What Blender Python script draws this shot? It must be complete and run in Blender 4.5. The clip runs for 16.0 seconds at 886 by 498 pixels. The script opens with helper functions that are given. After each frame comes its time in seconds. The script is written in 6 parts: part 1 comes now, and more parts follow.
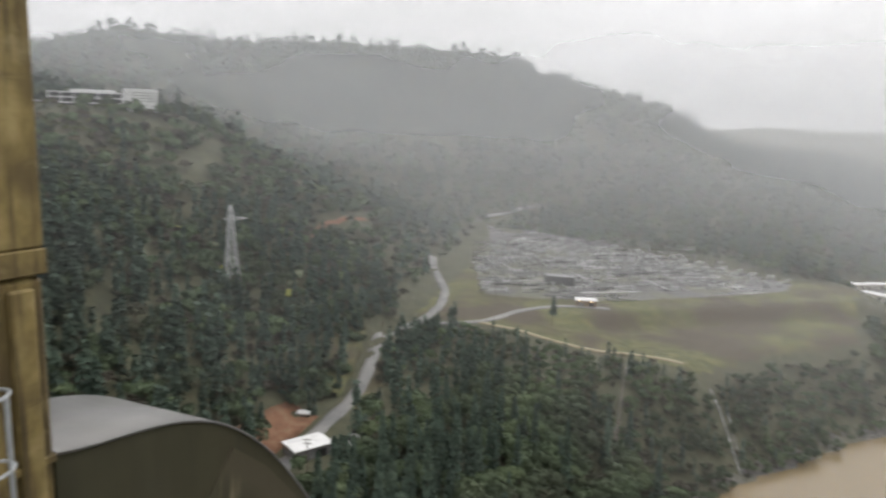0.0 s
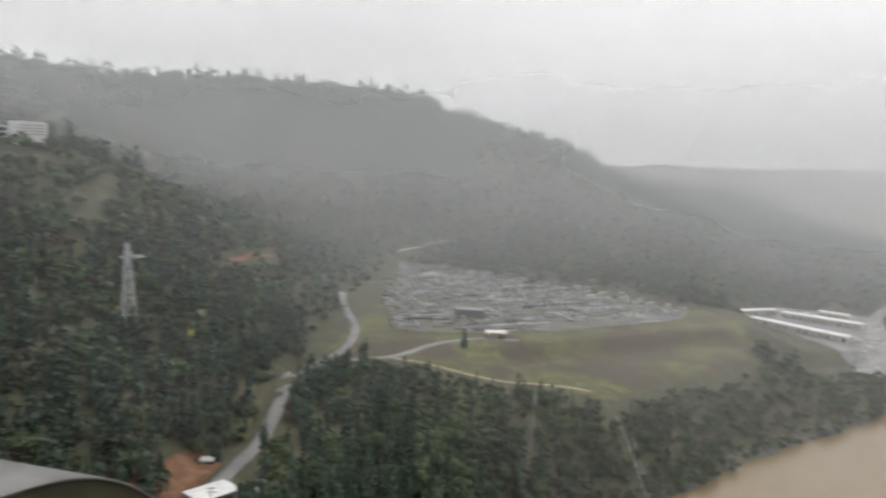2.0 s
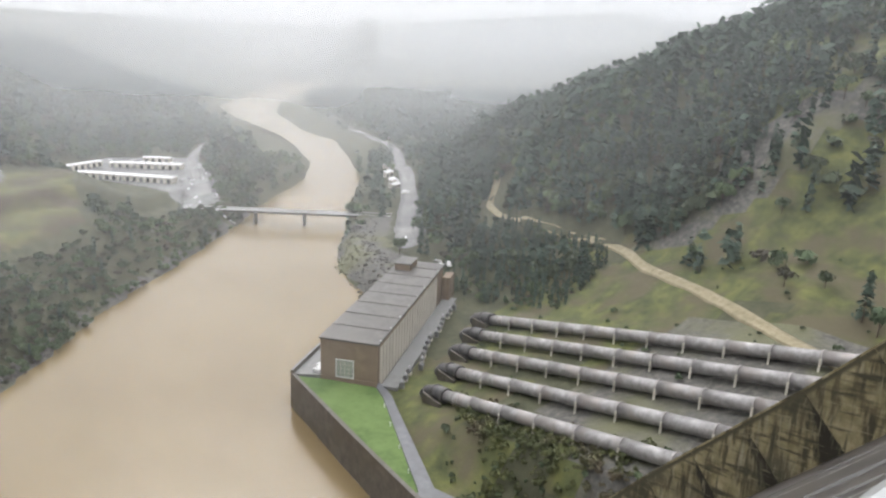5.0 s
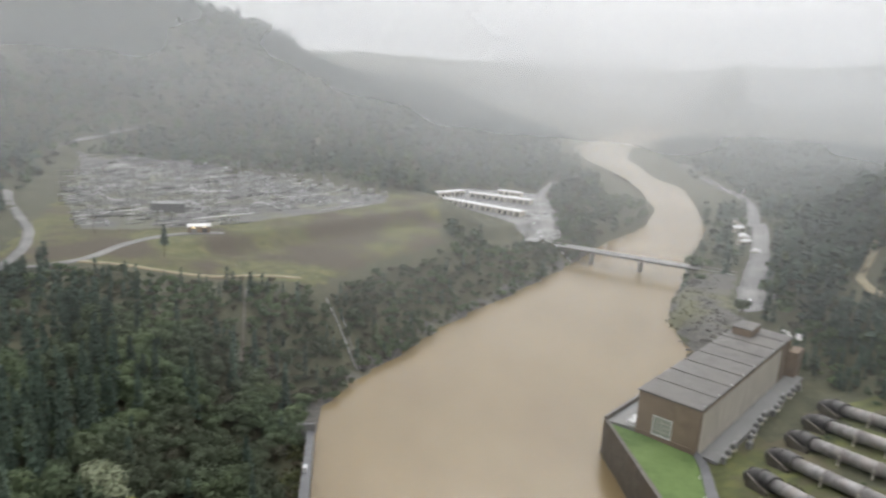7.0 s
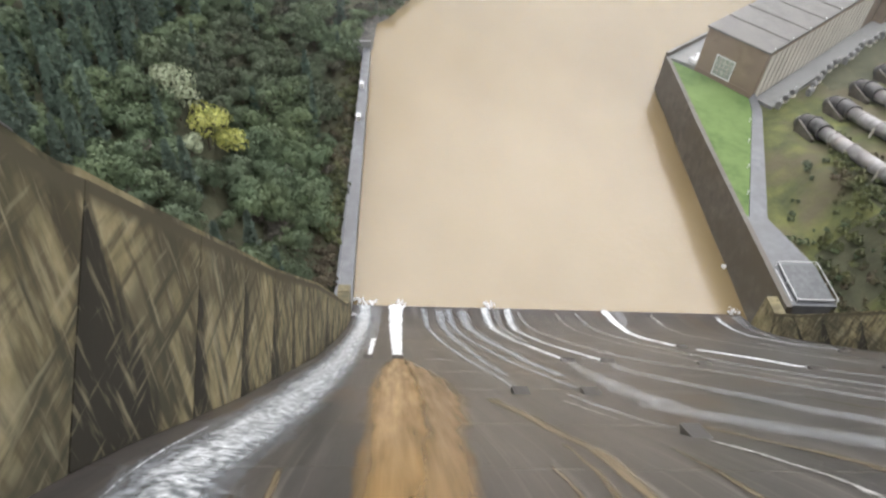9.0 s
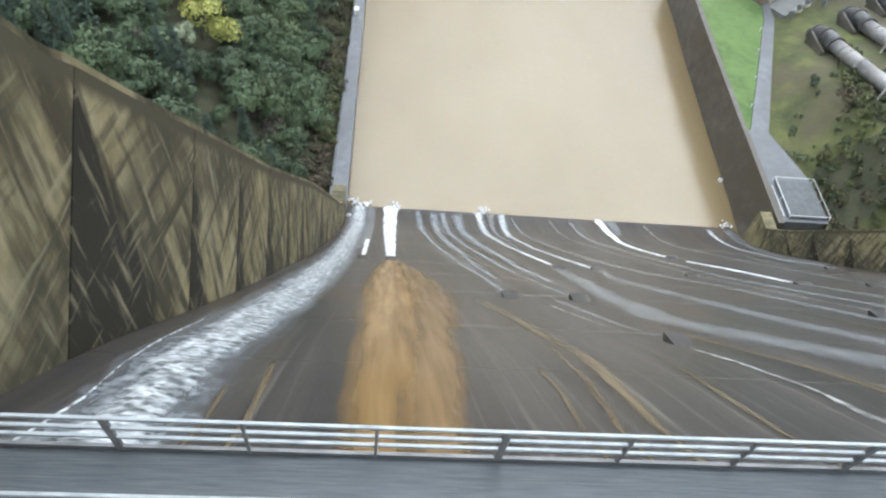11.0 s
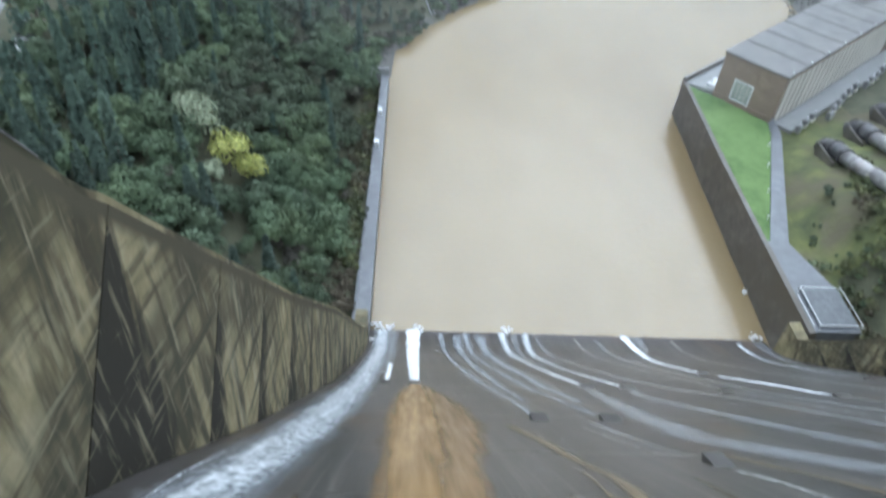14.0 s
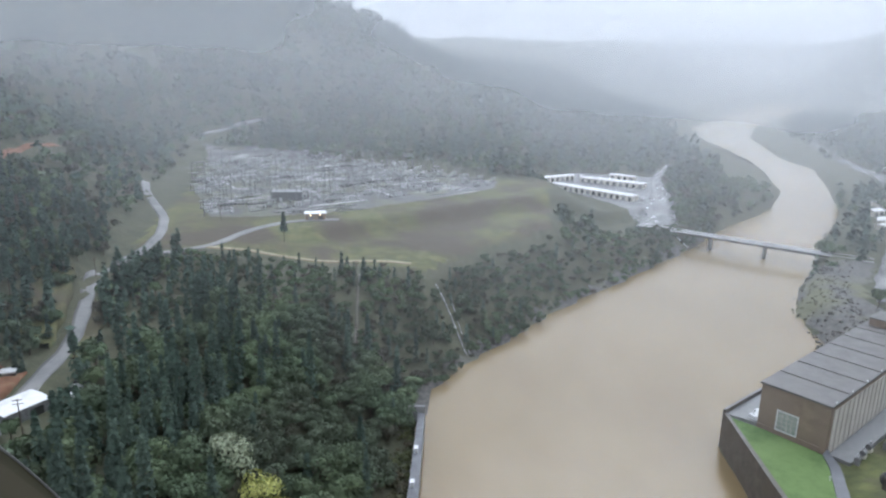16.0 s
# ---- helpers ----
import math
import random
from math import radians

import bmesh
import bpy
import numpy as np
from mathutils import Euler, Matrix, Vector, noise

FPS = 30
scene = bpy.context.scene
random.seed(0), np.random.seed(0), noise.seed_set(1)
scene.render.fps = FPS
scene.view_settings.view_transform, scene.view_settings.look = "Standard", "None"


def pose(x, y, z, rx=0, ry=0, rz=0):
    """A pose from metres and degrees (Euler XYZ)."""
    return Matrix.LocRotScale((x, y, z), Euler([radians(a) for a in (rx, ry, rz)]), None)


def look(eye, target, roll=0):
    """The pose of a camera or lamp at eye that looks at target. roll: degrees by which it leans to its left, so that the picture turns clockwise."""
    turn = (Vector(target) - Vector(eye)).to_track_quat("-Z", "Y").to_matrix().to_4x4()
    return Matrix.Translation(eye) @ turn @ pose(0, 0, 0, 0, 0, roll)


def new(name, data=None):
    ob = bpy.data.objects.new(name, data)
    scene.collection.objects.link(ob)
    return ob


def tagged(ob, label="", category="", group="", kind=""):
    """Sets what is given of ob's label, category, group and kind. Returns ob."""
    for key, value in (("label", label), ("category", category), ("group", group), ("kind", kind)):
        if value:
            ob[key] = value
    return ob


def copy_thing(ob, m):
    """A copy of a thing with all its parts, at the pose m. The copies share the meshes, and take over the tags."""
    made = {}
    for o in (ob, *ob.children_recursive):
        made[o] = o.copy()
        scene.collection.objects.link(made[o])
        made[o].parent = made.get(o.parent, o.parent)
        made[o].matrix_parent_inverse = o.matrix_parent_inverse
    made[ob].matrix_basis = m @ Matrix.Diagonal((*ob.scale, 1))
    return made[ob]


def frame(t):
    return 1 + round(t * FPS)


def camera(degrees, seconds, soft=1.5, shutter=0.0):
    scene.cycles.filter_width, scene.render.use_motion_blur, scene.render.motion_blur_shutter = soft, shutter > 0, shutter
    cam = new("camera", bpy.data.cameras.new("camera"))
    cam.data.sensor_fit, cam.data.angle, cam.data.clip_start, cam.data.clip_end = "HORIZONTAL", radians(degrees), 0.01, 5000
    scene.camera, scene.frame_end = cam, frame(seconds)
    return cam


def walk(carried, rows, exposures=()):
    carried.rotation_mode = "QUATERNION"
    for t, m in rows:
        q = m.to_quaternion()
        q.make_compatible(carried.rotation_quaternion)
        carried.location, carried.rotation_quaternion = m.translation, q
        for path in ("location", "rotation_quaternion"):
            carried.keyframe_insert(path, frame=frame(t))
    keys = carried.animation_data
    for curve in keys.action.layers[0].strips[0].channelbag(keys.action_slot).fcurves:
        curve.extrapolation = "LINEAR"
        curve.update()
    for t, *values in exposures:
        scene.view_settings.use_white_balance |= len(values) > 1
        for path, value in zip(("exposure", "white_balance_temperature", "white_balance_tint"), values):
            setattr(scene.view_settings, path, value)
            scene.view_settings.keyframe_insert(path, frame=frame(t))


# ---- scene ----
# The eye stands on the spillway bridge, 152 m above the tailwater (z = 0); x runs along the dam, y downstream.
cam = camera(65.0, 16.0, soft=2.3, shutter=0.35)
EYE = (0.0, 0.0, 152.0)
ROWS = [
    (0.0, pose(0, -.22, 152, 81.22, -1.36, 24.09)),
    (0.5, pose(-.1, -.1, 152, 81.97, -2.48, 33.01)),
    (1.0, pose(-.02, -.02, 152, 82.81, -2.21, 31.46)),
    (1.5, pose(0, 0, 152, 83.31, -1.35, 26.92)),
    (2.0, pose(0, 0, 152, 84.26, -1.40, 16.63)),
    (2.5, pose(0, 0, 152, 82.96, -3.00, -5.55)),
    (3.0, pose(0, -.1, 152, 79.33, -1.77, -28.66)),
    (5.3, pose(0, -.3, 152, 73.63, -2.50, -35.27)),
    (5.5, pose(0, -.28, 152, 73.89, -2.29, -33.36)),
    (6.0, pose(0, -.12, 152, 74.23, -1.86, -30.61)),
    (6.5, pose(0, 0, 152, 75.25, -2.54, -20.95)),
    (7.0, pose(0, 0, 152, 76.02, -3.11, -7.21)),
    (7.5, pose(0, 0, 152, 72.87, -2.24, -0.84)),
    (8.0, pose(0, 0, 152, 62.16, -0.9, 0.9)),
    (8.5, pose(0, 0, 152, 51.95, -3.03, -0.30)),
    (9.0, pose(0, 0, 152, 45.42, -4.14, -1.62)),
    (11.3, pose(0, 0, 152, 37.32, -6.04, 0.34)),
    (11.5, pose(0, 0, 152, 39.10, -4.87, 4.17)),
    (12.0, pose(0, 0, 152, 41.14, -2.74, 8.58)),
    (12.5, pose(0, 0, 152, 41.75, -2.26, -1.09)),
    (13.0, pose(0, 0, 152, 41.77, -3.31, -1.74)),
    (13.5, pose(0, 0, 152, 41.50, -3.47, -1.28)),
    (14.0, pose(0, 0, 152, 47.39, -3.19, -0.54)),
    (14.5, pose(0, 0, 152, 61.97, -1.69, 1.15)),
    (15.0, pose(0, 0, 152, 70.80, -1.15, 2.48)),
    (15.5, pose(0, 0, 152, 73.46, -0.81, 2.39)),
    (16.0, pose(0, 0, 152, 74.56, -0.80, 1.44)),
]
EXPOSURES = [(0.0, .0, 6520, 12), (1.5, .05, 6520, 12), (2.3, -.3, 6520, 12), (3.0, -.3, 6520, 12), (5.3, .48, 6330, 12), (6.5, .22, 6330, 12), (7.5, .05, 6650, 10), (8.0, .1, 6850, 10), (8.5, .5, 6700, 10), (9.0, .74, 6330, 12),
             (11.3, .8, 5700, 6), (12.5, .82, 5400, 8), (13.5, .8, 5380, 8), (14.0, .7, 5250, 5), (14.5, .65, 5150, 5), (15.0, .65, 5100, 6), (15.5, .38, 5250, 11), (16.0, .25, 5550, 11)]
walk(cam, ROWS, EXPOSURES)

# ---- overcast daylight
world = bpy.data.worlds.new("world")
scene.world = world
world.use_nodes = True
wn, wl = world.node_tree.nodes, world.node_tree.links
wn.clear()
sky = wn.new("ShaderNodeTexSky")
sky.sky_type, sky.sun_disc = "NISHITA", False
sky.sun_elevation, sky.sun_rotation = radians(38), radians(20)
sky.air_density, sky.dust_density = 1.0, 6.0
grey = wn.new("ShaderNodeHueSaturation")
grey.inputs["Saturation"].default_value = 0.12
cloud_at = wn.new("ShaderNodeTexCoord")
cloud_map = wn.new("ShaderNodeMapping")
cloud_map.inputs["Scale"].default_value = (1.6, 1.6, 7.0)
clouds = wn.new("ShaderNodeTexNoise")
clouds.inputs["Scale"].default_value, clouds.inputs["Detail"].default_value = 1.3, 5.0
cloud_span = wn.new("ShaderNodeMapRange")
cloud_span.inputs["From Min"].default_value, cloud_span.inputs["From Max"].default_value = 0.3, 0.7
cloud_span.inputs["To Min"].default_value, cloud_span.inputs["To Max"].default_value = 0.66, 0.84
cover = wn.new("ShaderNodeMix")
cover.data_type = "RGBA"
cover.inputs["Factor"].default_value = 0.92
deck = wn.new("ShaderNodeCombineColor")
gain = wn.new("ShaderNodeMath")
gain.operation, gain.inputs[1].default_value = "MULTIPLY", 15.5
# an overcast sky is about twice as bright overhead as at the horizon
height = wn.new("ShaderNodeSeparateXYZ")
wl.new(cloud_at.outputs["Generated"], height.inputs["Vector"])
rise = wn.new("ShaderNodeMapRange")
rise.inputs["From Min"].default_value, rise.inputs["From Max"].default_value = 0.0, 1.0
rise.inputs["To Min"].default_value, rise.inputs["To Max"].default_value = 0.55, 1.25
wl.new(height.outputs["Z"], rise.inputs["Value"])
overcast = wn.new("ShaderNodeMath")
overcast.operation = "MULTIPLY"
wl.new(rise.outputs["Result"], overcast.inputs[1])
back, out = wn.new("ShaderNodeBackground"), wn.new("ShaderNodeOutputWorld")
back.inputs["Strength"].default_value = 0.135
wl.new(cloud_at.outputs["Generated"], cloud_map.inputs["Vector"])
wl.new(cloud_map.outputs["Vector"], clouds.inputs["Vector"])
wl.new(clouds.outputs["Fac"], cloud_span.inputs["Value"])
wl.new(cloud_span.outputs["Result"], gain.inputs[0])
wl.new(gain.outputs[0], overcast.inputs[0])
for k in ("Red", "Green", "Blue"):
    wl.new(overcast.outputs[0], deck.inputs[k])
wl.new(sky.outputs["Color"], grey.inputs["Color"])
wl.new(grey.outputs["Color"], cover.inputs["A"])
wl.new(deck.outputs["Color"], cover.inputs["B"])
wl.new(cover.outputs["Result"], back.inputs["Color"])
wl.new(back.outputs["Background"], out.inputs["Surface"])
sun = new("sun", bpy.data.lights.new("sun", "SUN"))
sun.data.energy, sun.data.angle, sun.data.color = 1.0, radians(40), (1.0, 0.97, 0.93)
sun.matrix_world = look((0, 0, 900), (-250, -700, 0))
# ---- materials
def shade(name, colours, scale=1.0, rough=0.8, bump=0.0, bump_scale=None, metal=0.0, detail=6.0, spec=0.5, stretch=(1, 1, 1), by_object=0.0, by_island=0.0, big=None, at="Object"):
    """Noise between colours (dark to light), fine relief, and a slow second stain at a larger size."""
    m = bpy.data.materials.new(name)
    m.use_nodes = True
    n, l = m.node_tree.nodes, m.node_tree.links
    b = n["Principled BSDF"]
    b.inputs["Roughness"].default_value, b.inputs["Metallic"].default_value = rough, metal
    b.inputs["Specular IOR Level"].default_value = spec
    if at == "World":
        src = n.new("ShaderNodeNewGeometry").outputs["Position"]
    else:
        src = n.new("ShaderNodeTexCoord").outputs["Object"]
    mp = n.new("ShaderNodeMapping")
    mp.inputs["Scale"].default_value = stretch
    l.new(src, mp.inputs["Vector"])
    tex = n.new("ShaderNodeTexNoise")
    tex.inputs["Scale"].default_value, tex.inputs["Detail"].default_value = scale, detail
    tex.inputs["Roughness"].default_value = 0.62
    l.new(mp.outputs["Vector"], tex.inputs["Vector"])
    ramp = n.new("ShaderNodeValToRGB")
    e = ramp.color_ramp.elements
    while len(e) < len(colours):
        e.new(0.5)
    for k, c in enumerate(colours):
        e[k].position = 0.3 + 0.4 * k / max(1, len(colours) - 1)
        e[k].color = (*c, 1)
    l.new(tex.outputs["Fac"], ramp.inputs["Fac"])
    col = ramp.outputs["Color"]
    if big:
        t2 = n.new("ShaderNodeTexNoise")
        t2.inputs["Scale"].default_value, t2.inputs["Detail"].default_value = big[0], 4.0
        l.new(src, t2.inputs["Vector"])
        r2 = n.new("ShaderNodeMapRange")
        r2.inputs["From Min"].default_value, r2.inputs["From Max"].default_value = big[2] if len(big) > 2 else 0.4, big[3] if len(big) > 3 else 0.65
        l.new(t2.outputs["Fac"], r2.inputs["Value"])
        mx = n.new("ShaderNodeMix")
        mx.data_type = "RGBA"
        mx.inputs["B"].default_value = (*big[1], 1)
        l.new(r2.outputs["Result"], mx.inputs["Factor"])
        l.new(col, mx.inputs["A"])
        col = mx.outputs["Result"]
    vary = None
    if by_object:
        vary = n.new("ShaderNodeObjectInfo").outputs["Random"]
    elif by_island:
        vary = n.new("ShaderNodeNewGeometry").outputs["Random Per Island"]
    if vary:
        k = by_object or by_island
        r3 = n.new("ShaderNodeMapRange")
        r3.inputs["To Min"].default_value, r3.inputs["To Max"].default_value = 1 - k, 1 + k
        l.new(vary, r3.inputs["Value"])
        hs = n.new("ShaderNodeHueSaturation")
        l.new(col, hs.inputs["Color"])
        l.new(r3.outputs["Result"], hs.inputs["Value"])
        col = hs.outputs["Color"]
    l.new(col, b.inputs["Base Color"])
    if bump:
        bt = n.new("ShaderNodeTexNoise")
        bt.inputs["Scale"].default_value, bt.inputs["Detail"].default_value = bump_scale or scale * 4, 5.0
        l.new(mp.outputs["Vector"], bt.inputs["Vector"])
        bp = n.new("ShaderNodeBump")
        bp.inputs["Strength"].default_value, bp.inputs["Distance"].default_value = 0.6, bump
        l.new(bt.outputs["Fac"], bp.inputs["Height"])
        l.new(bp.outputs["Normal"], b.inputs["Normal"])
    return m


M_GROUND = shade("undergrowth", [(.034, .037, .02), (.054, .056, .03), (.08, .078, .045)], .12, .95, .5, .5, at="World", big=(.012, (.062, .06, .035), .5, .7))
M_GRASS = shade("winter_grass", [(.05, .056, .022), (.085, .088, .034), (.13, .122, .052)], .15, .95, .25, .8, at="World", detail=9, big=(.022, (.062, .05, .032), .44, .58))
M_MOSS = shade("wet_moss_grass", [(.04, .046, .02), (.075, .084, .028), (.125, .13, .04)], .12, .95, .25, .6, at="World", big=(.05, (.08, .07, .04), .45, .6))
M_LAWN = shade("lawn", [(0.048, 0.088, 0.022), (0.066, 0.112, 0.028), (0.088, 0.138, 0.04)], .4, .9, .05, 3, at="World", big=(.05, (.11, .165, .05)))
M_ROCK = shade("scree", [(0.042, 0.042, 0.039), (0.084, 0.081, 0.072), (0.144, 0.132, 0.114)], .4, .85, .5, .8, at="World", big=(.03, (.10, .10, .055), .5, .65))
M_EARTH = shade("red_earth", [(.10, .05, .026), (.16, .078, .042), (.18, .12, .07)], .2, .95, .1, at="World")
M_ROAD = shade("wet_asphalt", [(.075, .075, .075), (.11, .11, .108), (.145, .142, .137)], .25, .6, .01, 6, at="World", big=(.04, (.18, .176, .168)))
M_LOT = shade("wet_lot_asphalt", [(.045, .045, .046), (.07, .07, .07), (.11, .11, .108)], .1, .42, .01, 6, at="World", big=(.05, (.13, .13, .125)))
M_TRACK = shade("gravel_track", [(0.16, 0.136, 0.08), (0.224, 0.192, 0.12), (0.264, 0.232, 0.16)], .3, .9, .03, 4, at="World")
M_CONC = shade("old_concrete", [(.16, .14, .10), (.25, .22, .16), (.33, .29, .21)], .35, .8, .02, 2, at="World", big=(.06, (.12, .105, .08), .48, .62))
M_GREYC = shade("grey_concrete", [(0.132, 0.132, 0.129), (0.18, 0.18, 0.174), (0.228, 0.222, 0.21)], .5, .6, .01, 3, at="World", big=(.05, (.2, .2, .2)))
# the blue of the reflected sky is mixed into this wet grey
M_WETC = shade("wet_grey_sky_tinted_concrete", [(.07, .072, .078), (.10, .103, .11), (.135, .138, .145)], .3, .45, .01, 3, at="World", big=(.06, (.08, .082, .085)))
M_DARKC = shade("wet_dark_concrete", [(.05, .045, .038), (.085, .075, .062), (.12, .105, .088)], .25, .5, .02, 2, at="World", big=(.08, (.07, .06, .045), .45, .6))
M_ROOF = shade("wet_felt_roof", [(0.06, 0.056, 0.05), (0.085, 0.079, 0.072), (0.11, 0.103, 0.094)], .2, .55, .01, 3, at="World", big=(.05, (.095, .088, .078), .5, .62))
M_BRICK = shade("brown_render", [(0.162, 0.119, 0.0808), (0.212, 0.162, 0.111), (0.246, 0.187, 0.136)], .3, .8, .01, 4, at="World", big=(.08, (.2, .15, .11)))
M_PALE = shade("pale_panel", [(0.401, 0.379, 0.321), (0.528, 0.493, 0.425), (0.632, 0.597, 0.517)], .5, .7, .01, 3, at="World", stretch=(1, 1, .15))
M_WHITE = shade("white_roof", [(0.48, 0.48, 0.472), (0.592, 0.592, 0.584), (0.656, 0.656, 0.648)], .3, .5, .01, 2, at="World")
M_DARK = shade("near_black", [(.02, .02, .02), (.04, .04, .04)], 1, .4)
M_STEEL = shade("galvanised_steel", [(.38, .39, .39), (.5, .51, .51), (.6, .6, .6)], 2, .4, metal=.6)
M_STEELD = shade("dull_steel", [(.12, .12, .12), (.2, .2, .2), (.28, .28, .28)], 1, .5, metal=.3, by_object=.25)
M_BARK = shade("bark", [(.05, .04, .03), (.10, .08, .06), (.15, .12, .09)], 2, .95, .05)
M_GLASS = shade("pale_window_glass", [(.25, .28, .25), (.36, .38, .33)], .6, .15, spec=.8)
# ---- helpers for building
def mesh_of(name, verts, faces, mats, smooth=False, slots=None):
    me = bpy.data.meshes.new(name)
    me.from_pydata([tuple(v) for v in verts], [], [tuple(f) for f in faces])
    for m in (mats if isinstance(mats, (list, tuple)) else [mats]):
        me.materials.append(m)
    if slots is not None:
        me.polygons.foreach_set("material_index", np.asarray(slots, dtype=np.int32))
    if smooth:
        me.polygons.foreach_set("use_smooth", np.ones(len(me.polygons), dtype=bool))
    me.update()
    return me


def part(name, bm, material, parent=None, label="", smooth=False):
    """Links a bmesh as one mesh object under a thing or a part."""
    bmesh.ops.recalc_face_normals(bm, faces=bm.faces)
    me = bpy.data.meshes.new(name)
    bm.to_mesh(me)
    bm.free()
    me.materials.append(material)
    if smooth:
        me.polygons.foreach_set("use_smooth", np.ones(len(me.polygons), dtype=bool))
    ob = new(name, me)
    ob.parent = parent
    if label:
        ob["label"] = label
    return ob


def thing(name, at, label, category, group="", rz=0.0, kind=""):
    ob = new(name)
    ob.matrix_basis = pose(*at, 0, 0, rz)
    ob.empty_display_size = 0.3
    return tagged(ob, label, category, group, kind)


def box(bm, x0, x1, y0, y1, z0, z1, bevel=0.0, m=None):
    r = bmesh.ops.create_cube(bm, size=1.0)["verts"]
    for v in r:
        v.co = Vector((x0 + (v.co.x + .5) * (x1 - x0), y0 + (v.co.y + .5) * (y1 - y0), z0 + (v.co.z + .5) * (z1 - z0)))
    if bevel:
        edges = {e for v in r for e in v.link_edges}
        r = bmesh.ops.bevel(bm, geom=list(edges), offset=bevel, segments=1, affect="EDGES")["verts"]
    if m is not None:
        bmesh.ops.transform(bm, matrix=m, verts=r)
    return bm


def bar(bm, a, b, r, sides=6, r2=None):
    """A round bar from a to b."""
    a, b = Vector(a), Vector(b)
    d = b - a
    q = d.to_track_quat("Z", "Y").to_matrix().to_4x4()
    m = Matrix.Translation((a + b) / 2) @ q
    bmesh.ops.create_cone(bm, cap_ends=True, segments=sides, radius1=r, radius2=r if r2 is None else r2, depth=d.length, matrix=m)
    return bm


def prism(bm, plan, z0, z1):
    """Upright prism over a plan outline; z0 and z1 may be numbers or lists."""
    n = len(plan)
    lo = [bm.verts.new((p[0], p[1], z0 if np.isscalar(z0) else z0[k])) for k, p in enumerate(plan)]
    hi = [bm.verts.new((p[0], p[1], z1 if np.isscalar(z1) else z1[k])) for k, p in enumerate(plan)]
    bm.faces.new(lo[::-1])
    bm.faces.new(hi)
    for k in range(n):
        j = (k + 1) % n
        bm.faces.new((lo[k], lo[j], hi[j], hi[k]))
    return bm


def smooth01(v):
    v = np.clip(v, 0, 1)
    return v * v * (3 - 2 * v)


# ---- the lie of the land
BANK_L = [(-13, 90), (-13, 265), (-8, 300), (7, 329), (29, 356), (61, 406), (96, 446), (145, 503), (200, 570), (248, 637), (333, 731), (392, 836), (440, 987), (469, 1120), (486, 1390), (535, 1640), (740, 2000), (1050, 2560), (1480, 3200), (2380, 4400)]
BANK_R = [(108, 90), (108, 256), (125, 266), (190, 330), (205, 367), (212, 415), (234, 459), (272, 517), (324, 604), (400, 724), (458, 864), (520, 1031), (518, 1135), (600, 1470), (700, 1690), (840, 1930), (1080, 2300), (1380, 2720), (1760, 3200), (2680, 4400)]


def dist_line(x, y, line):
    best = np.full(x.shape, 1e9)
    for (ax, ay), (bx, by) in zip(line, line[1:]):
        ux, uy = bx - ax, by - ay
        t = np.clip(((x - ax) * ux + (y - ay) * uy) / (ux * ux + uy * uy), 0, 1)
        best = np.minimum(best, np.hypot(x - ax - t * ux, y - ay - t * uy))
    return best


def left_of(x, y, line):
    """True on the left bank's side of a line that runs downstream."""
    xs = np.interp(y, [p[1] for p in line], [p[0] for p in line])
    return x < xs


def wobble(x, y, size, seed=0.0):
    """Cheap rolling relief, about -1 to 1."""
    a, b = x / size + seed, y / size - seed * 1.7
    return (np.sin(a * 2.1 + np.sin(b * 1.3)) + np.sin(b * 2.7 + np.sin(a * 1.9 + 1.0)) + .6 * np.sin((a + b) * 3.9 + seed) + .4 * np.sin((a * 1.4 - b * 2.2) * 3.1)) / 3.0


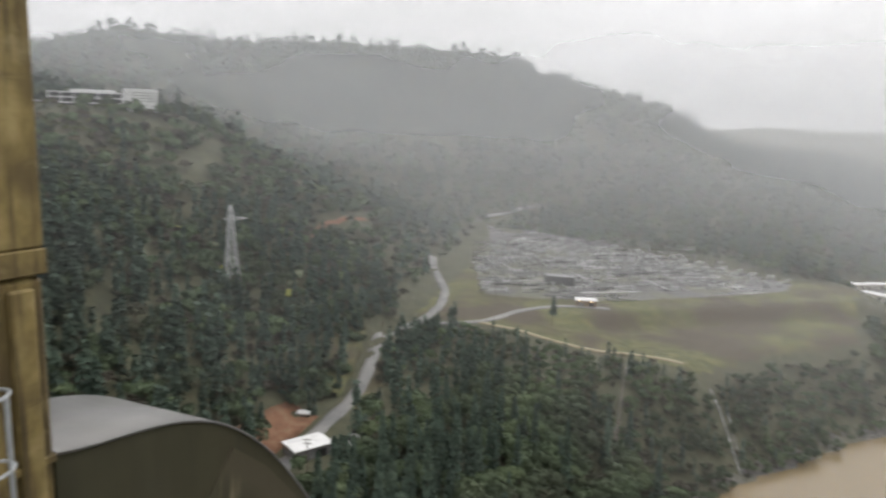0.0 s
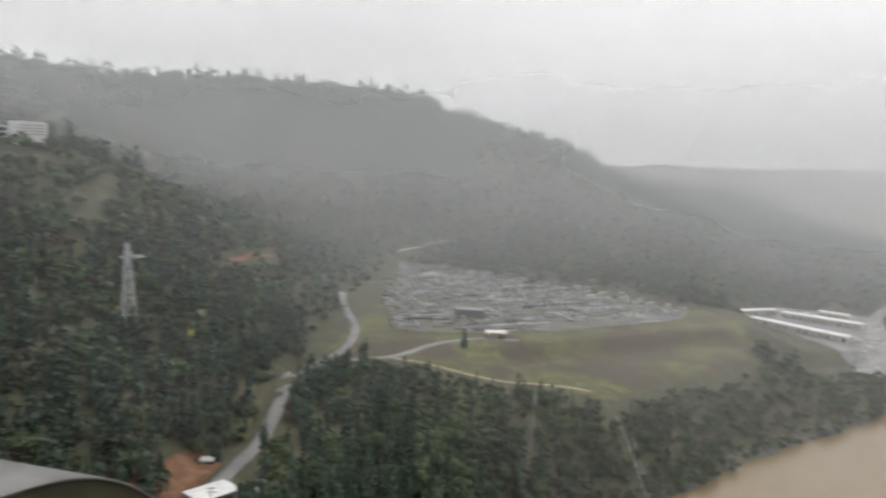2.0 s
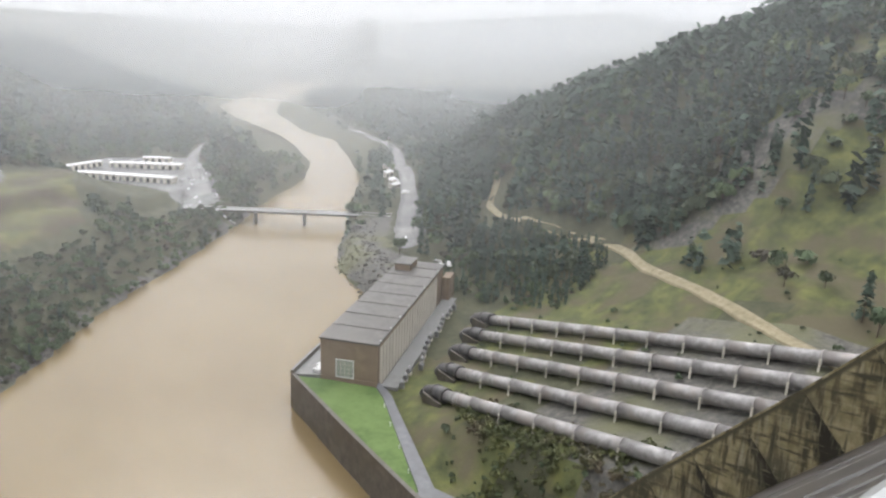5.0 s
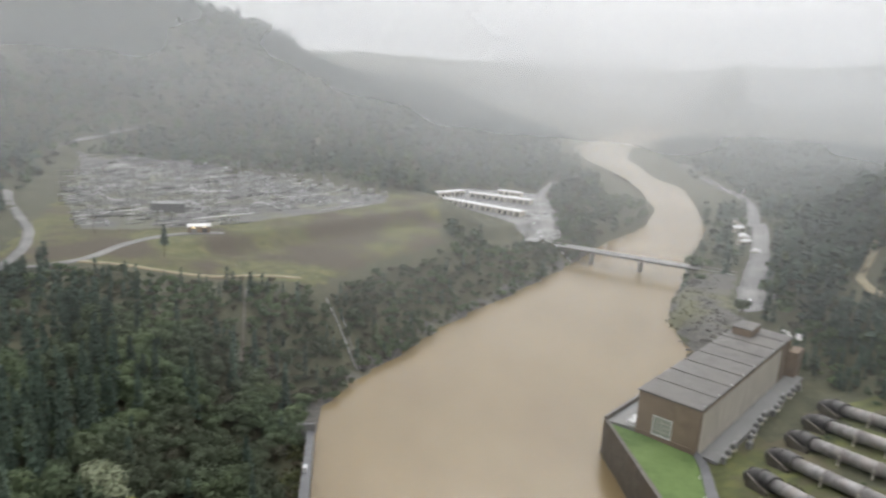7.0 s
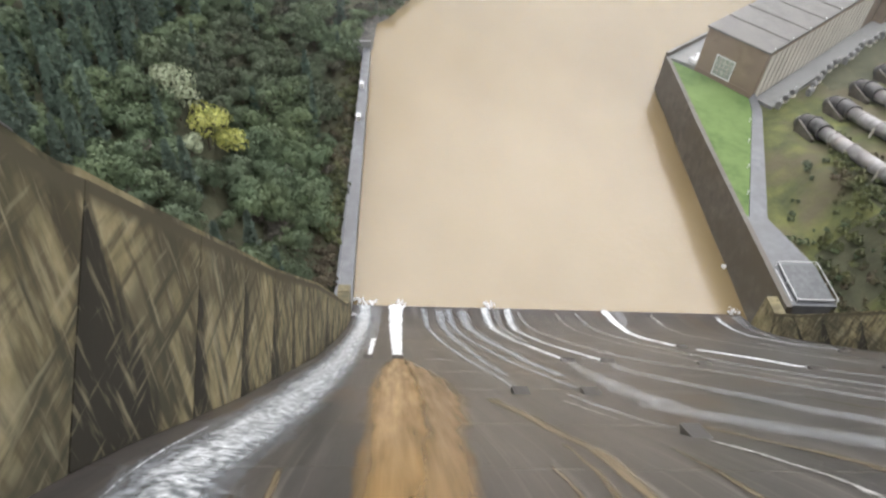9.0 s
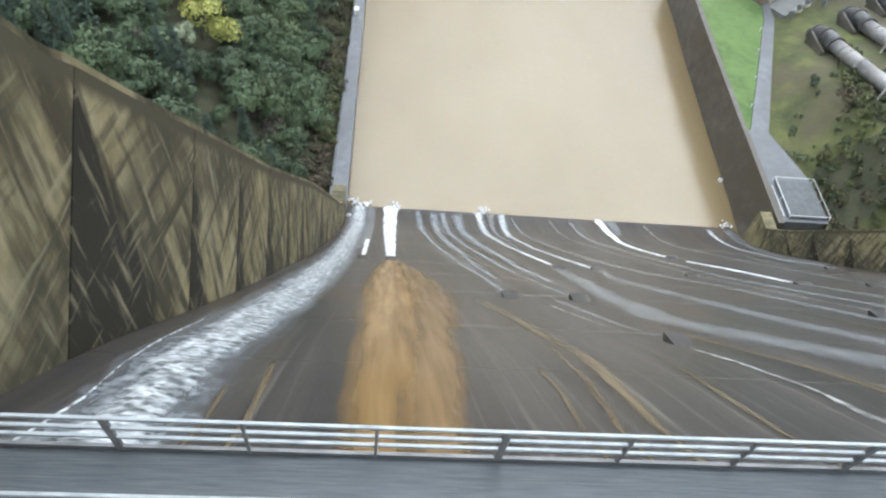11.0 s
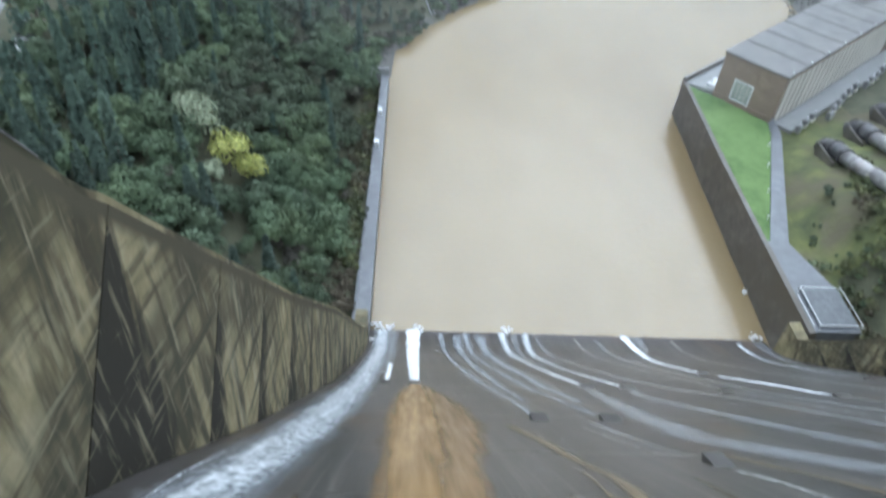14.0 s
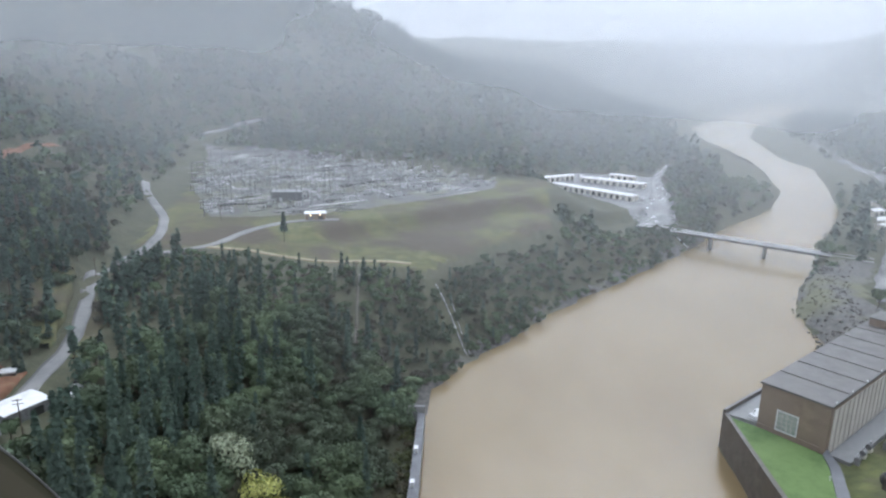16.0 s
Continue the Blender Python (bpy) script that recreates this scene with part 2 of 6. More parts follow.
def land(x, y):
    """Height of the ground above the tailwater."""
    x, y = np.asarray(x, float), np.asarray(y, float)
    az, d = np.degrees(np.arctan2(x, y)), np.hypot(x, y)
    dl, dr = dist_line(x, y, BANK_L), dist_line(x, y, BANK_R)
    left, right = left_of(x, y, BANK_L), ~left_of(x, y, BANK_R)
    # left bank: steep slope, bench, lower terrace downstream, then the hill and the mountain
    bench = 40 - 27 * smooth01((x - 70 + 50 * smooth01((y - 650) / 80) - .10 * (y - 560)) / 62) * smooth01((y - 430) / 90)
    zl = bench * smooth01((dl + 2) / (70 * bench / 40 + 8)) + 5 * smooth01((240 - y) / 60) * smooth01(dl / 6) * smooth01((90 - dl) / 60)
    edge = np.interp(y, [-200, 60, 193, 376, 700, 1200], [-95, -115, -150, -195, -300, -520])
    up = np.maximum(0, edge - x)
    hill = 118 * (1 - np.exp(-up / 190)) * 1.25 + 34 * np.exp(-((x + 405) ** 2 + (y - 385) ** 2) / (2 * 70 ** 2))
    hill = hill * (1 - smooth01((y - 520) / 330)) + wobble(x, y, 60) * 4 * smooth01(up / 60)
    zl = zl + hill
    ridge = 152 + 1500 * np.tan(np.radians(np.interp(az, [-95, -60, -53, -48.5, -42, -35.7, -29, -22.7, -17.8, -16.4, -11.2, -7, -3, 2, 7.4, 13.7, 17.6], [7, 6, 5.7, 7.2, 6.5, 7, 6.9, 6.5, 6.0, 5.0, 3.7, 2.4, .5, -1.9, -3.7, -4.8, -6])))
    rise = smooth01((d - 820) / 680) * .75 + .25 * np.clip((d - 760) / 740, 0, 1)
    zl = np.where(d > 760, zl * (1 - rise) + (ridge - 6 * wobble(x, y, 90, 2)) * rise * (1 - .5 * smooth01((d - 1520) / 500)), zl)
    # right bank: terrace, penstock slope, hillside
    foot = np.interp(y, [-200, 60, 172, 211, 274, 331, 400, 700, 1100, 2000], [230, 250, 262, 277, 300, 305, 330, 500, 780, 1300])
    s = x - foot
    zr = (12 - 10.5 * smooth01((d - 900) / 300) * (1 - smooth01((dr - 40) / 120))) * smooth01((dr + 1) / 14) + 33 * smooth01((s + 80) / 85) + np.where(s > 0, 262 * (1 - np.exp(-s / 225)) * (1 + .1 * wobble(x, y, 70, 1)), 0)
    slope = 19.0 + .272 * (195 + (x - 147) * .78 - y)
    slope = 11 + (np.minimum(slope, 62) - 11) * smooth01((x - 124) / 13) + np.where(x > 235, (x - 235) * .25, 0)
    slope = np.where(x < 111, -3, slope)
    zr = np.where(y < 300, np.maximum(zr, slope * smooth01((320 - x) / 40 + .9)), zr)
    # the crest line of the right-hand hill, seen from the dam
    crest = np.tan(np.radians(np.interp(az, [30, 38, 43, 47, 51, 54.6, 58, 60, 63.6, 80], [-6.5, -4.9, -3.6, -2.0, -.5, 1.4, 2.6, 3.8, 4.8, 8])))
    brow = 152 + np.minimum(d, 660) * crest - 13 - np.maximum(0, d - 660) * .35
    zr = np.where((az > 30) & (zr > brow - 20), np.maximum(np.minimum(zr, brow - 5 * np.exp(-np.abs(zr - brow) / 12)), np.minimum(zr, 12)), zr)
    # the switchyard's embankment falls to the lower bench
    lower = (.62 * (x + 90) - .785 * (y - 465)) / 16
    zl = zl - 9 * smooth01(lower) * smooth01((dl - 20) / 50) * smooth01((x + 130) / 60) * smooth01((y - 340) / 50)
    z = np.where(left, zl, np.where(right, zr, -3.0))
    # far hills down the valley, cut by the river
    gap = smooth01((np.minimum(dl, dr) - 60) / 420)
    second = 152 + 2500 * np.tan(np.radians(np.interp(az, [-30, -3, .2, 5.7, 9.6, 12.9, 16.8, 21, 25, 28, 33, 37, 43, 50, 70], [1, 1.2, 1.6, 1.2, .6, -.5, -.7, -2.5, -3.6, -2.8, -2.4, -2.8, -2.4, -1, 2])))
    z2 = np.where(left | right, 1 + 13 * smooth01((np.minimum(dl, dr) - 30) / 120) + (second - 14) * smooth01((d - 1300) / 1200) * gap, -3.0)
    z = np.where((d > 1300) & (left | right), np.maximum(z, z2), z)
    third = 152 + 3900 * np.tan(np.radians(np.interp(az, [-40, 0, 25, 34, 43, 49, 53, 70], [1.0, 1.4, 1.2, 1.9, 2.6, 3.1, 2.5, 2.5])))
    z = np.where(d > 2900, np.maximum(z, third * smooth01((d - 2800) / 1000) + 10 * wobble(x, y, 200)), z)
    rough = smooth01((np.minimum(dl, dr) - 12) / 40) * np.clip(d / 400, .3, 2.5)
    flat = smooth01((np.hypot(x + 70, y - 560) - 190) / 60) * smooth01((np.hypot(x - 150, y - 700) - 160) / 50)
    return z + rough * (wobble(x, y, 22, 3) * .9 + wobble(x, y, 9, 5) * .3) * flat


def zat(x, y):
    return float(land(np.array([x]), np.array([y]))[0])


def ground_sheet():
    """One sheet of ground to the horizon: fine near the dam, coarser outwards."""
    def axis(lo, hi, fine_lo, fine_hi, step):
        c = list(np.arange(fine_lo, fine_hi + .1, step))
        v, s = fine_hi, step
        while v < hi:
            s *= 1.025 if v < fine_hi + 2000 else 1.09
            v += s
            c.append(min(v, hi))
        v, s, pre = fine_lo, step, []
        while v > lo:
            s *= 1.09
            v -= s
            pre.append(max(v, lo))
        return np.array(pre[::-1] + c)
    xs, ys = axis(-4200, 4200, -420, 560, 6.0), axis(-600, 4700, 60, 760, 6.0)
    X, Y = np.meshgrid(xs, ys)
    Z = land(X, Y)
    nx, ny = len(xs), len(ys)
    verts = np.stack([X.ravel(), Y.ravel(), Z.ravel()], 1)
    i = np.arange(nx * ny).reshape(ny, nx)
    faces = np.stack([i[:-1, :-1].ravel(), i[:-1, 1:].ravel(), i[1:, 1:].ravel(), i[1:, :-1].ravel()], 1)
    cx, cy = (X[:-1, :-1] + 3).ravel(), (Y[:-1, :-1] + 3).ravel()
    slot = np.zeros(len(faces), int)
    bench = (cx > -190 - .2 * (cy - 376)) & (cx < 75 + .1 * (cy - 560)) & (dist_line(cx, cy, BANK_L) > 62) & (cy > 385) & (cy < 660) & (cy > 395 - .0 * cx)
    slot[bench] = 1
    right = ~left_of(cx, cy, BANK_R)
    slot[right & (cx < 300) & (cy < 262) & (wobble(cx, cy, 40, 4) > -.35)] = 2
    slot[right & (cx > 138 + .5 * (cy - 120)) & (cy < 158) & (cx < 240)] = 3
    slot[right & (cx > 250) & (cy < 230) & (wobble(cx, cy, 60, 7) < .35)] = 2
    slot[right & (cx > 285) & (cy < 230) & (wobble(cx, cy, 60, 7) > .35)] = 3
    slot[right & (dist_line(cx, cy, BANK_R) < 40) & (cy > 340) & (cy < 500)] = 3
    slot[(~right) & (dist_line(cx, cy, BANK_L) < 9) & (cy > 270) & (cy < 620)] = 3
    me = mesh_of("ground", verts, faces, [M_GROUND, M_GRASS, M_MOSS, M_ROCK], True, slot)
    return tagged(new("ground", me), "wooded valley ground with grass, scree and moss", "ground", kind="structure")


ground_sheet()


def ribbon(name, line, width, material, label, category="road", lift=.35, thick=.4):
    """A road laid over the ground along a plan line."""
    pts = []
    for (ax, ay), (bx, by) in zip(line, line[1:]):
        k = max(2, int(math.hypot(bx - ax, by - ay) / 5))
        pts += [(ax + (bx - ax) * j / k, ay + (by - ay) * j / k) for j in range(k)]
    pts.append(line[-1])
    p = np.array(pts)
    for _ in range(6):
        p[1:-1] = (p[:-2] + 2 * p[1:-1] + p[2:]) / 4
    t = np.gradient(p, axis=0)
    t /= np.linalg.norm(t, axis=1)[:, None]
    nrm = np.stack([-t[:, 1], t[:, 0]], 1)
    verts, faces = [], []
    cols = [-1, -.5, 0, .5, 1]
    zmid = land(p[:, 0], p[:, 1])
    for k in range(len(p)):
        w = width / 2 * (1 + .08 * math.sin(k * 1.3))
        for c in cols:
            q = p[k] + nrm[k] * c * w
            verts.append((q[0], q[1], max(zat(*q), zmid[k] - .5) + lift))
        for c in (1, -1):
            q = p[k] + nrm[k] * c * w
            verts.append((q[0], q[1], zat(*q) + lift - thick - .6))
    n = 7
    for k in range(len(p) - 1):
        for c in range(4):
            faces.append((k * n + c, k * n + c + 1, k * n + n + c + 1, k * n + n + c))
        faces.append((k * n + 4, k * n + 5, k * n + n + 5, k * n + n + 4))
        faces.append((k * n + 6, k * n, k * n + n, k * n + n + 6))
    return tagged(new(name, mesh_of(name, verts, faces, material, True)), label, category, kind="structure")


def draped(outline, step, lift):
    """A sheet over the ground inside a plan outline, cut to a fine grid."""
    px, py = [p[0] for p in outline], [p[1] for p in outline]
    gx, gy = np.arange(min(px), max(px) + step, step), np.arange(min(py), max(py) + step, step)
    X, Y = np.meshgrid(gx, gy)
    inside = np.zeros(X.shape, bool)
    for (ax, ay), (bx, by) in zip(outline, outline[-1:] + outline[:-1]):
        if ay != by:
            inside ^= ((ay > Y) != (by > Y)) & (X < (bx - ax) * (Y - ay) / (by - ay) + ax)
    Z = land(X, Y) + lift
    i = np.arange(X.size).reshape(X.shape)
    full = inside[:-1, :-1] & inside[1:, :-1] & inside[:-1, 1:] & inside[1:, 1:]
    quads = np.stack([i[:-1, :-1], i[:-1, 1:], i[1:, 1:], i[1:, :-1]], -1)[full]
    used, back_to = np.unique(quads, return_inverse=True)
    return np.stack([X.ravel(), Y.ravel(), Z.ravel()], 1)[used], back_to.reshape(quads.shape)
# ---- river
def water_material():
    m = shade("silt_brown_water", [(.152, .111, .055), (.172, .128, .065), (.19, .143, .076)], .012, .22, at="World", spec=.5, detail=3, stretch=(1, .5, 1))
    n, l = m.node_tree.nodes, m.node_tree.links
    b = n["Principled BSDF"]
    pos = n.new("ShaderNodeNewGeometry").outputs["Position"]
    tex = n.new("ShaderNodeTexNoise")
    tex.inputs["Scale"].default_value, tex.inputs["Detail"].default_value = .35, 4.0
    l.new(pos, tex.inputs["Vector"])
    bp = n.new("ShaderNodeBump")
    bp.inputs["Strength"].default_value, bp.inputs["Distance"].default_value = .25, .25
    l.new(tex.outputs["Fac"], bp.inputs["Height"])
    l.new(bp.outputs["Normal"], b.inputs["Normal"])
    return m


M_WATER = water_material()
river_plan = [(-16, 100)] + [(x - 6, y) for x, y in BANK_L[1:]] + [(x + 6, y) for x, y in BANK_R[:0:-1]] + [(112, 100)]
bm = bmesh.new()
bm.faces.new([bm.verts.new((x, y, 0)) for x, y in river_plan])
bmesh.ops.triangulate(bm, faces=bm.faces)
tagged(part("river", bm, M_WATER), "muddy tan river water at flood", "river", kind="structure")

# ---- dam: spillway, training walls, body
X_L, X_R = -11.0, 102.5
FACE = [(-3.5, 136.5), (-1.5, 138.6), (0.5, 139.2), (2.5, 138.6), (5, 136.6), (8.8, 132.2), (11.7, 129.0), (15.3, 124.7), (21, 117.4), (29, 107.4), (37.8, 96.8), (61.8, 68.0), (90, 36.5), (111, 14.2), (119, 7.0), (125, 3.0), (130.5, 0.0), (140, -4)]


def face_z(y):
    return float(np.interp(y, [p[0] for p in FACE], [p[1] for p in FACE]))


def spill_material():
    """Wet dark concrete, streaked down the slope, with rust-brown silt stains."""
    m = bpy.data.materials.new("wet_spillway_concrete")
    m.use_nodes = True
    n, l = m.node_tree.nodes, m.node_tree.links
    b = n["Principled BSDF"]
    b.inputs["Roughness"].default_value = .42
    pos = n.new("ShaderNodeNewGeometry").outputs["Position"]

    def streak(scale, sx, sy, lo, hi, detail=5.0):
        mp = n.new("ShaderNodeMapping")
        mp.inputs["Scale"].default_value = (sx, sy, sy)
        l.new(pos, mp.inputs["Vector"])
        t = n.new("ShaderNodeTexNoise")
        t.inputs["Scale"].default_value, t.inputs["Detail"].default_value = scale, detail
        l.new(mp.outputs["Vector"], t.inputs["Vector"])
        r = n.new("ShaderNodeMapRange")
        r.inputs["From Min"].default_value, r.inputs["From Max"].default_value = lo, hi
        l.new(t.outputs["Fac"], r.inputs["Value"])
        return r.outputs["Result"]

    def mix(fac, a, c):
        x = n.new("ShaderNodeMix")
        x.data_type = "RGBA"
        l.new(fac, x.inputs["Factor"])
        if isinstance(a, tuple):
            x.inputs["A"].default_value = (*a, 1)
        else:
            l.new(a, x.inputs["A"])
        x.inputs["B"].default_value = (*c, 1)
        return x.outputs["Result"]

    col = mix(streak(1, .55, .03, .35, .65), (.03, .027, .025), (.055, .048, .043))
    col = mix(streak(1, 2.2, .05, .55, .75), col, (.024, .023, .022))
    col = mix(streak(1, .12, .05, .55, .72), col, (.06, .042, .028))
    col = mix(streak(1, .9, .02, .60, .75), col, (.085, .074, .06))
    col = mix(streak(1, 3.5, .03, .58, .72), col, (.10, .09, .078))
    col = mix(streak(1, 6.0, .05, .6, .75), col, (.02, .019, .018))
    l.new(col, b.inputs["Base Color"])
    mp = n.new("ShaderNodeMapping")
    mp.inputs["Scale"].default_value = (1.5, .3, .3)
    l.new(pos, mp.inputs["Vector"])
    t = n.new("ShaderNodeTexNoise")
    t.inputs["Scale"].default_value, t.inputs["Detail"].default_value = 1.0, 6.0
    l.new(mp.outputs["Vector"], t.inputs["Vector"])
    bp = n.new("ShaderNodeBump")
    bp.inputs["Strength"].default_value, bp.inputs["Distance"].default_value = .5, .08
    l.new(t.outputs["Fac"], bp.inputs["Height"])
    l.new(bp.outputs["Normal"], b.inputs["Normal"])
    return m


M_SPILL = spill_material()
dense = []
for (y0, z0), (y1, z1) in zip(FACE, FACE[1:]):
    k = max(1, int((y1 - y0) / 3))
    dense += [(y0 + (y1 - y0) * j / k, z0 + (z1 - z0) * j / k) for j in range(k)]
dense.append(FACE[-1])
xs = np.linspace(X_L - .5, X_R + .5, 40)
verts = [(x, y, z) for y, z in dense for x in xs] + [(x, y, -8) for y, z in (dense[0], dense[-1]) for x in (xs[0], xs[-1])]
faces = [(r * 40 + c, r * 40 + c + 1, r * 40 + 41 + c, r * 40 + 40 + c) for r in range(len(dense) - 1) for c in range(39)]
tagged(new("spillway", mesh_of("spillway", verts, faces, M_SPILL, True)), "wet dark concrete spillway face with silt stains", "spillway", kind="structure")

NOSE = [(7.7, 146.3), (9.7, 146.1), (11.2, 145.55), (12.6, 144.8), (13.8, 143.8), (15.0, 142.4), (16.4, 140.2), (19.5, 136.2)]
bend = np.polyfit([p[0] for p in NOSE], [p[1] for p in NOSE], 4)
WALL_TOP = [(float(v), float(np.polyval(bend, v))) for v in np.linspace(7.7, 18.6, 26)] + [(19.5, 136.2), (23.3, 131.4), (29, 124.4), (36.6, 115.0), (45.1, 104.4), (69.5, 75.8), (90, 50), (110, 24.5), (118, 15.5), (124, 15.5)]


def mossy_nose(n, l, pos, col):
    """Black-olive moss growing in ragged tongues over the high nose of the wall."""
    t = n.new("ShaderNodeTexNoise")
    t.inputs["Scale"].default_value, t.inputs["Detail"].default_value = .55, 6.0
    mp = n.new("ShaderNodeMapping")
    mp.inputs["Scale"].default_value = (.1, 1.3, .55)
    l.new(pos, mp.inputs["Vector"])
    l.new(mp.outputs["Vector"], t.inputs["Vector"])
    sep = n.new("ShaderNodeSeparateXYZ")
    l.new(pos, sep.inputs["Vector"])
    add = n.new("ShaderNodeMath")
    add.operation, add.inputs[1].default_value = "MULTIPLY_ADD", 5.0
    l.new(t.outputs["Fac"], add.inputs[0]), l.new(sep.outputs["Z"], add.inputs[2])
    r = n.new("ShaderNodeMapRange")
    r.inputs["From Min"].default_value, r.inputs["From Max"].default_value = 138.3, 142.0
    r.inputs["To Max"].default_value = .93
    l.new(add.outputs[0], r.inputs["Value"])
    x = n.new("ShaderNodeMix")
    x.data_type = "RGBA"
    l.new(r.outputs["Result"], x.inputs["Factor"]), l.new(col, x.inputs["A"])
    x.inputs["B"].default_value = (.042, .041, .024, 1)
    return x.outputs["Result"]


def stained_wall():
    """Ochre concrete with dark runs down the slope and black wedges below the joints."""
    m = shade("stained_training_wall", [(.145, .122, .064), (.225, .19, .105), (.305, .265, .165)], .5, .85, .02, 2, at="World", big=(.09, (.085, .077, .05), .46, .62))
    n, l = m.node_tree.nodes, m.node_tree.links
    b = n["Principled BSDF"]
    b.inputs["Specular IOR Level"].default_value = .2
    col = b.inputs["Base Color"].links[0].from_socket
    pos = n.new("ShaderNodeNewGeometry").outputs["Position"]
    for rot, lo, hi, c in ((-22, .52, .66, (.055, .047, .03)), (20, .54, .68, (.07, .06, .035)), (0, .58, .75, (.30, .27, .19))):
        mp = n.new("ShaderNodeMapping")
        mp.inputs["Rotation"].default_value = (radians(rot + 40), 0, 0)
        mp.inputs["Scale"].default_value = (.05, .7, .12)
        l.new(pos, mp.inputs["Vector"])
        t = n.new("ShaderNodeTexNoise")
        t.inputs["Scale"].default_value, t.inputs["Detail"].default_value = 1.0, 7.0
        l.new(mp.outputs["Vector"], t.inputs["Vector"])
        r = n.new("ShaderNodeMapRange")
        r.inputs["From Min"].default_value, r.inputs["From Max"].default_value = lo, hi
        l.new(t.outputs["Fac"], r.inputs["Value"])
        x = n.new("ShaderNodeMix")
        x.data_type = "RGBA"
        l.new(r.outputs["Result"], x.inputs["Factor"])
        l.new(col, x.inputs["A"])
        x.inputs["B"].default_value = (*c, 1)
        col = x.outputs["Result"]
    col = mossy_nose(n, l, pos, col)
    l.new(col, b.inputs["Base Color"])
    return m


M_WALL = stained_wall()


def training_wall(name, x0, x1, label):
    bm = bmesh.new()
    lo = [(7.7, 120)] + [(y, face_z(y) - 4) for y, z in WALL_TOP[1:]]
    top = WALL_TOP
    n = len(top)
    grid = []
    for x in (x0, x1):
        grid.append(([bm.verts.new((x, y, z)) for y, z in lo], [bm.verts.new((x, y, z)) for y, z in top]))
    for side in grid:
        for k in range(n - 1):
            bm.faces.new((side[0][k], side[0][k + 1], side[1][k + 1], side[1][k]))
    for k in range(n - 1):
        bm.faces.new((grid[0][1][k], grid[0][1][k + 1], grid[1][1][k + 1], grid[1][1][k]))
        bm.faces.new((grid[0][0][k], grid[0][0][k + 1], grid[1][0][k + 1], grid[1][0][k]))
    for k in (0, n - 1):
        bm.faces.new((grid[0][0][k], grid[0][1][k], grid[1][1][k], grid[1][0][k]))
    return tagged(part(name, bm, M_WALL), label, "training wall", kind="structure")


training_wall("training_wall_left", X_L - 3.2, X_L, "stained concrete spillway training wall")
# rounded nose of the left wall: grey wet top
nose = [p for p in WALL_TOP if p[0] < 17]
M_NOSE = shade("wet_grey_nose", [(.105, .105, .103), (.142, .142, .138), (.18, .178, .17)], .5, .42, .01, 3, at="World", big=(.3, (.125, .123, .115)))
bm = bmesh.new()
a = [bm.verts.new((X_L + .04, y, z - .02)) for y, z in nose]
b = [bm.verts.new((X_L - 3.25, y, z - .02)) for y, z in nose]
c = [bm.verts.new((X_L + .04, y, z + .05)) for y, z in nose]
d = [bm.verts.new((X_L - 3.25, y, z + .05)) for y, z in nose]
for k in range(len(nose) - 1):
    bm.faces.new((c[k], c[k + 1], d[k + 1], d[k])), bm.faces.new((a[k], b[k], b[k + 1], a[k + 1]))
    bm.faces.new((a[k], a[k + 1], c[k + 1], c[k])), bm.faces.new((b[k], d[k], d[k + 1], b[k + 1]))
wall_l = bpy.data.objects["training_wall_left"]
part("nose_cap", bm, M_NOSE, wall_l, "grey wet rounded concrete cap", smooth=True)
training_wall("training_wall_right", X_R, X_R + 3.2, "stained concrete spillway training wall")


def dam_body(name, x0, x1, foot):
    """Non-overflow block: upright at the crest, then a steep slope."""
    prof = [(-6, 151), (3.2, 151), (3.2, 140), (8, 132), (122, -6), (-6, -6)]
    bm = bmesh.new()
    a = [bm.verts.new((x0, y, z)) for y, z in prof]
    b = [bm.verts.new((x1, y, z)) for y, z in prof]
    bm.faces.new(a[::-1]), bm.faces.new(b)
    for k in range(len(prof)):
        j = (k + 1) % len(prof)
        bm.faces.new((a[k], a[j], b[j], b[k]))
    return tagged(part(name, bm, M_CONC), "weathered concrete dam block with sloping face", "dam", kind="structure")


dam_body("dam_block_right", X_R + 3.25, 420, 0)
dam_body("dam_block_left", -300, X_L - 3.25, 0)
# upstream side under the bridge, below the crest
bm = bmesh.new()
box(bm, X_L, X_R, -6, -3.5, -6, 136.5)
tagged(part("crest_block", bm, M_DARKC), "dark concrete block behind the spillway crest", "dam", kind="structure")
# ---- retaining walls, lawn and walkway beside the tailrace
bm = bmesh.new()
prism(bm, [(-16, 122), (-11, 122), (-12.3, 266), (-15.3, 266)], -6, 6)
box(bm, -15.3, -14.9, 122, 266, 6, 6.5)
tagged(part("retaining_wall_left", bm, M_WETC), "grey concrete retaining wall at the waterline", "retaining wall", kind="structure")
bm = bmesh.new()
prism(bm, [(-30, 266.2), (-12.3, 266.2), (-12.3, 267.4), (-30, 267.4)], -4, 9)
tagged(part("return_wall", bm, M_GREYC), "short grey concrete return wall in the bank", "retaining wall", kind="structure")


def battered(name, foot, head, z0, z1, material, label):
    bm = bmesh.new()
    a = [bm.verts.new((*p, z0)) for p in foot]
    b = [bm.verts.new((*p, z1)) for p in head]
    bm.faces.new(a[::-1]), bm.faces.new(b)
    for k in range(len(a)):
        j = (k + 1) % len(a)
        bm.faces.new((a[k], a[j], b[j], b[k]))
    return tagged(part(name, bm, material), label, "retaining wall", kind="structure")


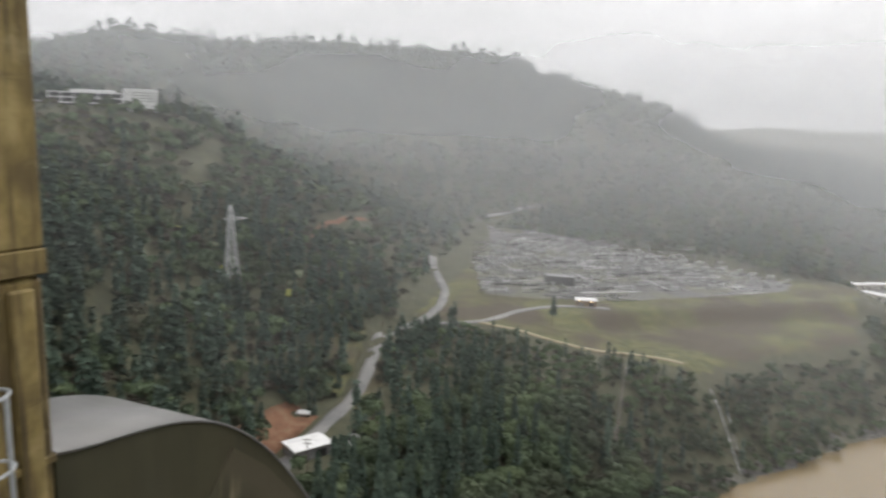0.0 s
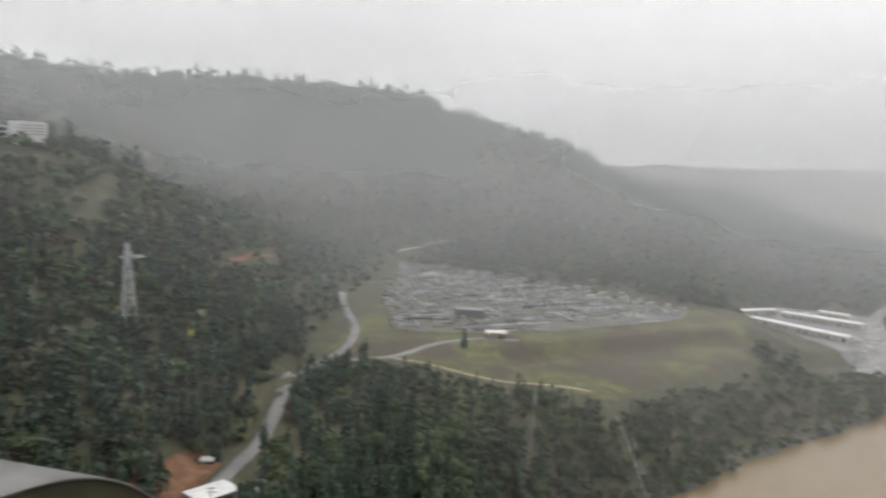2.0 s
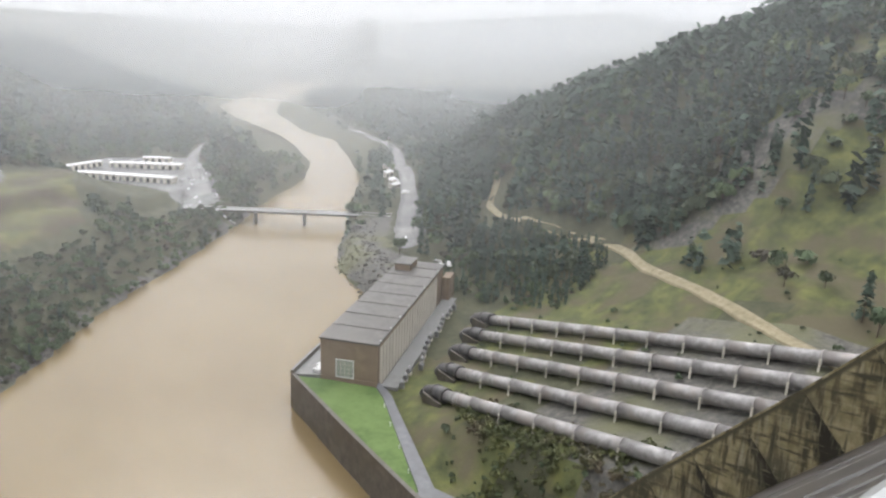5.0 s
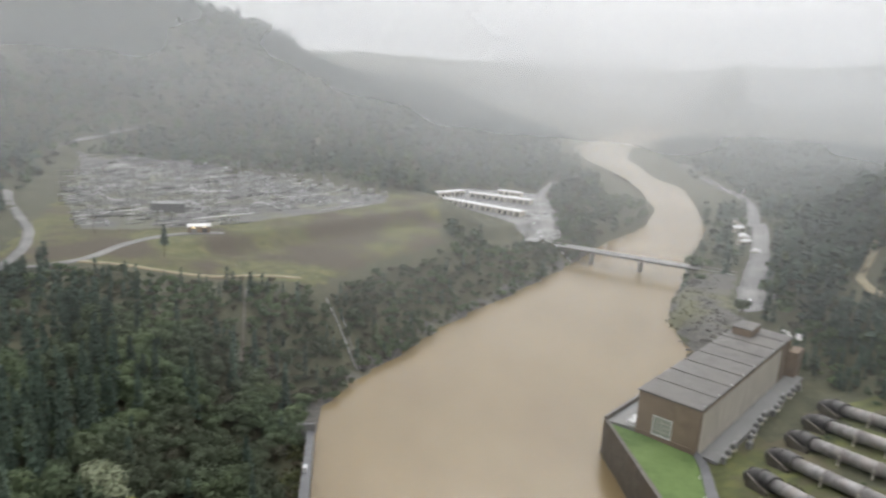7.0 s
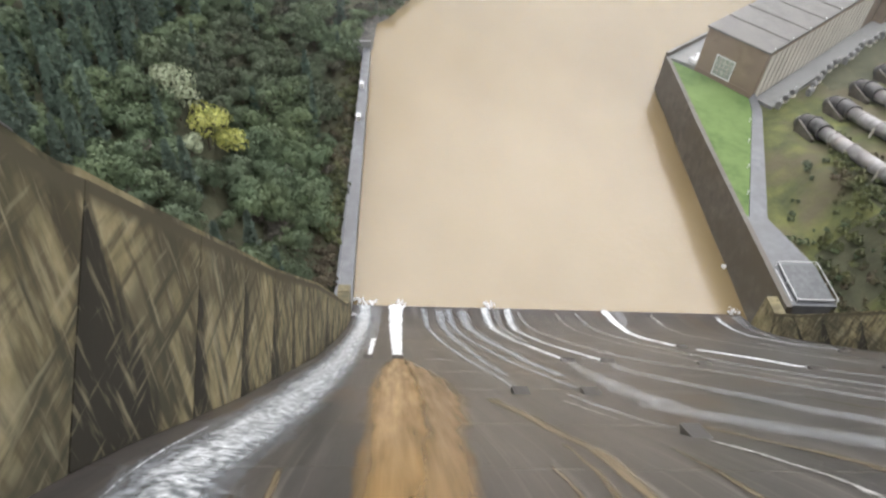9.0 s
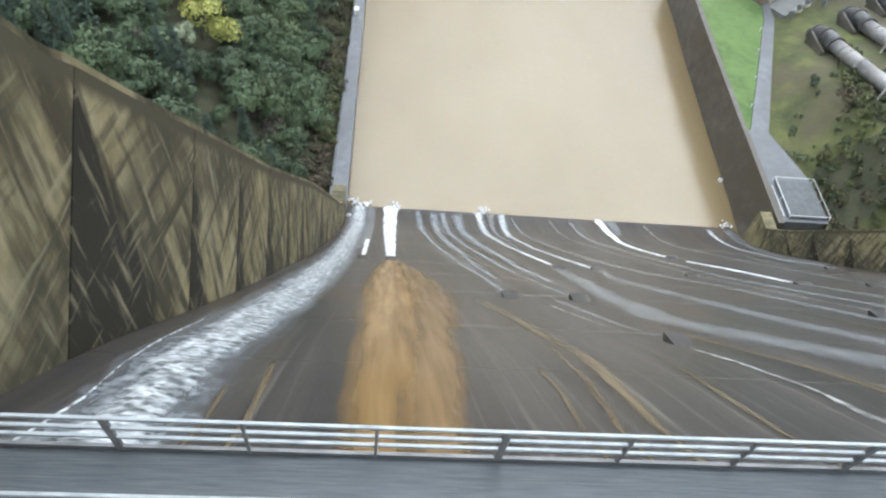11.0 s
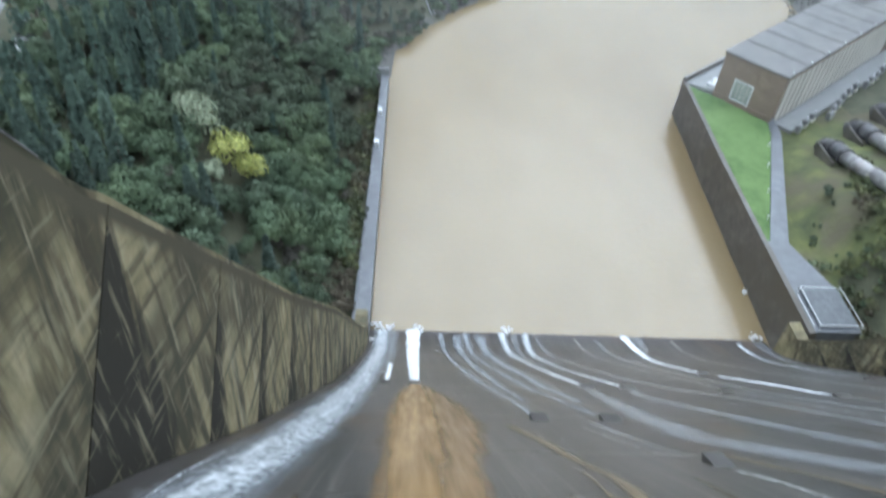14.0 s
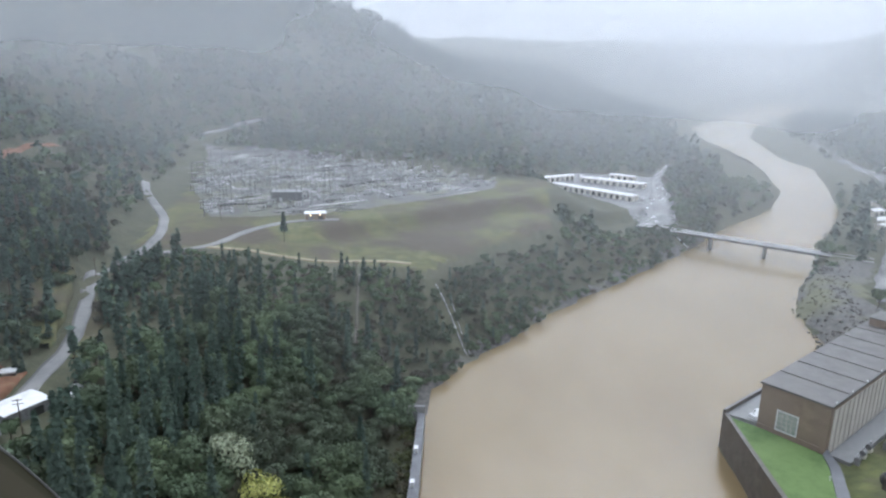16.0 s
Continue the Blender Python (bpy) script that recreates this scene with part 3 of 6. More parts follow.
battered("retaining_wall_right", [(108.2, 255.5), (106.1, 205), (105.0, 165), (103.6, 120), (113, 120), (112, 156), (111.5, 186), (111, 252)],
         [(108.6, 255.2), (107.1, 205), (106.7, 165), (106.5, 120), (108.2, 120), (108.2, 156), (108.5, 190), (109.9, 252.6)], -6, 15.9, M_DARKC, "dark wet concrete river wall beside the lawn")
bm = bmesh.new()
prism(bm, [(110.0, 252.4), (108.6, 190), (108.3, 157.5), (109.4, 157.5), (131.5, 217), (133.5, 226), (119.6, 243.2)], 8, 15.3)
tagged(part("lawn", bm, M_LAWN), "bright green mown lawn behind the river wall", "lawn", kind="structure")
bm = bmesh.new()
prism(bm, [(108.3, 121), (121.5, 121), (121.5, 137), (115.0, 156.5), (135.8, 218), (137.0, 229.5), (133.6, 226), (131.6, 217), (109.5, 157.4), (108.3, 157.4)], -2, 15.45)
tagged(part("walkway", bm, M_WETC), "grey concrete walkway along the lawn", "path", kind="structure")
bm = bmesh.new()
prism(bm, [(109.2, 255.2), (119.4, 247.9), (204, 322), (197, 330)], -4, 15.3)
tagged(part("terrace", bm, M_GREYC), "concrete terrace on the powerhouse river side", "terrace", kind="structure")
bm = bmesh.new()
prism(bm, [(108.5, 255.6), (109.4, 254.9), (197.4, 330.2), (196.6, 331.0)], -4, 17.0)
tagged(part("terrace_parapet", bm, M_DARKC), "dark concrete parapet of the river terrace", "parapet", kind="structure")

# ---- viewing platform with a pipe rail at the end of the walkway
plat = thing("steel_platform", (109.0, 121.6, 15.5), "grey steel deck with a white pipe rail", "platform")
bm = bmesh.new()
box(bm, 1.2, 12.2, .6, 14.4, .35, .6, .05)
part("deck", bm, shade("dark_wet_deck", [(.05, .053, .056), (.075, .079, .083), (.1, .104, .108)], .8, .5), plat)
bm = bmesh.new()
for a, b in (((.9, .3, 1.6), (12.5, .3, 1.6)), ((12.5, .3, 1.6), (12.5, 14.7, 1.6)), ((12.5, 14.7, 1.6), (.9, 14.7, 1.6)), ((.9, 14.7, 1.6), (.9, .3, 1.6)), ((-.6, .3, 1.0), (-.6, 12, 1.0))):
    bar(bm, a, b, .09)
part("rail", bm, M_WHITE, plat, "white painted rail")
for x, y in ((.9, .3), (12.5, .3), (12.5, 7.4), (12.5, 14.7), (.9, 14.7), (.9, 7.4)):
    bm = bmesh.new()
    bar(bm, (x, y, 0), (x, y, 1.6), .08)
    part("post", bm, M_WHITE, plat)

# ---- powerhouse
PH = thing("powerhouse", (118.6, 247.3, 15.2), "long brown powerhouse with a flat wet roof", "building", rz=math.degrees(math.atan2(78, 89)))
PL, PW, PT = 118.0, 25.3, 17.6
bm = bmesh.new()
box(bm, 0, PL, -PW, 0, -20, PT, .1)
box(bm, -.25, 0, -PW - .2, -PW + 2.2, -3, PT - 1.5, .05)
box(bm, -.3, .1, -PW, 0, -1, .9, .05)
part("wall", bm, M_BRICK, PH)
bm = bmesh.new()
box(bm, -.7, PL + .7, -PW - .7, .7, PT, PT + .55, .1)
part("roof", bm, M_ROOF, PH, "grey wet felt roof")
for k in range(8):
    bm = bmesh.new()
    x = -.4 if k == 0 else k * 15.2
    box(bm, x - .22, x + .22, -PW - .5, .5, PT + .55, PT + (.85 if k else .75), .05)
    part("roof_curb", bm, M_ROOF, PH)
bm = bmesh.new()
box(bm, -.6, PL + .6, -PW - .75, -PW - .35, PT + .3, PT + .8, .04)
part("eave_gutter", bm, M_DARK, PH)
for k in range(9):
    bm = bmesh.new()
    bmesh.ops.create_icosphere(bm, subdivisions=1, radius=.35, matrix=Matrix.Translation((3 + k * 14.2, -PW - .4, PT + 1.2)))
    bar(bm, (3 + k * 14.2, -PW - .4, PT + .7), (3 + k * 14.2, -PW - .4, PT + 1.0), .12)
    part("eave_lamp", bm, M_WHITE, PH, "small white eave lamp")
for k in range(22):
    x = 3.2 + k * 4.55
    bm = bmesh.new()
    box(bm, x, x + 3.5, -PW - .32, -PW, -2.6, PT - 2.2, .06)
    part("pale_pier", bm, M_PALE, PH, "pale streaked concrete pier")
    if k:
        bm = bmesh.new()
        box(bm, x - .82, x - .22, -PW - .12, -PW, -1.5, PT - 3, .02)
        part("dark_slot", bm, M_DARK, PH)
win = new("window")
win.parent = PH
win["label"] = "large pale multi-pane window"
bm = bmesh.new()
for z0, z1, y0, y1 in ((.9, 1.3, -15, -6.9), (8.9, 9.3, -15, -6.9), (.9, 9.3, -15, -14.6), (.9, 9.3, -7.3, -6.9)):
    box(bm, -.35, .05, y0, y1, z0, z1, .03)
part("frame", bm, M_WHITE, win)
for i in range(4):
    for j in range(4):
        bm = bmesh.new()
        box(bm, -.15, .02, -14.55 + i * 1.82, -14.55 + i * 1.82 + 1.62, 1.4 + j * 1.88, 1.4 + j * 1.88 + 1.68)
        part("pane", bm, M_GLASS, win)
bm = bmesh.new()
for i in range(1, 4):
    box(bm, -.22, .03, -14.65 + i * 1.82, -14.55 + i * 1.82, 1.3, 8.9)
    box(bm, -.24, .03, -14.6, -7.3, 1.28 + i * 1.88, 1.4 + i * 1.88)
part("glazing_bar", bm, M_PALE, win)
# penthouse and stair block at the far end
bm = bmesh.new()
box(bm, 99, 113, -11, -2, PT + .5, PT + 4.0, .1)
part("penthouse", bm, M_BRICK, PH)
bm = bmesh.new()
box(bm, 98.6, 113.4, -11.4, -1.6, PT + 4.0, PT + 4.5, .1)
part("penthouse_roof", bm, M_ROOF, PH)
bm = bmesh.new()
box(bm, PL - 4, PL + 7, -PW - 5, -PW - .35, -8, PT - 6, .1)
part("end_block", bm, M_BRICK, PH)
random.seed(4)
for k in range(7):
    bm = bmesh.new()
    x, y = PL + 4 + random.uniform(0, 8), -PW + random.uniform(-3, 8)
    box(bm, -2, 2, -.9, .9, .3, 1.0, .15, pose(x, y, PT - 1.8, 0, 0, random.uniform(0, 90)))
    part("roof_unit", bm, M_WHITE, PH)
for k in range(6):
    bm = bmesh.new()
    s = random.uniform(.8, 2.0)
    box(bm, -s, s, -s * .6, s * .6, 0, s, .1, pose(3 + k * .9, 2.6 + random.uniform(-1.0, 1.0), .15, 0, 0, random.uniform(0, 90)))
    tagged(part("crate", bm, M_WHITE), "pale crate stacked on the river terrace", "crate", "crates on the terrace").matrix_basis = PH.matrix_basis.copy()

# ---- penstocks
M_PIPE = shade("weathered_aluminium_paint", [(.17, .161, .16), (.255, .246, .242), (.36, .35, .342)], .35, .38, .01, 3, metal=.25, at="World", big=(.12, (.26, .235, .22), .5, .66))
M_RING = shade("ring_steel", [(.22, .21, .2), (.34, .32, .31)], .6, .5, metal=.2, at="World")
M_ELBOW = shade("dark_painted_steel", [(.035, .034, .036), (.07, .067, .068), (.11, .105, .1)], .4, .5, metal=.1, at="World")
R_PIPE = 2.35


def tube(bm, pts, r, sides=20):
    rings = []
    P = [Vector(p) for p in pts]
    for k, p in enumerate(P):
        d = (P[min(k + 1, len(P) - 1)] - P[max(k - 1, 0)]).normalized()
        side = d.cross(Vector((1, 0, .001))).normalized()
        upv = side.cross(d).normalized()
        rings.append([bm.verts.new(p + side * r * math.cos(a) + upv * r * math.sin(a)) for a in (2 * math.pi * j / sides for j in range(sides))])
    for a, b in zip(rings, rings[1:]):
        for j in range(sides):
            bm.faces.new((a[j], a[(j + 1) % sides], b[(j + 1) % sides], b[j]))
    bm.faces.new(rings[0][::-1]), bm.faces.new(rings[-1])
    return bm


def penstock(x, y0):
    slope, z0 = .272, 22.0
    y_end = 58.0
    ob = thing("penstock", (x, y0, z0), "silver-grey steel penstock on ring supports down the slope", "penstock", "five penstocks")
    L = y0 - y_end
    n = int(L / 15.5)
    for k in range(n):
        a, b = -k * L / n, -(k + 1) * L / n
        bm = bmesh.new()
        tube(bm, [(0, a, -a * slope), (0, (a + b) / 2, -(a + b) / 2 * slope), (0, b, -b * slope)], R_PIPE)
        part("pipe_section", bm, M_PIPE, ob, smooth=True)
        ym = b + .3
        ring = bmesh.new()
        tube(ring, [(0, ym - .28, -(ym - .28) * slope), (0, ym + .28, -(ym + .28) * slope)], R_PIPE + .3)
        sup = part("ring_girder", ring, M_RING, ob, smooth=False)
        for sx in (-1, 1):
            leg = bmesh.new()
            box(leg, sx * (R_PIPE + .15) - .28, sx * (R_PIPE + .15) + .28, ym - .3, ym + .3, -ym * slope - 6.5, -ym * slope + .3, .05)
            part("support_leg", leg, M_PALE, sup)
    for k in (.42, .62):
        y = -15.5 * k
        ring = bmesh.new()
        tube(ring, [(0, y - .2, -(y - .2) * slope), (0, y + .2, -(y + .2) * slope)], R_PIPE + .22)
        part("joint_collar", ring, M_RING, ob)
    # dark lower bend, stepped by flanges
    pts = []
    for j in range(9):
        a = j / 8 * radians(62)
        pts.append((0, 16 * math.sin(a), -9.5 * (1 - math.cos(a)) - slope * 3 * math.sin(a)))
    bm = bmesh.new()
    tube(bm, pts, R_PIPE + .45)
    bend = part("lower_bend", bm, M_ELBOW, ob, "dark painted lower bend", smooth=True)
    for j in (0, 3, 6):
        p, q = Vector(pts[j]), Vector(pts[j + 1])
        bm = bmesh.new()
        tube(bm, [p - (q - p) * .12, p + (q - p) * .12], R_PIPE + .8)
        part("flange", bm, M_ELBOW, bend)
    for sx in (-1, 1):
        bm = bmesh.new()
        box(bm, sx * 3.4 - .5, sx * 3.4 + .5, -1, 11, -10, -2.2, .1)
        part("cradle_wall", bm, M_DARKC, ob)
        bm = bmesh.new()
        bar(bm, (sx * 3.4, 0, -2.2), (sx * 3.4, 11.5, -4.4), .12)
        part("handrail", bm, M_STEELD, ob)
    return ob


for k in range(5):
    x = 147 + k * 16.6
    penstock(x, 195 + (x - 147) * .80)

# pipe gallery clutter between the bends and the powerhouse
random.seed(8)
GU = Vector((89, 78, 0)).normalized()
GN = Vector((78, -89, 0)).normalized()
for k in range(16):
    base = Vector((139, 226, 0)) + GU * (2 + k * 6.4) + GN * random.uniform(5, 9)
    z = max(zat(base.x, base.y), 14)
    ob = thing("valve_stand", (base.x, base.y, z - .4), "grey valve stand with round casing beside the powerhouse", "valve", "valves beside the powerhouse", rz=random.uniform(30, 50))
    bm = bmesh.new()
    box(bm, -1.1, 1.1, -.9, .9, 0, 1.2, .1)
    part("plinth", bm, M_PALE if k % 3 else M_GREYC, ob)
    bm = bmesh.new()
    bar(bm, (-1.3, 0, 2.2), (1.3, 0, 2.2), 1.1, 12)
    part("casing", bm, M_STEELD, ob)
    bm = bmesh.new()
    bar(bm, (0, 0, 3.2), (0, 0, 4.4), .25, 8)
    part("spindle", bm, M_STEEL, ob)
bm = bmesh.new()
prism(bm, [(137.6, 229.3), (225, 305.8), (230, 300), (142.5, 223.5)], 6, 13.6)
tagged(part("service_road", bm, M_GREYC), "wet concrete service road behind the powerhouse", "road", kind="structure")

# ---- small things along the walls and the lawn
random.seed(14)
for x, y in ((112.4, 168), (117.6, 182), (123.0, 197), (128.0, 210)):
    ob = thing("lawn_lamp", (x, y, 15.3), "small white bollard lamp at the lawn's edge", "lamp", "lawn lamps")
    bm = bmesh.new()
    bar(bm, (0, 0, 0), (0, 0, 1.1), .12, 8)
    part("post", bm, M_WHITE, ob)
    bm = bmesh.new()
    bmesh.ops.create_icosphere(bm, subdivisions=1, radius=.32, matrix=Matrix.Translation((0, 0, 1.35)))
    part("head", bm, M_WHITE, ob)
for y in (214, 236):
    ob = thing("gauge_box", (-14.2, y, 6), "small white gauge box on the retaining wall", "gauge box", "gauge boxes")
    bm = bmesh.new()
    box(bm, -.7, .7, -1.1, 1.1, 0, 1.9, .05)
    part("body", bm, M_WHITE, ob)
    bm = bmesh.new()
    box(bm, -.8, .8, -1.2, 1.2, 1.9, 2.05, .02)
    part("lid", bm, M_STEEL, ob)
# ---- roads
MAIN = [(-137, 150), (-140, 186), (-146, 213), (-150, 240), (-157, 266), (-170, 297), (-181, 320), (-188, 343), (-186, 362), (-183, 384), (-190, 428), (-206, 472), (-240, 530), (-260, 564), (-270, 588)]
SPUR = [(-184, 378), (-165, 386), (-146, 405), (-140, 436), (-130, 455), (-113, 473), (-84, 477)]
TRACK = [(-150, 399), (-126, 394), (-110, 392), (-91, 399), (-62, 406), (-44, 408), (-28, 403)]
LOTROAD = [(172, 600), (196, 660), (210, 730), (232, 820), (250, 872), (300, 980), (370, 1090), (420, 1200)]
RIGHTROAD = [(262, 400), (287, 450), (310, 480), (348, 535), (400, 620), (430, 680), (500, 800), (560, 930), (590, 1040), (600, 1130), (650, 1300)]
PENROAD = [(214, 80), (222, 98), (237, 122), (255, 159), (273, 206), (288, 232), (298, 254), (302, 287), (304, 320), (306, 357), (320, 388), (338, 395), (352, 420)]
UPROAD = [(-322, 815), (-312, 828), (-296, 848), (-275, 882), (-248, 914)]
HILLCUT = [(-262, 380), (-276, 408), (-290, 460), (-301, 515)]
STAIR = [(-54, 372), (-52, 349), (-48, 313), (-44, 274)]
ribbon("road_abutment", MAIN, 6.4, M_ROAD, "pale wet asphalt road through the trees")
ribbon("road_spur", SPUR, 6.0, M_ROAD, "pale wet asphalt spur road")
ribbon("track_bench", TRACK, 4.0, M_TRACK, "grassy gravel track on the bench", "track")
ribbon("road_lot", LOTROAD, 12, M_ROAD, "wet asphalt road by the depot")
ribbon("road_right", RIGHTROAD, 14, M_ROAD, "wide wet asphalt road on the terrace")
ribbon("track_hillside", PENROAD, 5.0, M_TRACK, "yellowish gravel track along the hillside", "track")
ribbon("track_yard", UPROAD, 6, M_ROAD, "pale road above the switchyard")
ribbon("hill_cut", HILLCUT, 3.5, M_EARTH, "bare reddish track cut across the wooded hill", "track")
ribbon("bank_steps", STAIR, .8, M_DARKC, "narrow concrete steps up the wooded bank", "steps", .5)
ribbon("terrace_apron", [(272, 415), (296, 452), (322, 492), (350, 530)], 22, M_ROAD, "wide wet asphalt apron at the bridge end", "car park", .3)
ribbon("pavement_depot", [(176, 602), (190, 650), (204, 712)], 32, M_LOT, "wet asphalt car park", "car park", .55)
ribbon("earth_patch", [(-153, 180), (-157, 205), (-160, 225)], 13, M_EARTH, "bare red earth beside the road", "ground", .2)
ribbon("verge", [(-166, 245), (-180, 285), (-196, 320)], 16, M_GRASS, "grass verge beside the road", "ground", .2)
ribbon("verge_east", [(-146, 240), (-152, 268), (-164, 300), (-172, 340)], 9, M_GRASS, "grass verge beside the road", "ground", .2)

# ---- road bridge
BA, BB = Vector((163, 602, 11.4)), Vector((304, 500, 11.4))
bl = (BB - BA).length
brz = math.degrees(math.atan2(BB.y - BA.y, BB.x - BA.x))
bridge = thing("road_bridge", tuple(BA), "concrete road bridge on two wall piers over the river", "bridge", rz=brz)
bm = bmesh.new()
box(bm, -3, bl + 3, -4.6, 4.6, -.5, 0, .05)
part("deck", bm, M_GREYC, bridge)
for y in (-3.2, 0, 3.2):
    bm = bmesh.new()
    box(bm, 0, bl, y - .35, y + .35, -2.0, -.5)
    part("girder", bm, M_DARKC, bridge)
for y in (-4.45, 4.45):
    bm = bmesh.new()
    box(bm, -3, bl + 3, y - .12, y + .12, .75, 1.0, .03)
    box(bm, -3, bl + 3, y - .15, y + .15, 0, .35, .03)
    rail = part("railing", bm, M_WHITE, bridge)
    for k in range(40):
        bm = bmesh.new()
        x = -2 + k * (bl + 4) / 39
        box(bm, x - .12, x + .12, y - .1, y + .1, .3, .8)
        part("post", bm, M_PALE, rail)
for px, py in ((205.8, 560.5), (238.5, 533.3)):
    d = Vector((px, py, 11.4)) - BA
    x = d.xy.length
    bm = bmesh.new()
    box(bm, x - .9, x + .9, -3.6, 3.6, -15, -2.0, .3)
    part("pier", bm, M_GREYC, bridge)
for x in (-1.5, bl + 1.5):
    bm = bmesh.new()
    box(bm, x - 3, x + 3, -5.5, 5.5, -11, -.5, .1)
    part("abutment", bm, M_GREYC, bridge)

# ---- depot sheds
def shed(at, rz, lx, ly, h, label="long white-roofed depot shed", ridge=1.4, roof=None, wall=None):
    ob = thing("shed", at, label, "shed", "white-roofed sheds", rz=rz)
    bm = bmesh.new()
    box(bm, -lx / 2, lx / 2, -ly / 2, ly / 2, -2, h, .05)
    body = part("wall", bm, wall or M_PALE, ob)
    bm = bmesh.new()
    v = [bm.verts.new((sx * (lx / 2 + .6), y, z)) for sx in (-1, 1) for y, z in ((-ly / 2 - .6, h), (0, h + ridge), (ly / 2 + .6, h))]
    w = [bm.verts.new((p.co.x, p.co.y, p.co.z + .3)) for p in v]
    for a, b in ((0, 1), (1, 2)):
        bm.faces.new((w[a], w[a + 3], w[b + 3], w[b]))
        bm.faces.new((v[a], v[b], v[b + 3], v[a + 3]))
    for s in (0, 3):
        bm.faces.new((v[s], v[s + 1], w[s + 1], w[s]))
        bm.faces.new((v[s + 1], v[s + 2], w[s + 2], w[s + 1]))
    for s in (0, 2):
        bm.faces.new((v[s], v[s + 3], w[s + 3], w[s]))
    part("roof", bm, roof or M_WHITE, ob)
    n = max(2, int(lx / 7))
    for k in range(n):
        x = -lx / 2 + (k + .5) * lx / n
        bm = bmesh.new()
        box(bm, x - 1.6, x + 1.6, -ly / 2 - .12, -ly / 2 + .1, -.2, h * .72)
        part("door", bm, M_DARK if k % 3 else M_STEELD, body)
    return ob


DEPOT = [(92, 790), (150, 690), (170, 640), (204, 640), (246, 770), (236, 850), (150, 868), (104, 836)]
verts, faces = draped(DEPOT, 3.0, .3)
tagged(new("depot_yard", mesh_of("depot_yard", verts, faces, M_LOT, True)), "wet asphalt yard round the white-roofed sheds", "yard", kind="structure")
for x, y, lx, ly, rz in ((144, 735, 100, 11, -43), (177, 795, 76, 12, -33), (116, 812, 44, 9, 32), (196, 828, 30, 8, -33)):
    shed((x, y, min(zat(x + u * lx / 2 * math.cos(radians(rz)), y + u * lx / 2 * math.sin(radians(rz))) for u in (-1, 0, 1)) + .5), rz, lx, ly, 5, ridge=1.0)

# ---- houses and sheds on the far terrace
for x, y, lx, ly, h, rz in ((398, 660, 13, 10, 5, 20), (382, 618, 16, 9, 4, 60), (372, 600, 11, 8, 4, 20), (424, 700, 12, 9, 4.5, 30), (352, 548, 8, 6, 3, 50), (590, 980, 20, 12, 5, 20), (905, 1500, 18, 10, 5, 10)):
    shed((x, y, zat(x, y)), rz, lx, ly, h, "small white-roofed house beside the road")

# ---- control hut with lit front
M_LAMP = bpy.data.materials.new("warm_lamp")
M_LAMP.use_nodes = True
M_LAMP.node_tree.nodes["Principled BSDF"].inputs["Emission Color"].default_value = (1, .72, .35, 1)
M_LAMP.node_tree.nodes["Principled BSDF"].inputs["Emission Strength"].default_value = 9
hut = shed((-101, 479, zat(-101, 479)), 14, 14, 8, 4.5, "small white-roofed control hut with lit lamps", 1.2, wall=M_BRICK)
for x in (-3.5, 3.0):
    bm = bmesh.new()
    bmesh.ops.create_icosphere(bm, subdivisions=1, radius=.35, matrix=Matrix.Translation((x, -4.7, 3.9)))
    part("wall_lamp", bm, M_LAMP, hut, "glowing warm wall lamp")

# ---- workshop hut by the abutment road
shed((-139, 197, zat(-139, 197)), 62, 14, 10, 4.2, "flat white-roofed workshop hut by the road", .5, wall=M_STEELD)
shed((-158, 222, zat(-158, 222)), 20, 4, 3, 2.2, "tiny white-roofed pump hut on red earth", .4)


# ---- cars
def car(at, rz, paint, label):
    ob = thing("car", at, label, "car", "parked cars", rz=rz)
    bm = bmesh.new()
    prof = [(-2.2, .35), (-2.2, .85), (-1.5, .95), (-.9, 1.45), (.7, 1.45), (1.35, .95), (2.15, .8), (2.2, .35)]
    a = [bm.verts.new((x, -.85, z)) for x, z in prof]
    b = [bm.verts.new((x, .85, z)) for x, z in prof]
    bm.faces.new(a[::-1]), bm.faces.new(b)
    for k in range(8):
        j = (k + 1) % 8
        bm.faces.new((a[k], a[j], b[j], b[k]))
    part("body", bm, paint, ob)
    for sx in (-1.35, 1.35):
        for sy in (-.8, .8):
            bm = bmesh.new()
            bar(bm, (sx, sy - .1, .33), (sx, sy + .1, .33), .33, 10)
            part("wheel", bm, M_DARK, ob)
    bm = bmesh.new()
    v = [bm.verts.new(p) for p in ((1.32, -.7, .99), (.74, -.7, 1.4), (.74, .7, 1.4), (1.32, .7, .99))]
    w = [bm.verts.new(p.co + Vector((.03, 0, .03))) for p in v]
    bm.faces.new(w), bm.faces.new(v[::-1])
    for k in range(4):
        bm.faces.new((v[k], v[(k + 1) % 4], w[(k + 1) % 4], w[k]))
    part("windscreen", bm, M_DARK, ob)
    return ob


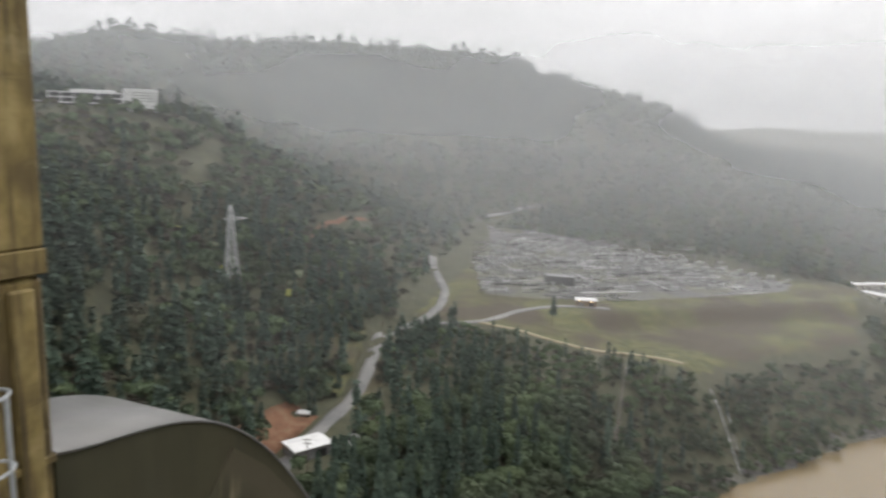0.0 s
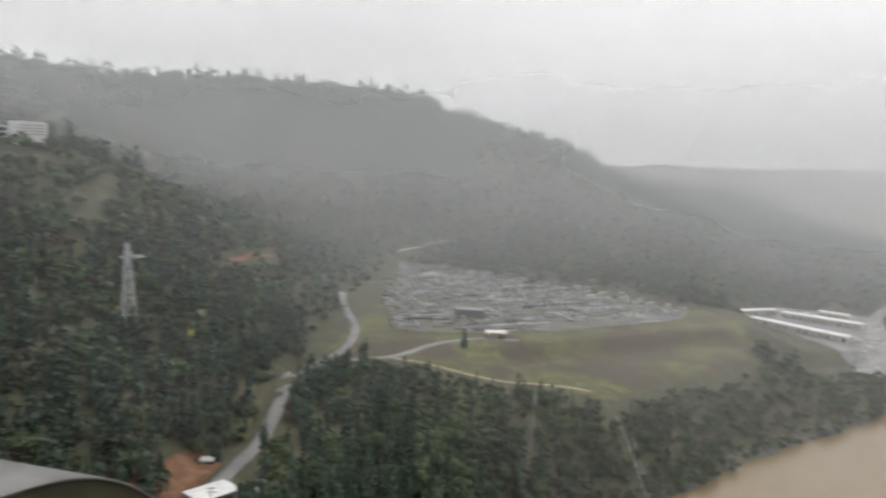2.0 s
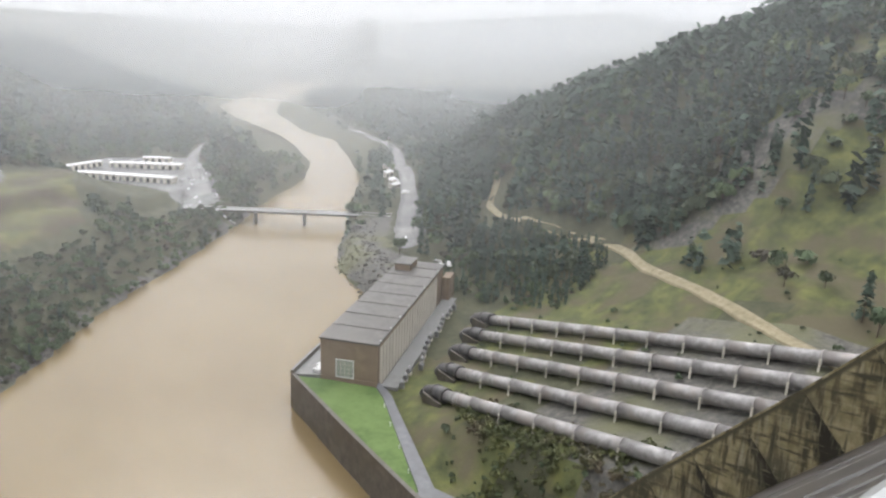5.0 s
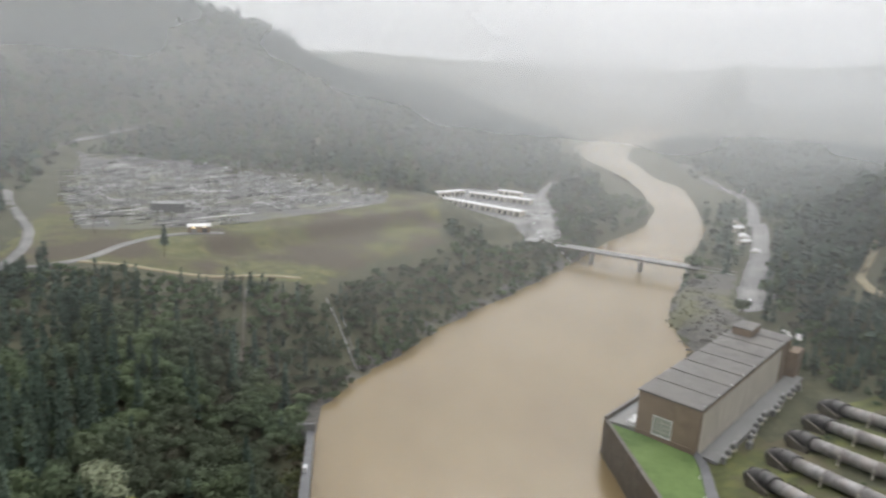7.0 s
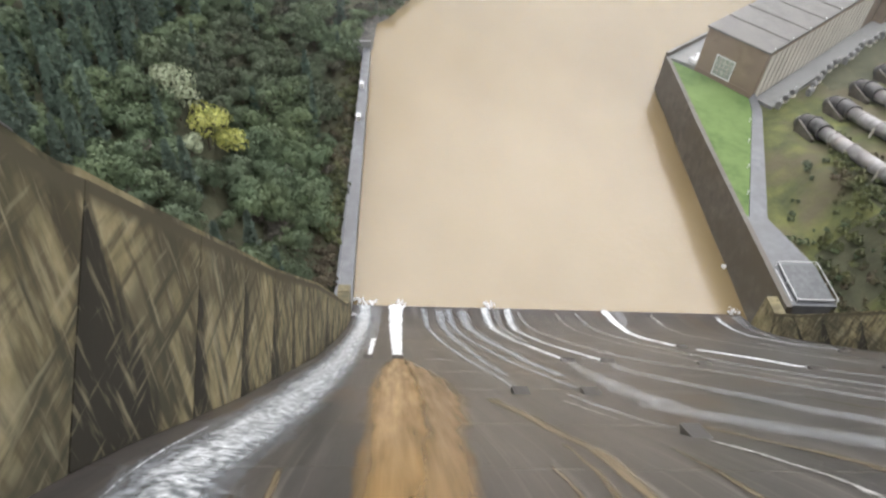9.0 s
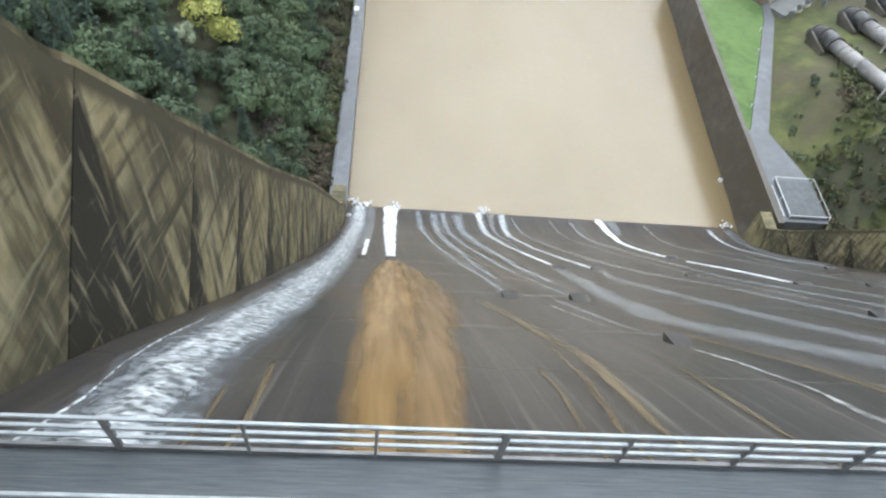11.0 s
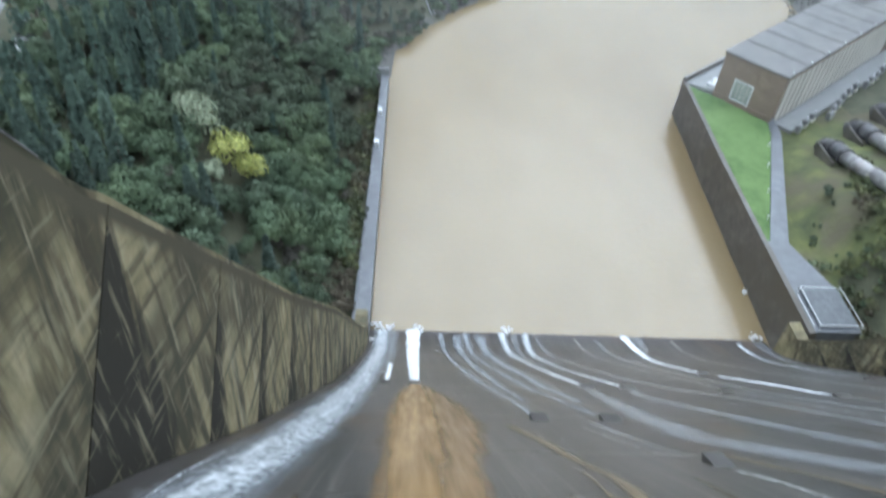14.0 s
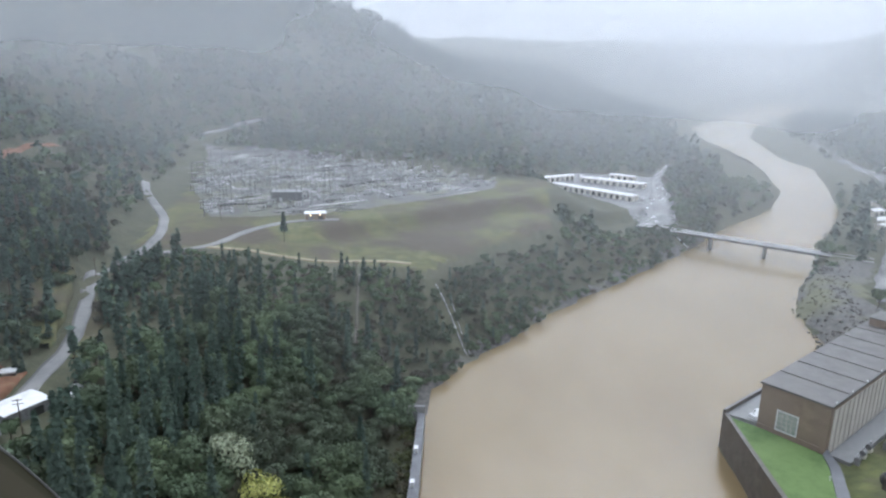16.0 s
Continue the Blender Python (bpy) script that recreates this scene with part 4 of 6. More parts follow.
M_CARW = shade("white_car_paint", [(.6, .6, .6), (.72, .72, .72)], 1, .25)
M_CARD = shade("dark_car_paint", [(.05, .055, .06), (.09, .09, .1)], 1, .25)
random.seed(11)
first = car((-131.5, 204, zat(-131.5, 204) + .1), 70, M_CARD, "dark parked car beside the white-roofed hut")
white = car((176, 640, zat(176, 640) + .65), 75, M_CARW, "white car on the wet car park")
for k in range(7):
    x, y = -133.5 - k * .9, 209 + k * 3.2
    copy_thing(first if k % 2 else white, pose(x + 5.2, y, zat(x + 5.2, y) + .1, 0, 0, 160))["label"] = "car parked in a row beside the abutment road"
for k in range(26):
    x, y = random.choice((178, 184, 196, 201, 212)) + random.uniform(-2, 2), random.uniform(615, 800)
    x += (y - 640) * .2
    copy_thing(white if random.random() < .7 else first, pose(x, y, zat(x, y) + .6, 0, 0, random.choice((75, 165)) + random.uniform(-6, 6)))["label"] = "car parked at the depot"
for k in range(14):
    x, y = random.uniform(120, 215), random.uniform(815, 850)
    copy_thing(white, pose(x, y, zat(x, y) + .2, 0, 0, random.uniform(0, 180)))["label"] = "pale vehicle parked behind the depot sheds"
for x, y in ((274, 424), (270, 418), (352, 552), (362, 566)):
    copy_thing(white, pose(x, y, zat(x, y) + .5, 0, 0, 60))["label"] = "white car parked on the wet terrace road"


# ---- lattice pylon
def pylon(at, h, rz):
    ob = thing("lattice_pylon", at, "pale galvanised lattice transmission pylon on the hillside", "pylon", rz=rz)
    lv = [(0, 3.6), (.2, 2.9), (.38, 2.3), (.54, 1.8), (.68, 1.45), (.8, 1.2), (.9, 1.0), (1.0, .35)]
    C = [(1, 1), (-1, 1), (-1, -1), (1, -1)]
    for cx, cy in C:
        bm = bmesh.new()
        for (a, wa), (b, wb) in zip(lv, lv[1:]):
            bar(bm, (cx * wa, cy * wa, a * h), (cx * wb, cy * wb, b * h), .26, 4)
        part("leg", bm, M_STEEL, ob)
    for (a, wa), (b, wb) in zip(lv, lv[1:]):
        bm = bmesh.new()
        for k in range(4):
            p, q = C[k], C[(k + 1) % 4]
            bar(bm, (p[0] * wa, p[1] * wa, a * h), (q[0] * wb, q[1] * wb, b * h), .15, 4)
            bar(bm, (q[0] * wa, q[1] * wa, a * h), (p[0] * wb, p[1] * wb, b * h), .15, 4)
            bar(bm, (p[0] * wb, p[1] * wb, b * h), (q[0] * wb, q[1] * wb, b * h), .15, 4)
        part("bracing", bm, M_STEEL, ob)
    for s in (1, -.45):
        bm = bmesh.new()
        for dz in (0, 1.6):
            bar(bm, (0, -.6, h * .83 + dz), (s * 8, 0, h * .83 + .6), .16, 4)
            bar(bm, (0, .6, h * .83 + dz), (s * 8, 0, h * .83 + .6), .16, 4)
        part("cross_arm", bm, M_STEEL, ob)
    return ob


pylon((-228, 262, zat(-228, 262) - .5), 41, 55)


# ---- utility poles
def pole(x, y, h, label="grey wooden utility pole with cross-arms"):
    ob = thing("utility_pole", (x, y, zat(x, y) - .3), label, "pole", "utility poles", rz=random.uniform(0, 60))
    bm = bmesh.new()
    bar(bm, (0, 0, 0), (0, 0, h), .2, 8, .13)
    part("post", bm, M_BARK, ob)
    for z in (h - .6, h - 1.8):
        bm = bmesh.new()
        box(bm, -1.4, 1.4, -.09, .09, z, z + .18)
        part("cross_arm", bm, M_BARK, ob)
    return ob


for x, y, h in ((-127, 180, 15), (-184, 334, 11), (-164, 466, 12), (-46, 300, 12), (-38, 255, 10), (-55, 362, 9)):
    pole(x, y, h)


# ---- visitor building on the hilltop
HX, HY = -414, 358
HZ = zat(HX, HY)
house = thing("visitor_building", (HX, HY, HZ + 1.5), "white two-storey modern building on the grassy hilltop", "building", rz=42)
bm = bmesh.new()
box(bm, -38, 8, -6, 6, -5, 7.2, .1)
part("wing_core", bm, M_DARK, house)
for z in (0, 3.5, 7.0):
    bm = bmesh.new()
    box(bm, -39, 8, -7.5, 6.5, z, z + .8, .05)
    part("floor_band", bm, M_WHITE, house)
for k in range(7):
    bm = bmesh.new()
    box(bm, -38.7 + k * 7.6, -38.1 + k * 7.6, -7.3, -6.2, .8, 7.0)
    part("column", bm, M_WHITE, house)
bm = bmesh.new()
box(bm, -26, 2, -4, 4, 7.9, 9.6, .1)
part("upper_roof", bm, M_WHITE, house)
bm = bmesh.new()
box(bm, 8.3, 29, -9, 8, -4, 11, .1)
block = part("end_block", bm, M_WHITE, house)
for k in range(4):
    bm = bmesh.new()
    box(bm, 14, 30.15, -9.15, -8.9, 2.4 + k * 1.9, 3.2 + k * 1.9)
    part("window_strip", bm, M_GLASS, block)
bm = bmesh.new()
box(bm, -60, -39.3, -7, -6.6, .2, 1.3)
part("terrace_rail", bm, M_WHITE, house)

# ---- switchyard
YARD = [(-177, 474), (-142, 478), (-80, 503), (-20, 555), (32, 606), (38, 645), (-60, 735), (-150, 785), (-220, 812), (-300, 808), (-268, 732), (-240, 608)]


def yard_material():
    """Dark wet gravel, pale gravel lanes and standing puddles that mirror the sky."""
    m = shade("wet_gravel_yard", [(.035, .034, .032), (.06, .058, .054), (.11, .108, .1)], .12, .55, .03, 2, at="World", big=(.03, (.075, .075, .042), .5, .6))
    n, l = m.node_tree.nodes, m.node_tree.links
    b = n["Principled BSDF"]
    col = b.inputs["Base Color"].links[0].from_socket
    pos = n.new("ShaderNodeNewGeometry").outputs["Position"]
    turn = n.new("ShaderNodeMapping")
    turn.inputs["Rotation"].default_value = (0, 0, radians(-35))
    l.new(pos, turn.inputs["Vector"])

    def patch(scale, lo, hi):
        mp = n.new("ShaderNodeMapping")
        mp.inputs["Scale"].default_value = scale
        l.new(turn.outputs["Vector"], mp.inputs["Vector"])
        t = n.new("ShaderNodeTexNoise")
        t.inputs["Scale"].default_value, t.inputs["Detail"].default_value = 1.0, 3.0
        l.new(mp.outputs["Vector"], t.inputs["Vector"])
        r = n.new("ShaderNodeMapRange")
        r.inputs["From Min"].default_value, r.inputs["From Max"].default_value = lo, hi
        l.new(t.outputs["Fac"], r.inputs["Value"])
        return r.outputs["Result"]

    x = n.new("ShaderNodeMix")
    x.data_type = "RGBA"
    l.new(patch((.018, .075, .05), .60, .66), x.inputs["Factor"])
    l.new(col, x.inputs["A"])
    x.inputs["B"].default_value = (.36, .36, .345, 1)
    l.new(x.outputs["Result"], b.inputs["Base Color"])
    r = n.new("ShaderNodeMapRange")
    r.inputs["To Min"].default_value, r.inputs["To Max"].default_value = .55, .03
    l.new(patch((.025, .06, .05), .56, .60), r.inputs["Value"])
    l.new(r.outputs["Result"], b.inputs["Roughness"])
    return m


verts, faces = draped(YARD, 3.0, .45)
tagged(new("switchyard_pavement", mesh_of("switchyard_pavement", verts, faces, yard_material(), True)), "wet grey gravel switchyard with puddles", "yard", kind="structure")
random.seed(21)
YU = Vector((212, 150, 0)).normalized()
YN = Vector((-150, 212, 0)).normalized()
YO = Vector((-176, 470, 0))


def in_yard(p):
    inside = False
    for k in range(len(YARD)):
        (ax, ay), (bx, by) = YARD[k], YARD[k - 1]
        if (ay > p.y) != (by > p.y) and p.x < (bx - ax) * (p.y - ay) / (by - ay) + ax:
            inside = not inside
    return inside


def gantry(p, w, h, rz):
    ob = thing("steel_gantry", (p.x, p.y, zat(p.x, p.y) + .3), "slender grey steel switchyard gantry", "gantry", "switchyard gantries", rz=rz)
    for x in (-w / 2, w / 2):
        bm = bmesh.new()
        bar(bm, (x - .5, 0, 0), (x, 0, h), .13, 4)
        bar(bm, (x + .5, 0, 0), (x, 0, h), .13, 4)
        for k in range(6):
            bar(bm, (x - .5 + k * .08, 0, h * k / 6), (x + .5 - (k + 1) * .08, 0, h * (k + 1) / 6), .07, 4)
        part("mast", bm, M_STEELD, ob)
    bm = bmesh.new()
    bar(bm, (-w / 2, 0, h * .82), (w / 2, 0, h * .82), .14, 4)
    bar(bm, (-w / 2, 0, h * .82 + .7), (w / 2, 0, h * .82 + .7), .1, 4)
    part("beam", bm, M_STEELD, ob)
    return ob


def breaker(p, rz, tall):
    ob = thing("switchgear", (p.x, p.y, zat(p.x, p.y) + .3), "pale switchgear frame with insulators on a plinth", "switchgear", "switchyard equipment", rz=rz)
    bm = bmesh.new()
    box(bm, -3.2, 3.2, -.7, .7, 0, .9, .05)
    part("plinth", bm, M_GREYC, ob)
    for x in (-2.4, 0, 2.4):
        bm = bmesh.new()
        bar(bm, (x, 0, .9), (x, 0, tall), .22, 6)
        bar(bm, (x, 0, tall), (x, 0, tall + 1.2), .34, 6)
        part("insulator", bm, M_STEEL if tall < 3 else M_STEELD, ob)
    bm = bmesh.new()
    box(bm, -3.4, 3.4, -.14, .14, tall + 1.2, tall + 1.5)
    part("busbar", bm, M_WHITE, ob)
    return ob


RY = math.degrees(math.atan2(150, 212))
g0 = b0 = b1 = None
for i in range(19):
    for j in range(17):
        p = YO + YU * (8 + i * 14.5 + random.uniform(-2, 2)) + YN * (8 + j * 15 + random.uniform(-3, 3))
        if not in_yard(p):
            continue
        z = zat(p.x, p.y) + .4
        if (i + j) % 3 == 0:
            if g0 is None:
                g0 = gantry(p, 11, 15, RY)
            else:
                c = copy_thing(g0, pose(p.x, p.y, z, 0, 0, RY + random.choice((0, 90))))
                c.scale = (1, 1, random.uniform(.85, 1.5))
        elif b0 is None:
            b0 = breaker(p, RY, 2.4)
        elif b1 is None:
            b1 = breaker(p, RY, 4.2)
        else:
            copy_thing(b0 if random.random() < .55 else b1, pose(p.x, p.y, z, 0, 0, RY + random.choice((0, 0, 90))))
        if random.random() < .55 and b1:
            q = p + YU * random.uniform(4, 8) + YN * random.uniform(-4, 4)
            if in_yard(q):
                copy_thing(b0, pose(q.x, q.y, zat(q.x, q.y) + .4, 0, 0, RY))
# kerbed white cable trenches
for k in range(9):
    a = YO + YU * (4 + k * 25) + YN * (3 + (k % 3) * 50)
    ob = None
    bm = bmesh.new()
    L = 22 + (k % 4) * 9
    box(bm, 0, L, -.7, .7, -1.0, .35, .03)
    c = a + (YU if k % 2 else YN) * L
    if in_yard(a) and in_yard(c):
        ob = part("cable_trench", bm, M_WHITE)
        ob.matrix_basis = pose(a.x, a.y, zat(a.x, a.y) + .5, 0, 0, RY if k % 2 else RY + 90)
        tagged(ob, "pale concrete cable trench cover in the switchyard", "cable trench", "cable trenches")
    else:
        bm.free()
p = YO + YU * 75 + YN * 38
relay = thing("relay_building", (p.x, p.y, zat(p.x, p.y) + .3), "dark flat-roofed relay building in the switchyard", "building", rz=RY - 30)
bm = bmesh.new()
box(bm, -12, 12, -5, 5, 0, 6.5, .1)
part("wall", bm, M_STEELD, relay)
bm = bmesh.new()
box(bm, -12.4, 12.4, -5.4, 5.4, 6.5, 7.0, .05)
part("roof", bm, M_STEELD, relay)

# ---- small cascades down the left bank
M_CASC_THIN = shade("thin_cascade_water", [(.06, .06, .056), (.14, .14, .135), (.36, .36, .35)], .5, .4, .1, 2, at="World", stretch=(1, 1, .3))
M_CASC = shade("cascade_water", [(.3, .3, .29), (.7, .7, .69)], .8, .4, .1, 2, at="World")
ribbon("cascade_bridge", [(177, 592), (184, 580), (193, 566)], 1.8, M_CASC, "short white outfall beside the bridge", "cascade", .5)
for line, w in (([(-12, 385), (-7, 373), (-3, 362), (4, 346), (6, 337)], .7), ([(-4, 380), (-1, 369), (1, 358), (7, 345), (8, 338)], .45)):
    ribbon("cascade_bank", line, w, M_CASC_THIN, "thin white cascade down the wooded bank", "cascade", .6)
# ---- bridge pier beside the spillway
def fluted_material():
    """Ochre weathered concrete with dark streaks running down, toned darker as groove shade."""
    m = shade("weathered_ochre_groove_shade", [(.075, .054, .017), (.155, .113, .037), (.23, .175, .065)], 1.6, .8, .02, 4, at="World", stretch=(1, 1.1, .8), detail=9, big=(.45, (.075, .052, .022), .46, .66))
    return down_stains(m)


def down_stains(m):
    """Uneven dark and pale stains running down the concrete, of differing width and length."""
    n, l = m.node_tree.nodes, m.node_tree.links
    b = n["Principled BSDF"]
    col = b.inputs["Base Color"].links[0].from_socket
    pos = n.new("ShaderNodeNewGeometry").outputs["Position"]
    for scale, k, lo, hi, c in (((.5, 1.5, .09), 1.0, .50, .60, (.055, .036, .012)), ((.5, 4.2, .22), 1.0, .55, .66, (.035, .024, .009)), ((.6, .9, 1.3), 1.1, .56, .74, (.30, .24, .12)), ((.2, .3, 2.6), 1.0, .58, .72, (.07, .05, .02))):
        mp = n.new("ShaderNodeMapping")
        mp.inputs["Scale"].default_value = scale
        l.new(pos, mp.inputs["Vector"])
        t = n.new("ShaderNodeTexNoise")
        t.inputs["Scale"].default_value, t.inputs["Detail"].default_value, t.inputs["Roughness"].default_value = k, 7.0, .66
        l.new(mp.outputs["Vector"], t.inputs["Vector"])
        r = n.new("ShaderNodeMapRange")
        r.inputs["From Min"].default_value, r.inputs["From Max"].default_value = lo, hi
        r.inputs["To Max"].default_value = .75
        l.new(t.outputs["Fac"], r.inputs["Value"])
        x = n.new("ShaderNodeMix")
        x.data_type = "RGBA"
        l.new(r.outputs["Result"], x.inputs["Factor"]), l.new(col, x.inputs["A"])
        x.inputs["B"].default_value = (*c, 1)
        col = x.outputs["Result"]
    l.new(col, b.inputs["Base Color"])
    return m


M_PIER = fluted_material()
# ribs get a paler copy; the shaft's darker tone imitates shade in the grooves
M_RIB = down_stains(shade("pale_ochre_rib", [(.125, .092, .03), (.225, .168, .058), (.32, .25, .105)], 1.7, .8, .02, 5, at="World", stretch=(1, 1.1, .8), detail=9, big=(.55, (.10, .072, .027), .46, .64)))
pier = thing("bridge_pier", (X_L, 7.75, 130), "tall ochre fluted concrete bridge pier with dark streaks", "pier", kind="")
bm = bmesh.new()
box(bm, -9, 0, -14, 0, -14, 19.6, .12)
part("shaft", bm, M_PIER, pier)
bm = bmesh.new()
box(bm, -9.05, .04, -14, .0, 20.05, 40, .05)
part("upper_shaft", bm, M_RIB, pier)
bm = bmesh.new()
box(bm, -9.05, .06, -14, .02, 19.6, 20.05, .03)
part("string_course", bm, M_RIB, pier)
random.seed(5)
y = -.28
while y > -13:
    w = random.choice((.3, .36, .45, .6))
    bm = bmesh.new()
    box(bm, -.02, .12, y - w, y, 1, 19.4, .04)
    part("flute_rib", bm, M_RIB, pier)
    y -= w + random.choice((.14, .2, .26))
bm = bmesh.new()
box(bm, -.05, .08, -13, -.05, 16.2, 16.35, .02)
part("pour_joint", bm, M_PIER, pier)

# ---- gate catwalk across the spillway
M_RAIL = shade("pale_galvanised_rail", [(.26, .28, .29), (.36, .385, .395), (.45, .47, .475)], 3, .5, metal=.2)
M_GRATE = shade("steel_grating", [(.06, .068, .074), (.12, .13, .138)], 5, .5, metal=.3, stretch=(.2, 6, 1))
walkw = thing("gate_catwalk", (X_L + .05, 3.28, 140.35), "grey steel catwalk with pipe rails over the crest", "catwalk")
span = X_R - X_L - .1
bm = bmesh.new()
box(bm, 0, span, .0, 1.1, -.12, 0)
part("grating", bm, M_GRATE, walkw)
for yy in (-.05, 1.1):
    bm = bmesh.new()
    box(bm, 0, span, yy, yy + .06, -.35, .12)
    part("edge_channel", bm, M_STEELD, walkw)
for zz in (.45, .8, 1.15):
    bm = bmesh.new()
    box(bm, 0, span, 1.1, 1.16, zz, zz + .07, .01)
    part("rail_bar", bm, M_RAIL, walkw)
    bm = bmesh.new()
    box(bm, 0, span, -.06, 0, zz, zz + .06, .01)
    part("inner_rail_bar", bm, M_RAIL, walkw)
for k in range(54):
    x = .5 + k * span / 54
    wide = .05 if k % 3 else .12
    bm = bmesh.new()
    box(bm, x - wide / 2, x + wide / 2, 1.09, 1.17, -.3, 1.2, .008)
    part("rail_post", bm, M_STEELD, walkw)
for k in range(18):
    x = 1.2 + k * 6.2
    bm = bmesh.new()
    box(bm, x - .12, x + .12, .1, 1.0, -2.4, -.12)
    part("bracket", bm, M_STEELD, walkw)

# ---- pier-side gallery with caged ladder
gal = thing("pier_gallery", (X_L + .14, 0, 146.9), "pale steel gallery with rails and a caged ladder", "gallery")
bm = bmesh.new()
box(bm, 0, .95, -6.4, 5.6, -.12, 0)
part("grating", bm, M_GRATE, gal)
bm = bmesh.new()
box(bm, .95, 1.02, -6.4, 5.6, -.25, .06)
part("edge_channel", bm, M_RAIL, gal)
for zz in (.12, .62, 1.12):
    bm = bmesh.new()
    bar(bm, (.98, -6.4, zz), (.98, 5.6, zz), .035 if zz < 1 else .045, 8)
    part("rail_bar", bm, M_RAIL, gal)
for y in (-6, -4, -2, 0, 2, 4, 5.6):
    bm = bmesh.new()
    box(bm, .93, 1.03, y - .05, y + .05, -.4, 1.15, .01)
    part("rail_post", bm, M_RAIL, gal)
ladder = new("ladder")
ladder.parent = gal
for x in (.15, .75):
    bm = bmesh.new()
    bar(bm, (x, 5.75, -6), (x, 5.75, 1.3), .035, 6)
    part("stringer", bm, M_RAIL, ladder)
for k in range(20):
    bm = bmesh.new()
    bar(bm, (.15, 5.75, -5.5 + k * .33), (.75, 5.75, -5.5 + k * .33), .018, 5)
    part("rung", bm, M_RAIL, ladder)
for zz in (1.1, -.1, -1.4, -2.7, -4):
    bm = bmesh.new()
    pts = [(.45 + .42 * math.cos(a), 5.75 + .8 * math.sin(a), zz) for a in (math.pi * j / 10 for j in range(11))]
    rings = []
    for k, p in enumerate(pts):
        d = (Vector(pts[min(k + 1, 10)]) - Vector(pts[max(k - 1, 0)])).normalized()
        out_w = d.cross(Vector((0, 0, 1)))
        rings.append([bm.verts.new(Vector(p) + out_w * .03 * math.cos(a) + Vector((0, 0, .03 * math.sin(a)))) for a in (math.tau * j / 6 for j in range(6))])
    for p, q in zip(rings, rings[1:]):
        for j in range(6):
            bm.faces.new((p[j], p[(j + 1) % 6], q[(j + 1) % 6], q[j]))
    bm.faces.new(rings[0][::-1]), bm.faces.new(rings[-1])
    part("cage_hoop", bm, M_RAIL, ladder)
for a in (.25, .5, .75):
    bm = bmesh.new()
    x, y = .45 + .42 * math.cos(math.pi * a), 5.75 + .8 * math.sin(math.pi * a)
    bar(bm, (x, y, -4), (x, y, 1.1), .025, 5)
    part("cage_bar", bm, M_RAIL, ladder)

# ---- road bridge over the spillway, its parapet and a globe lamp
M_PARA = shade("rusty_parapet", [(.20, .12, .06), (.32, .22, .13), (.42, .36, .28)], 1.2, .7, .01, 8, at="World", big=(.8, (.35, .34, .32)))
bm = bmesh.new()
box(bm, X_L, X_R, -9.6, .05, 149.2, 150.2)
tagged(part("bridge_deck", bm, M_GREYC), "concrete road deck over the spillway", "road", kind="structure")
para = thing("bridge_parapet", (X_L, 0, 150.2), "rust-stained concrete parapet with a steel cap", "parapet")
bm = bmesh.new()
box(bm, 0, X_R - X_L, -.12, .12, 0, .86, .02)
part("upstand", bm, M_PARA, para)
bm = bmesh.new()
box(bm, 0, X_R - X_L, -.16, .2, .86, .96, .03)
part("cap", bm, M_STEEL, para)
lamp = thing("globe_lamp", (-1.74, .06, 149.13), "white opal globe lamp on the bridge fascia", "lamp")
M_OPAL = shade("opal_glass", [(.34, .365, .37), (.42, .44, .445)], .6, .45)
bm = bmesh.new()
bmesh.ops.create_uvsphere(bm, u_segments=24, v_segments=16, radius=.34, matrix=Matrix.Translation((0, .62, 0)))
part("globe", bm, M_OPAL, lamp, "white opal globe", smooth=True)
bm = bmesh.new()
bar(bm, (0, -.1, 0), (0, .3, 0), .06, 8)
part("bracket", bm, M_STEELD, lamp)

# ---- spillway: pour joints, outlet hoods, running water
bm = bmesh.new()
for y in (13.0, 21.2, 35.3, 48, 62, 76, 90, 104):
    z, s = face_z(y), math.atan2(face_z(y - .5) - face_z(y + .5), 1)
    box(bm, X_L, X_R, -.035, .035, -.1, .012, 0, pose(0, y, z, -math.degrees(s)))
tagged(part("pour_joint", bm, M_DARKC), "narrow dark pour joint across the spillway face", "joint", kind="structure")


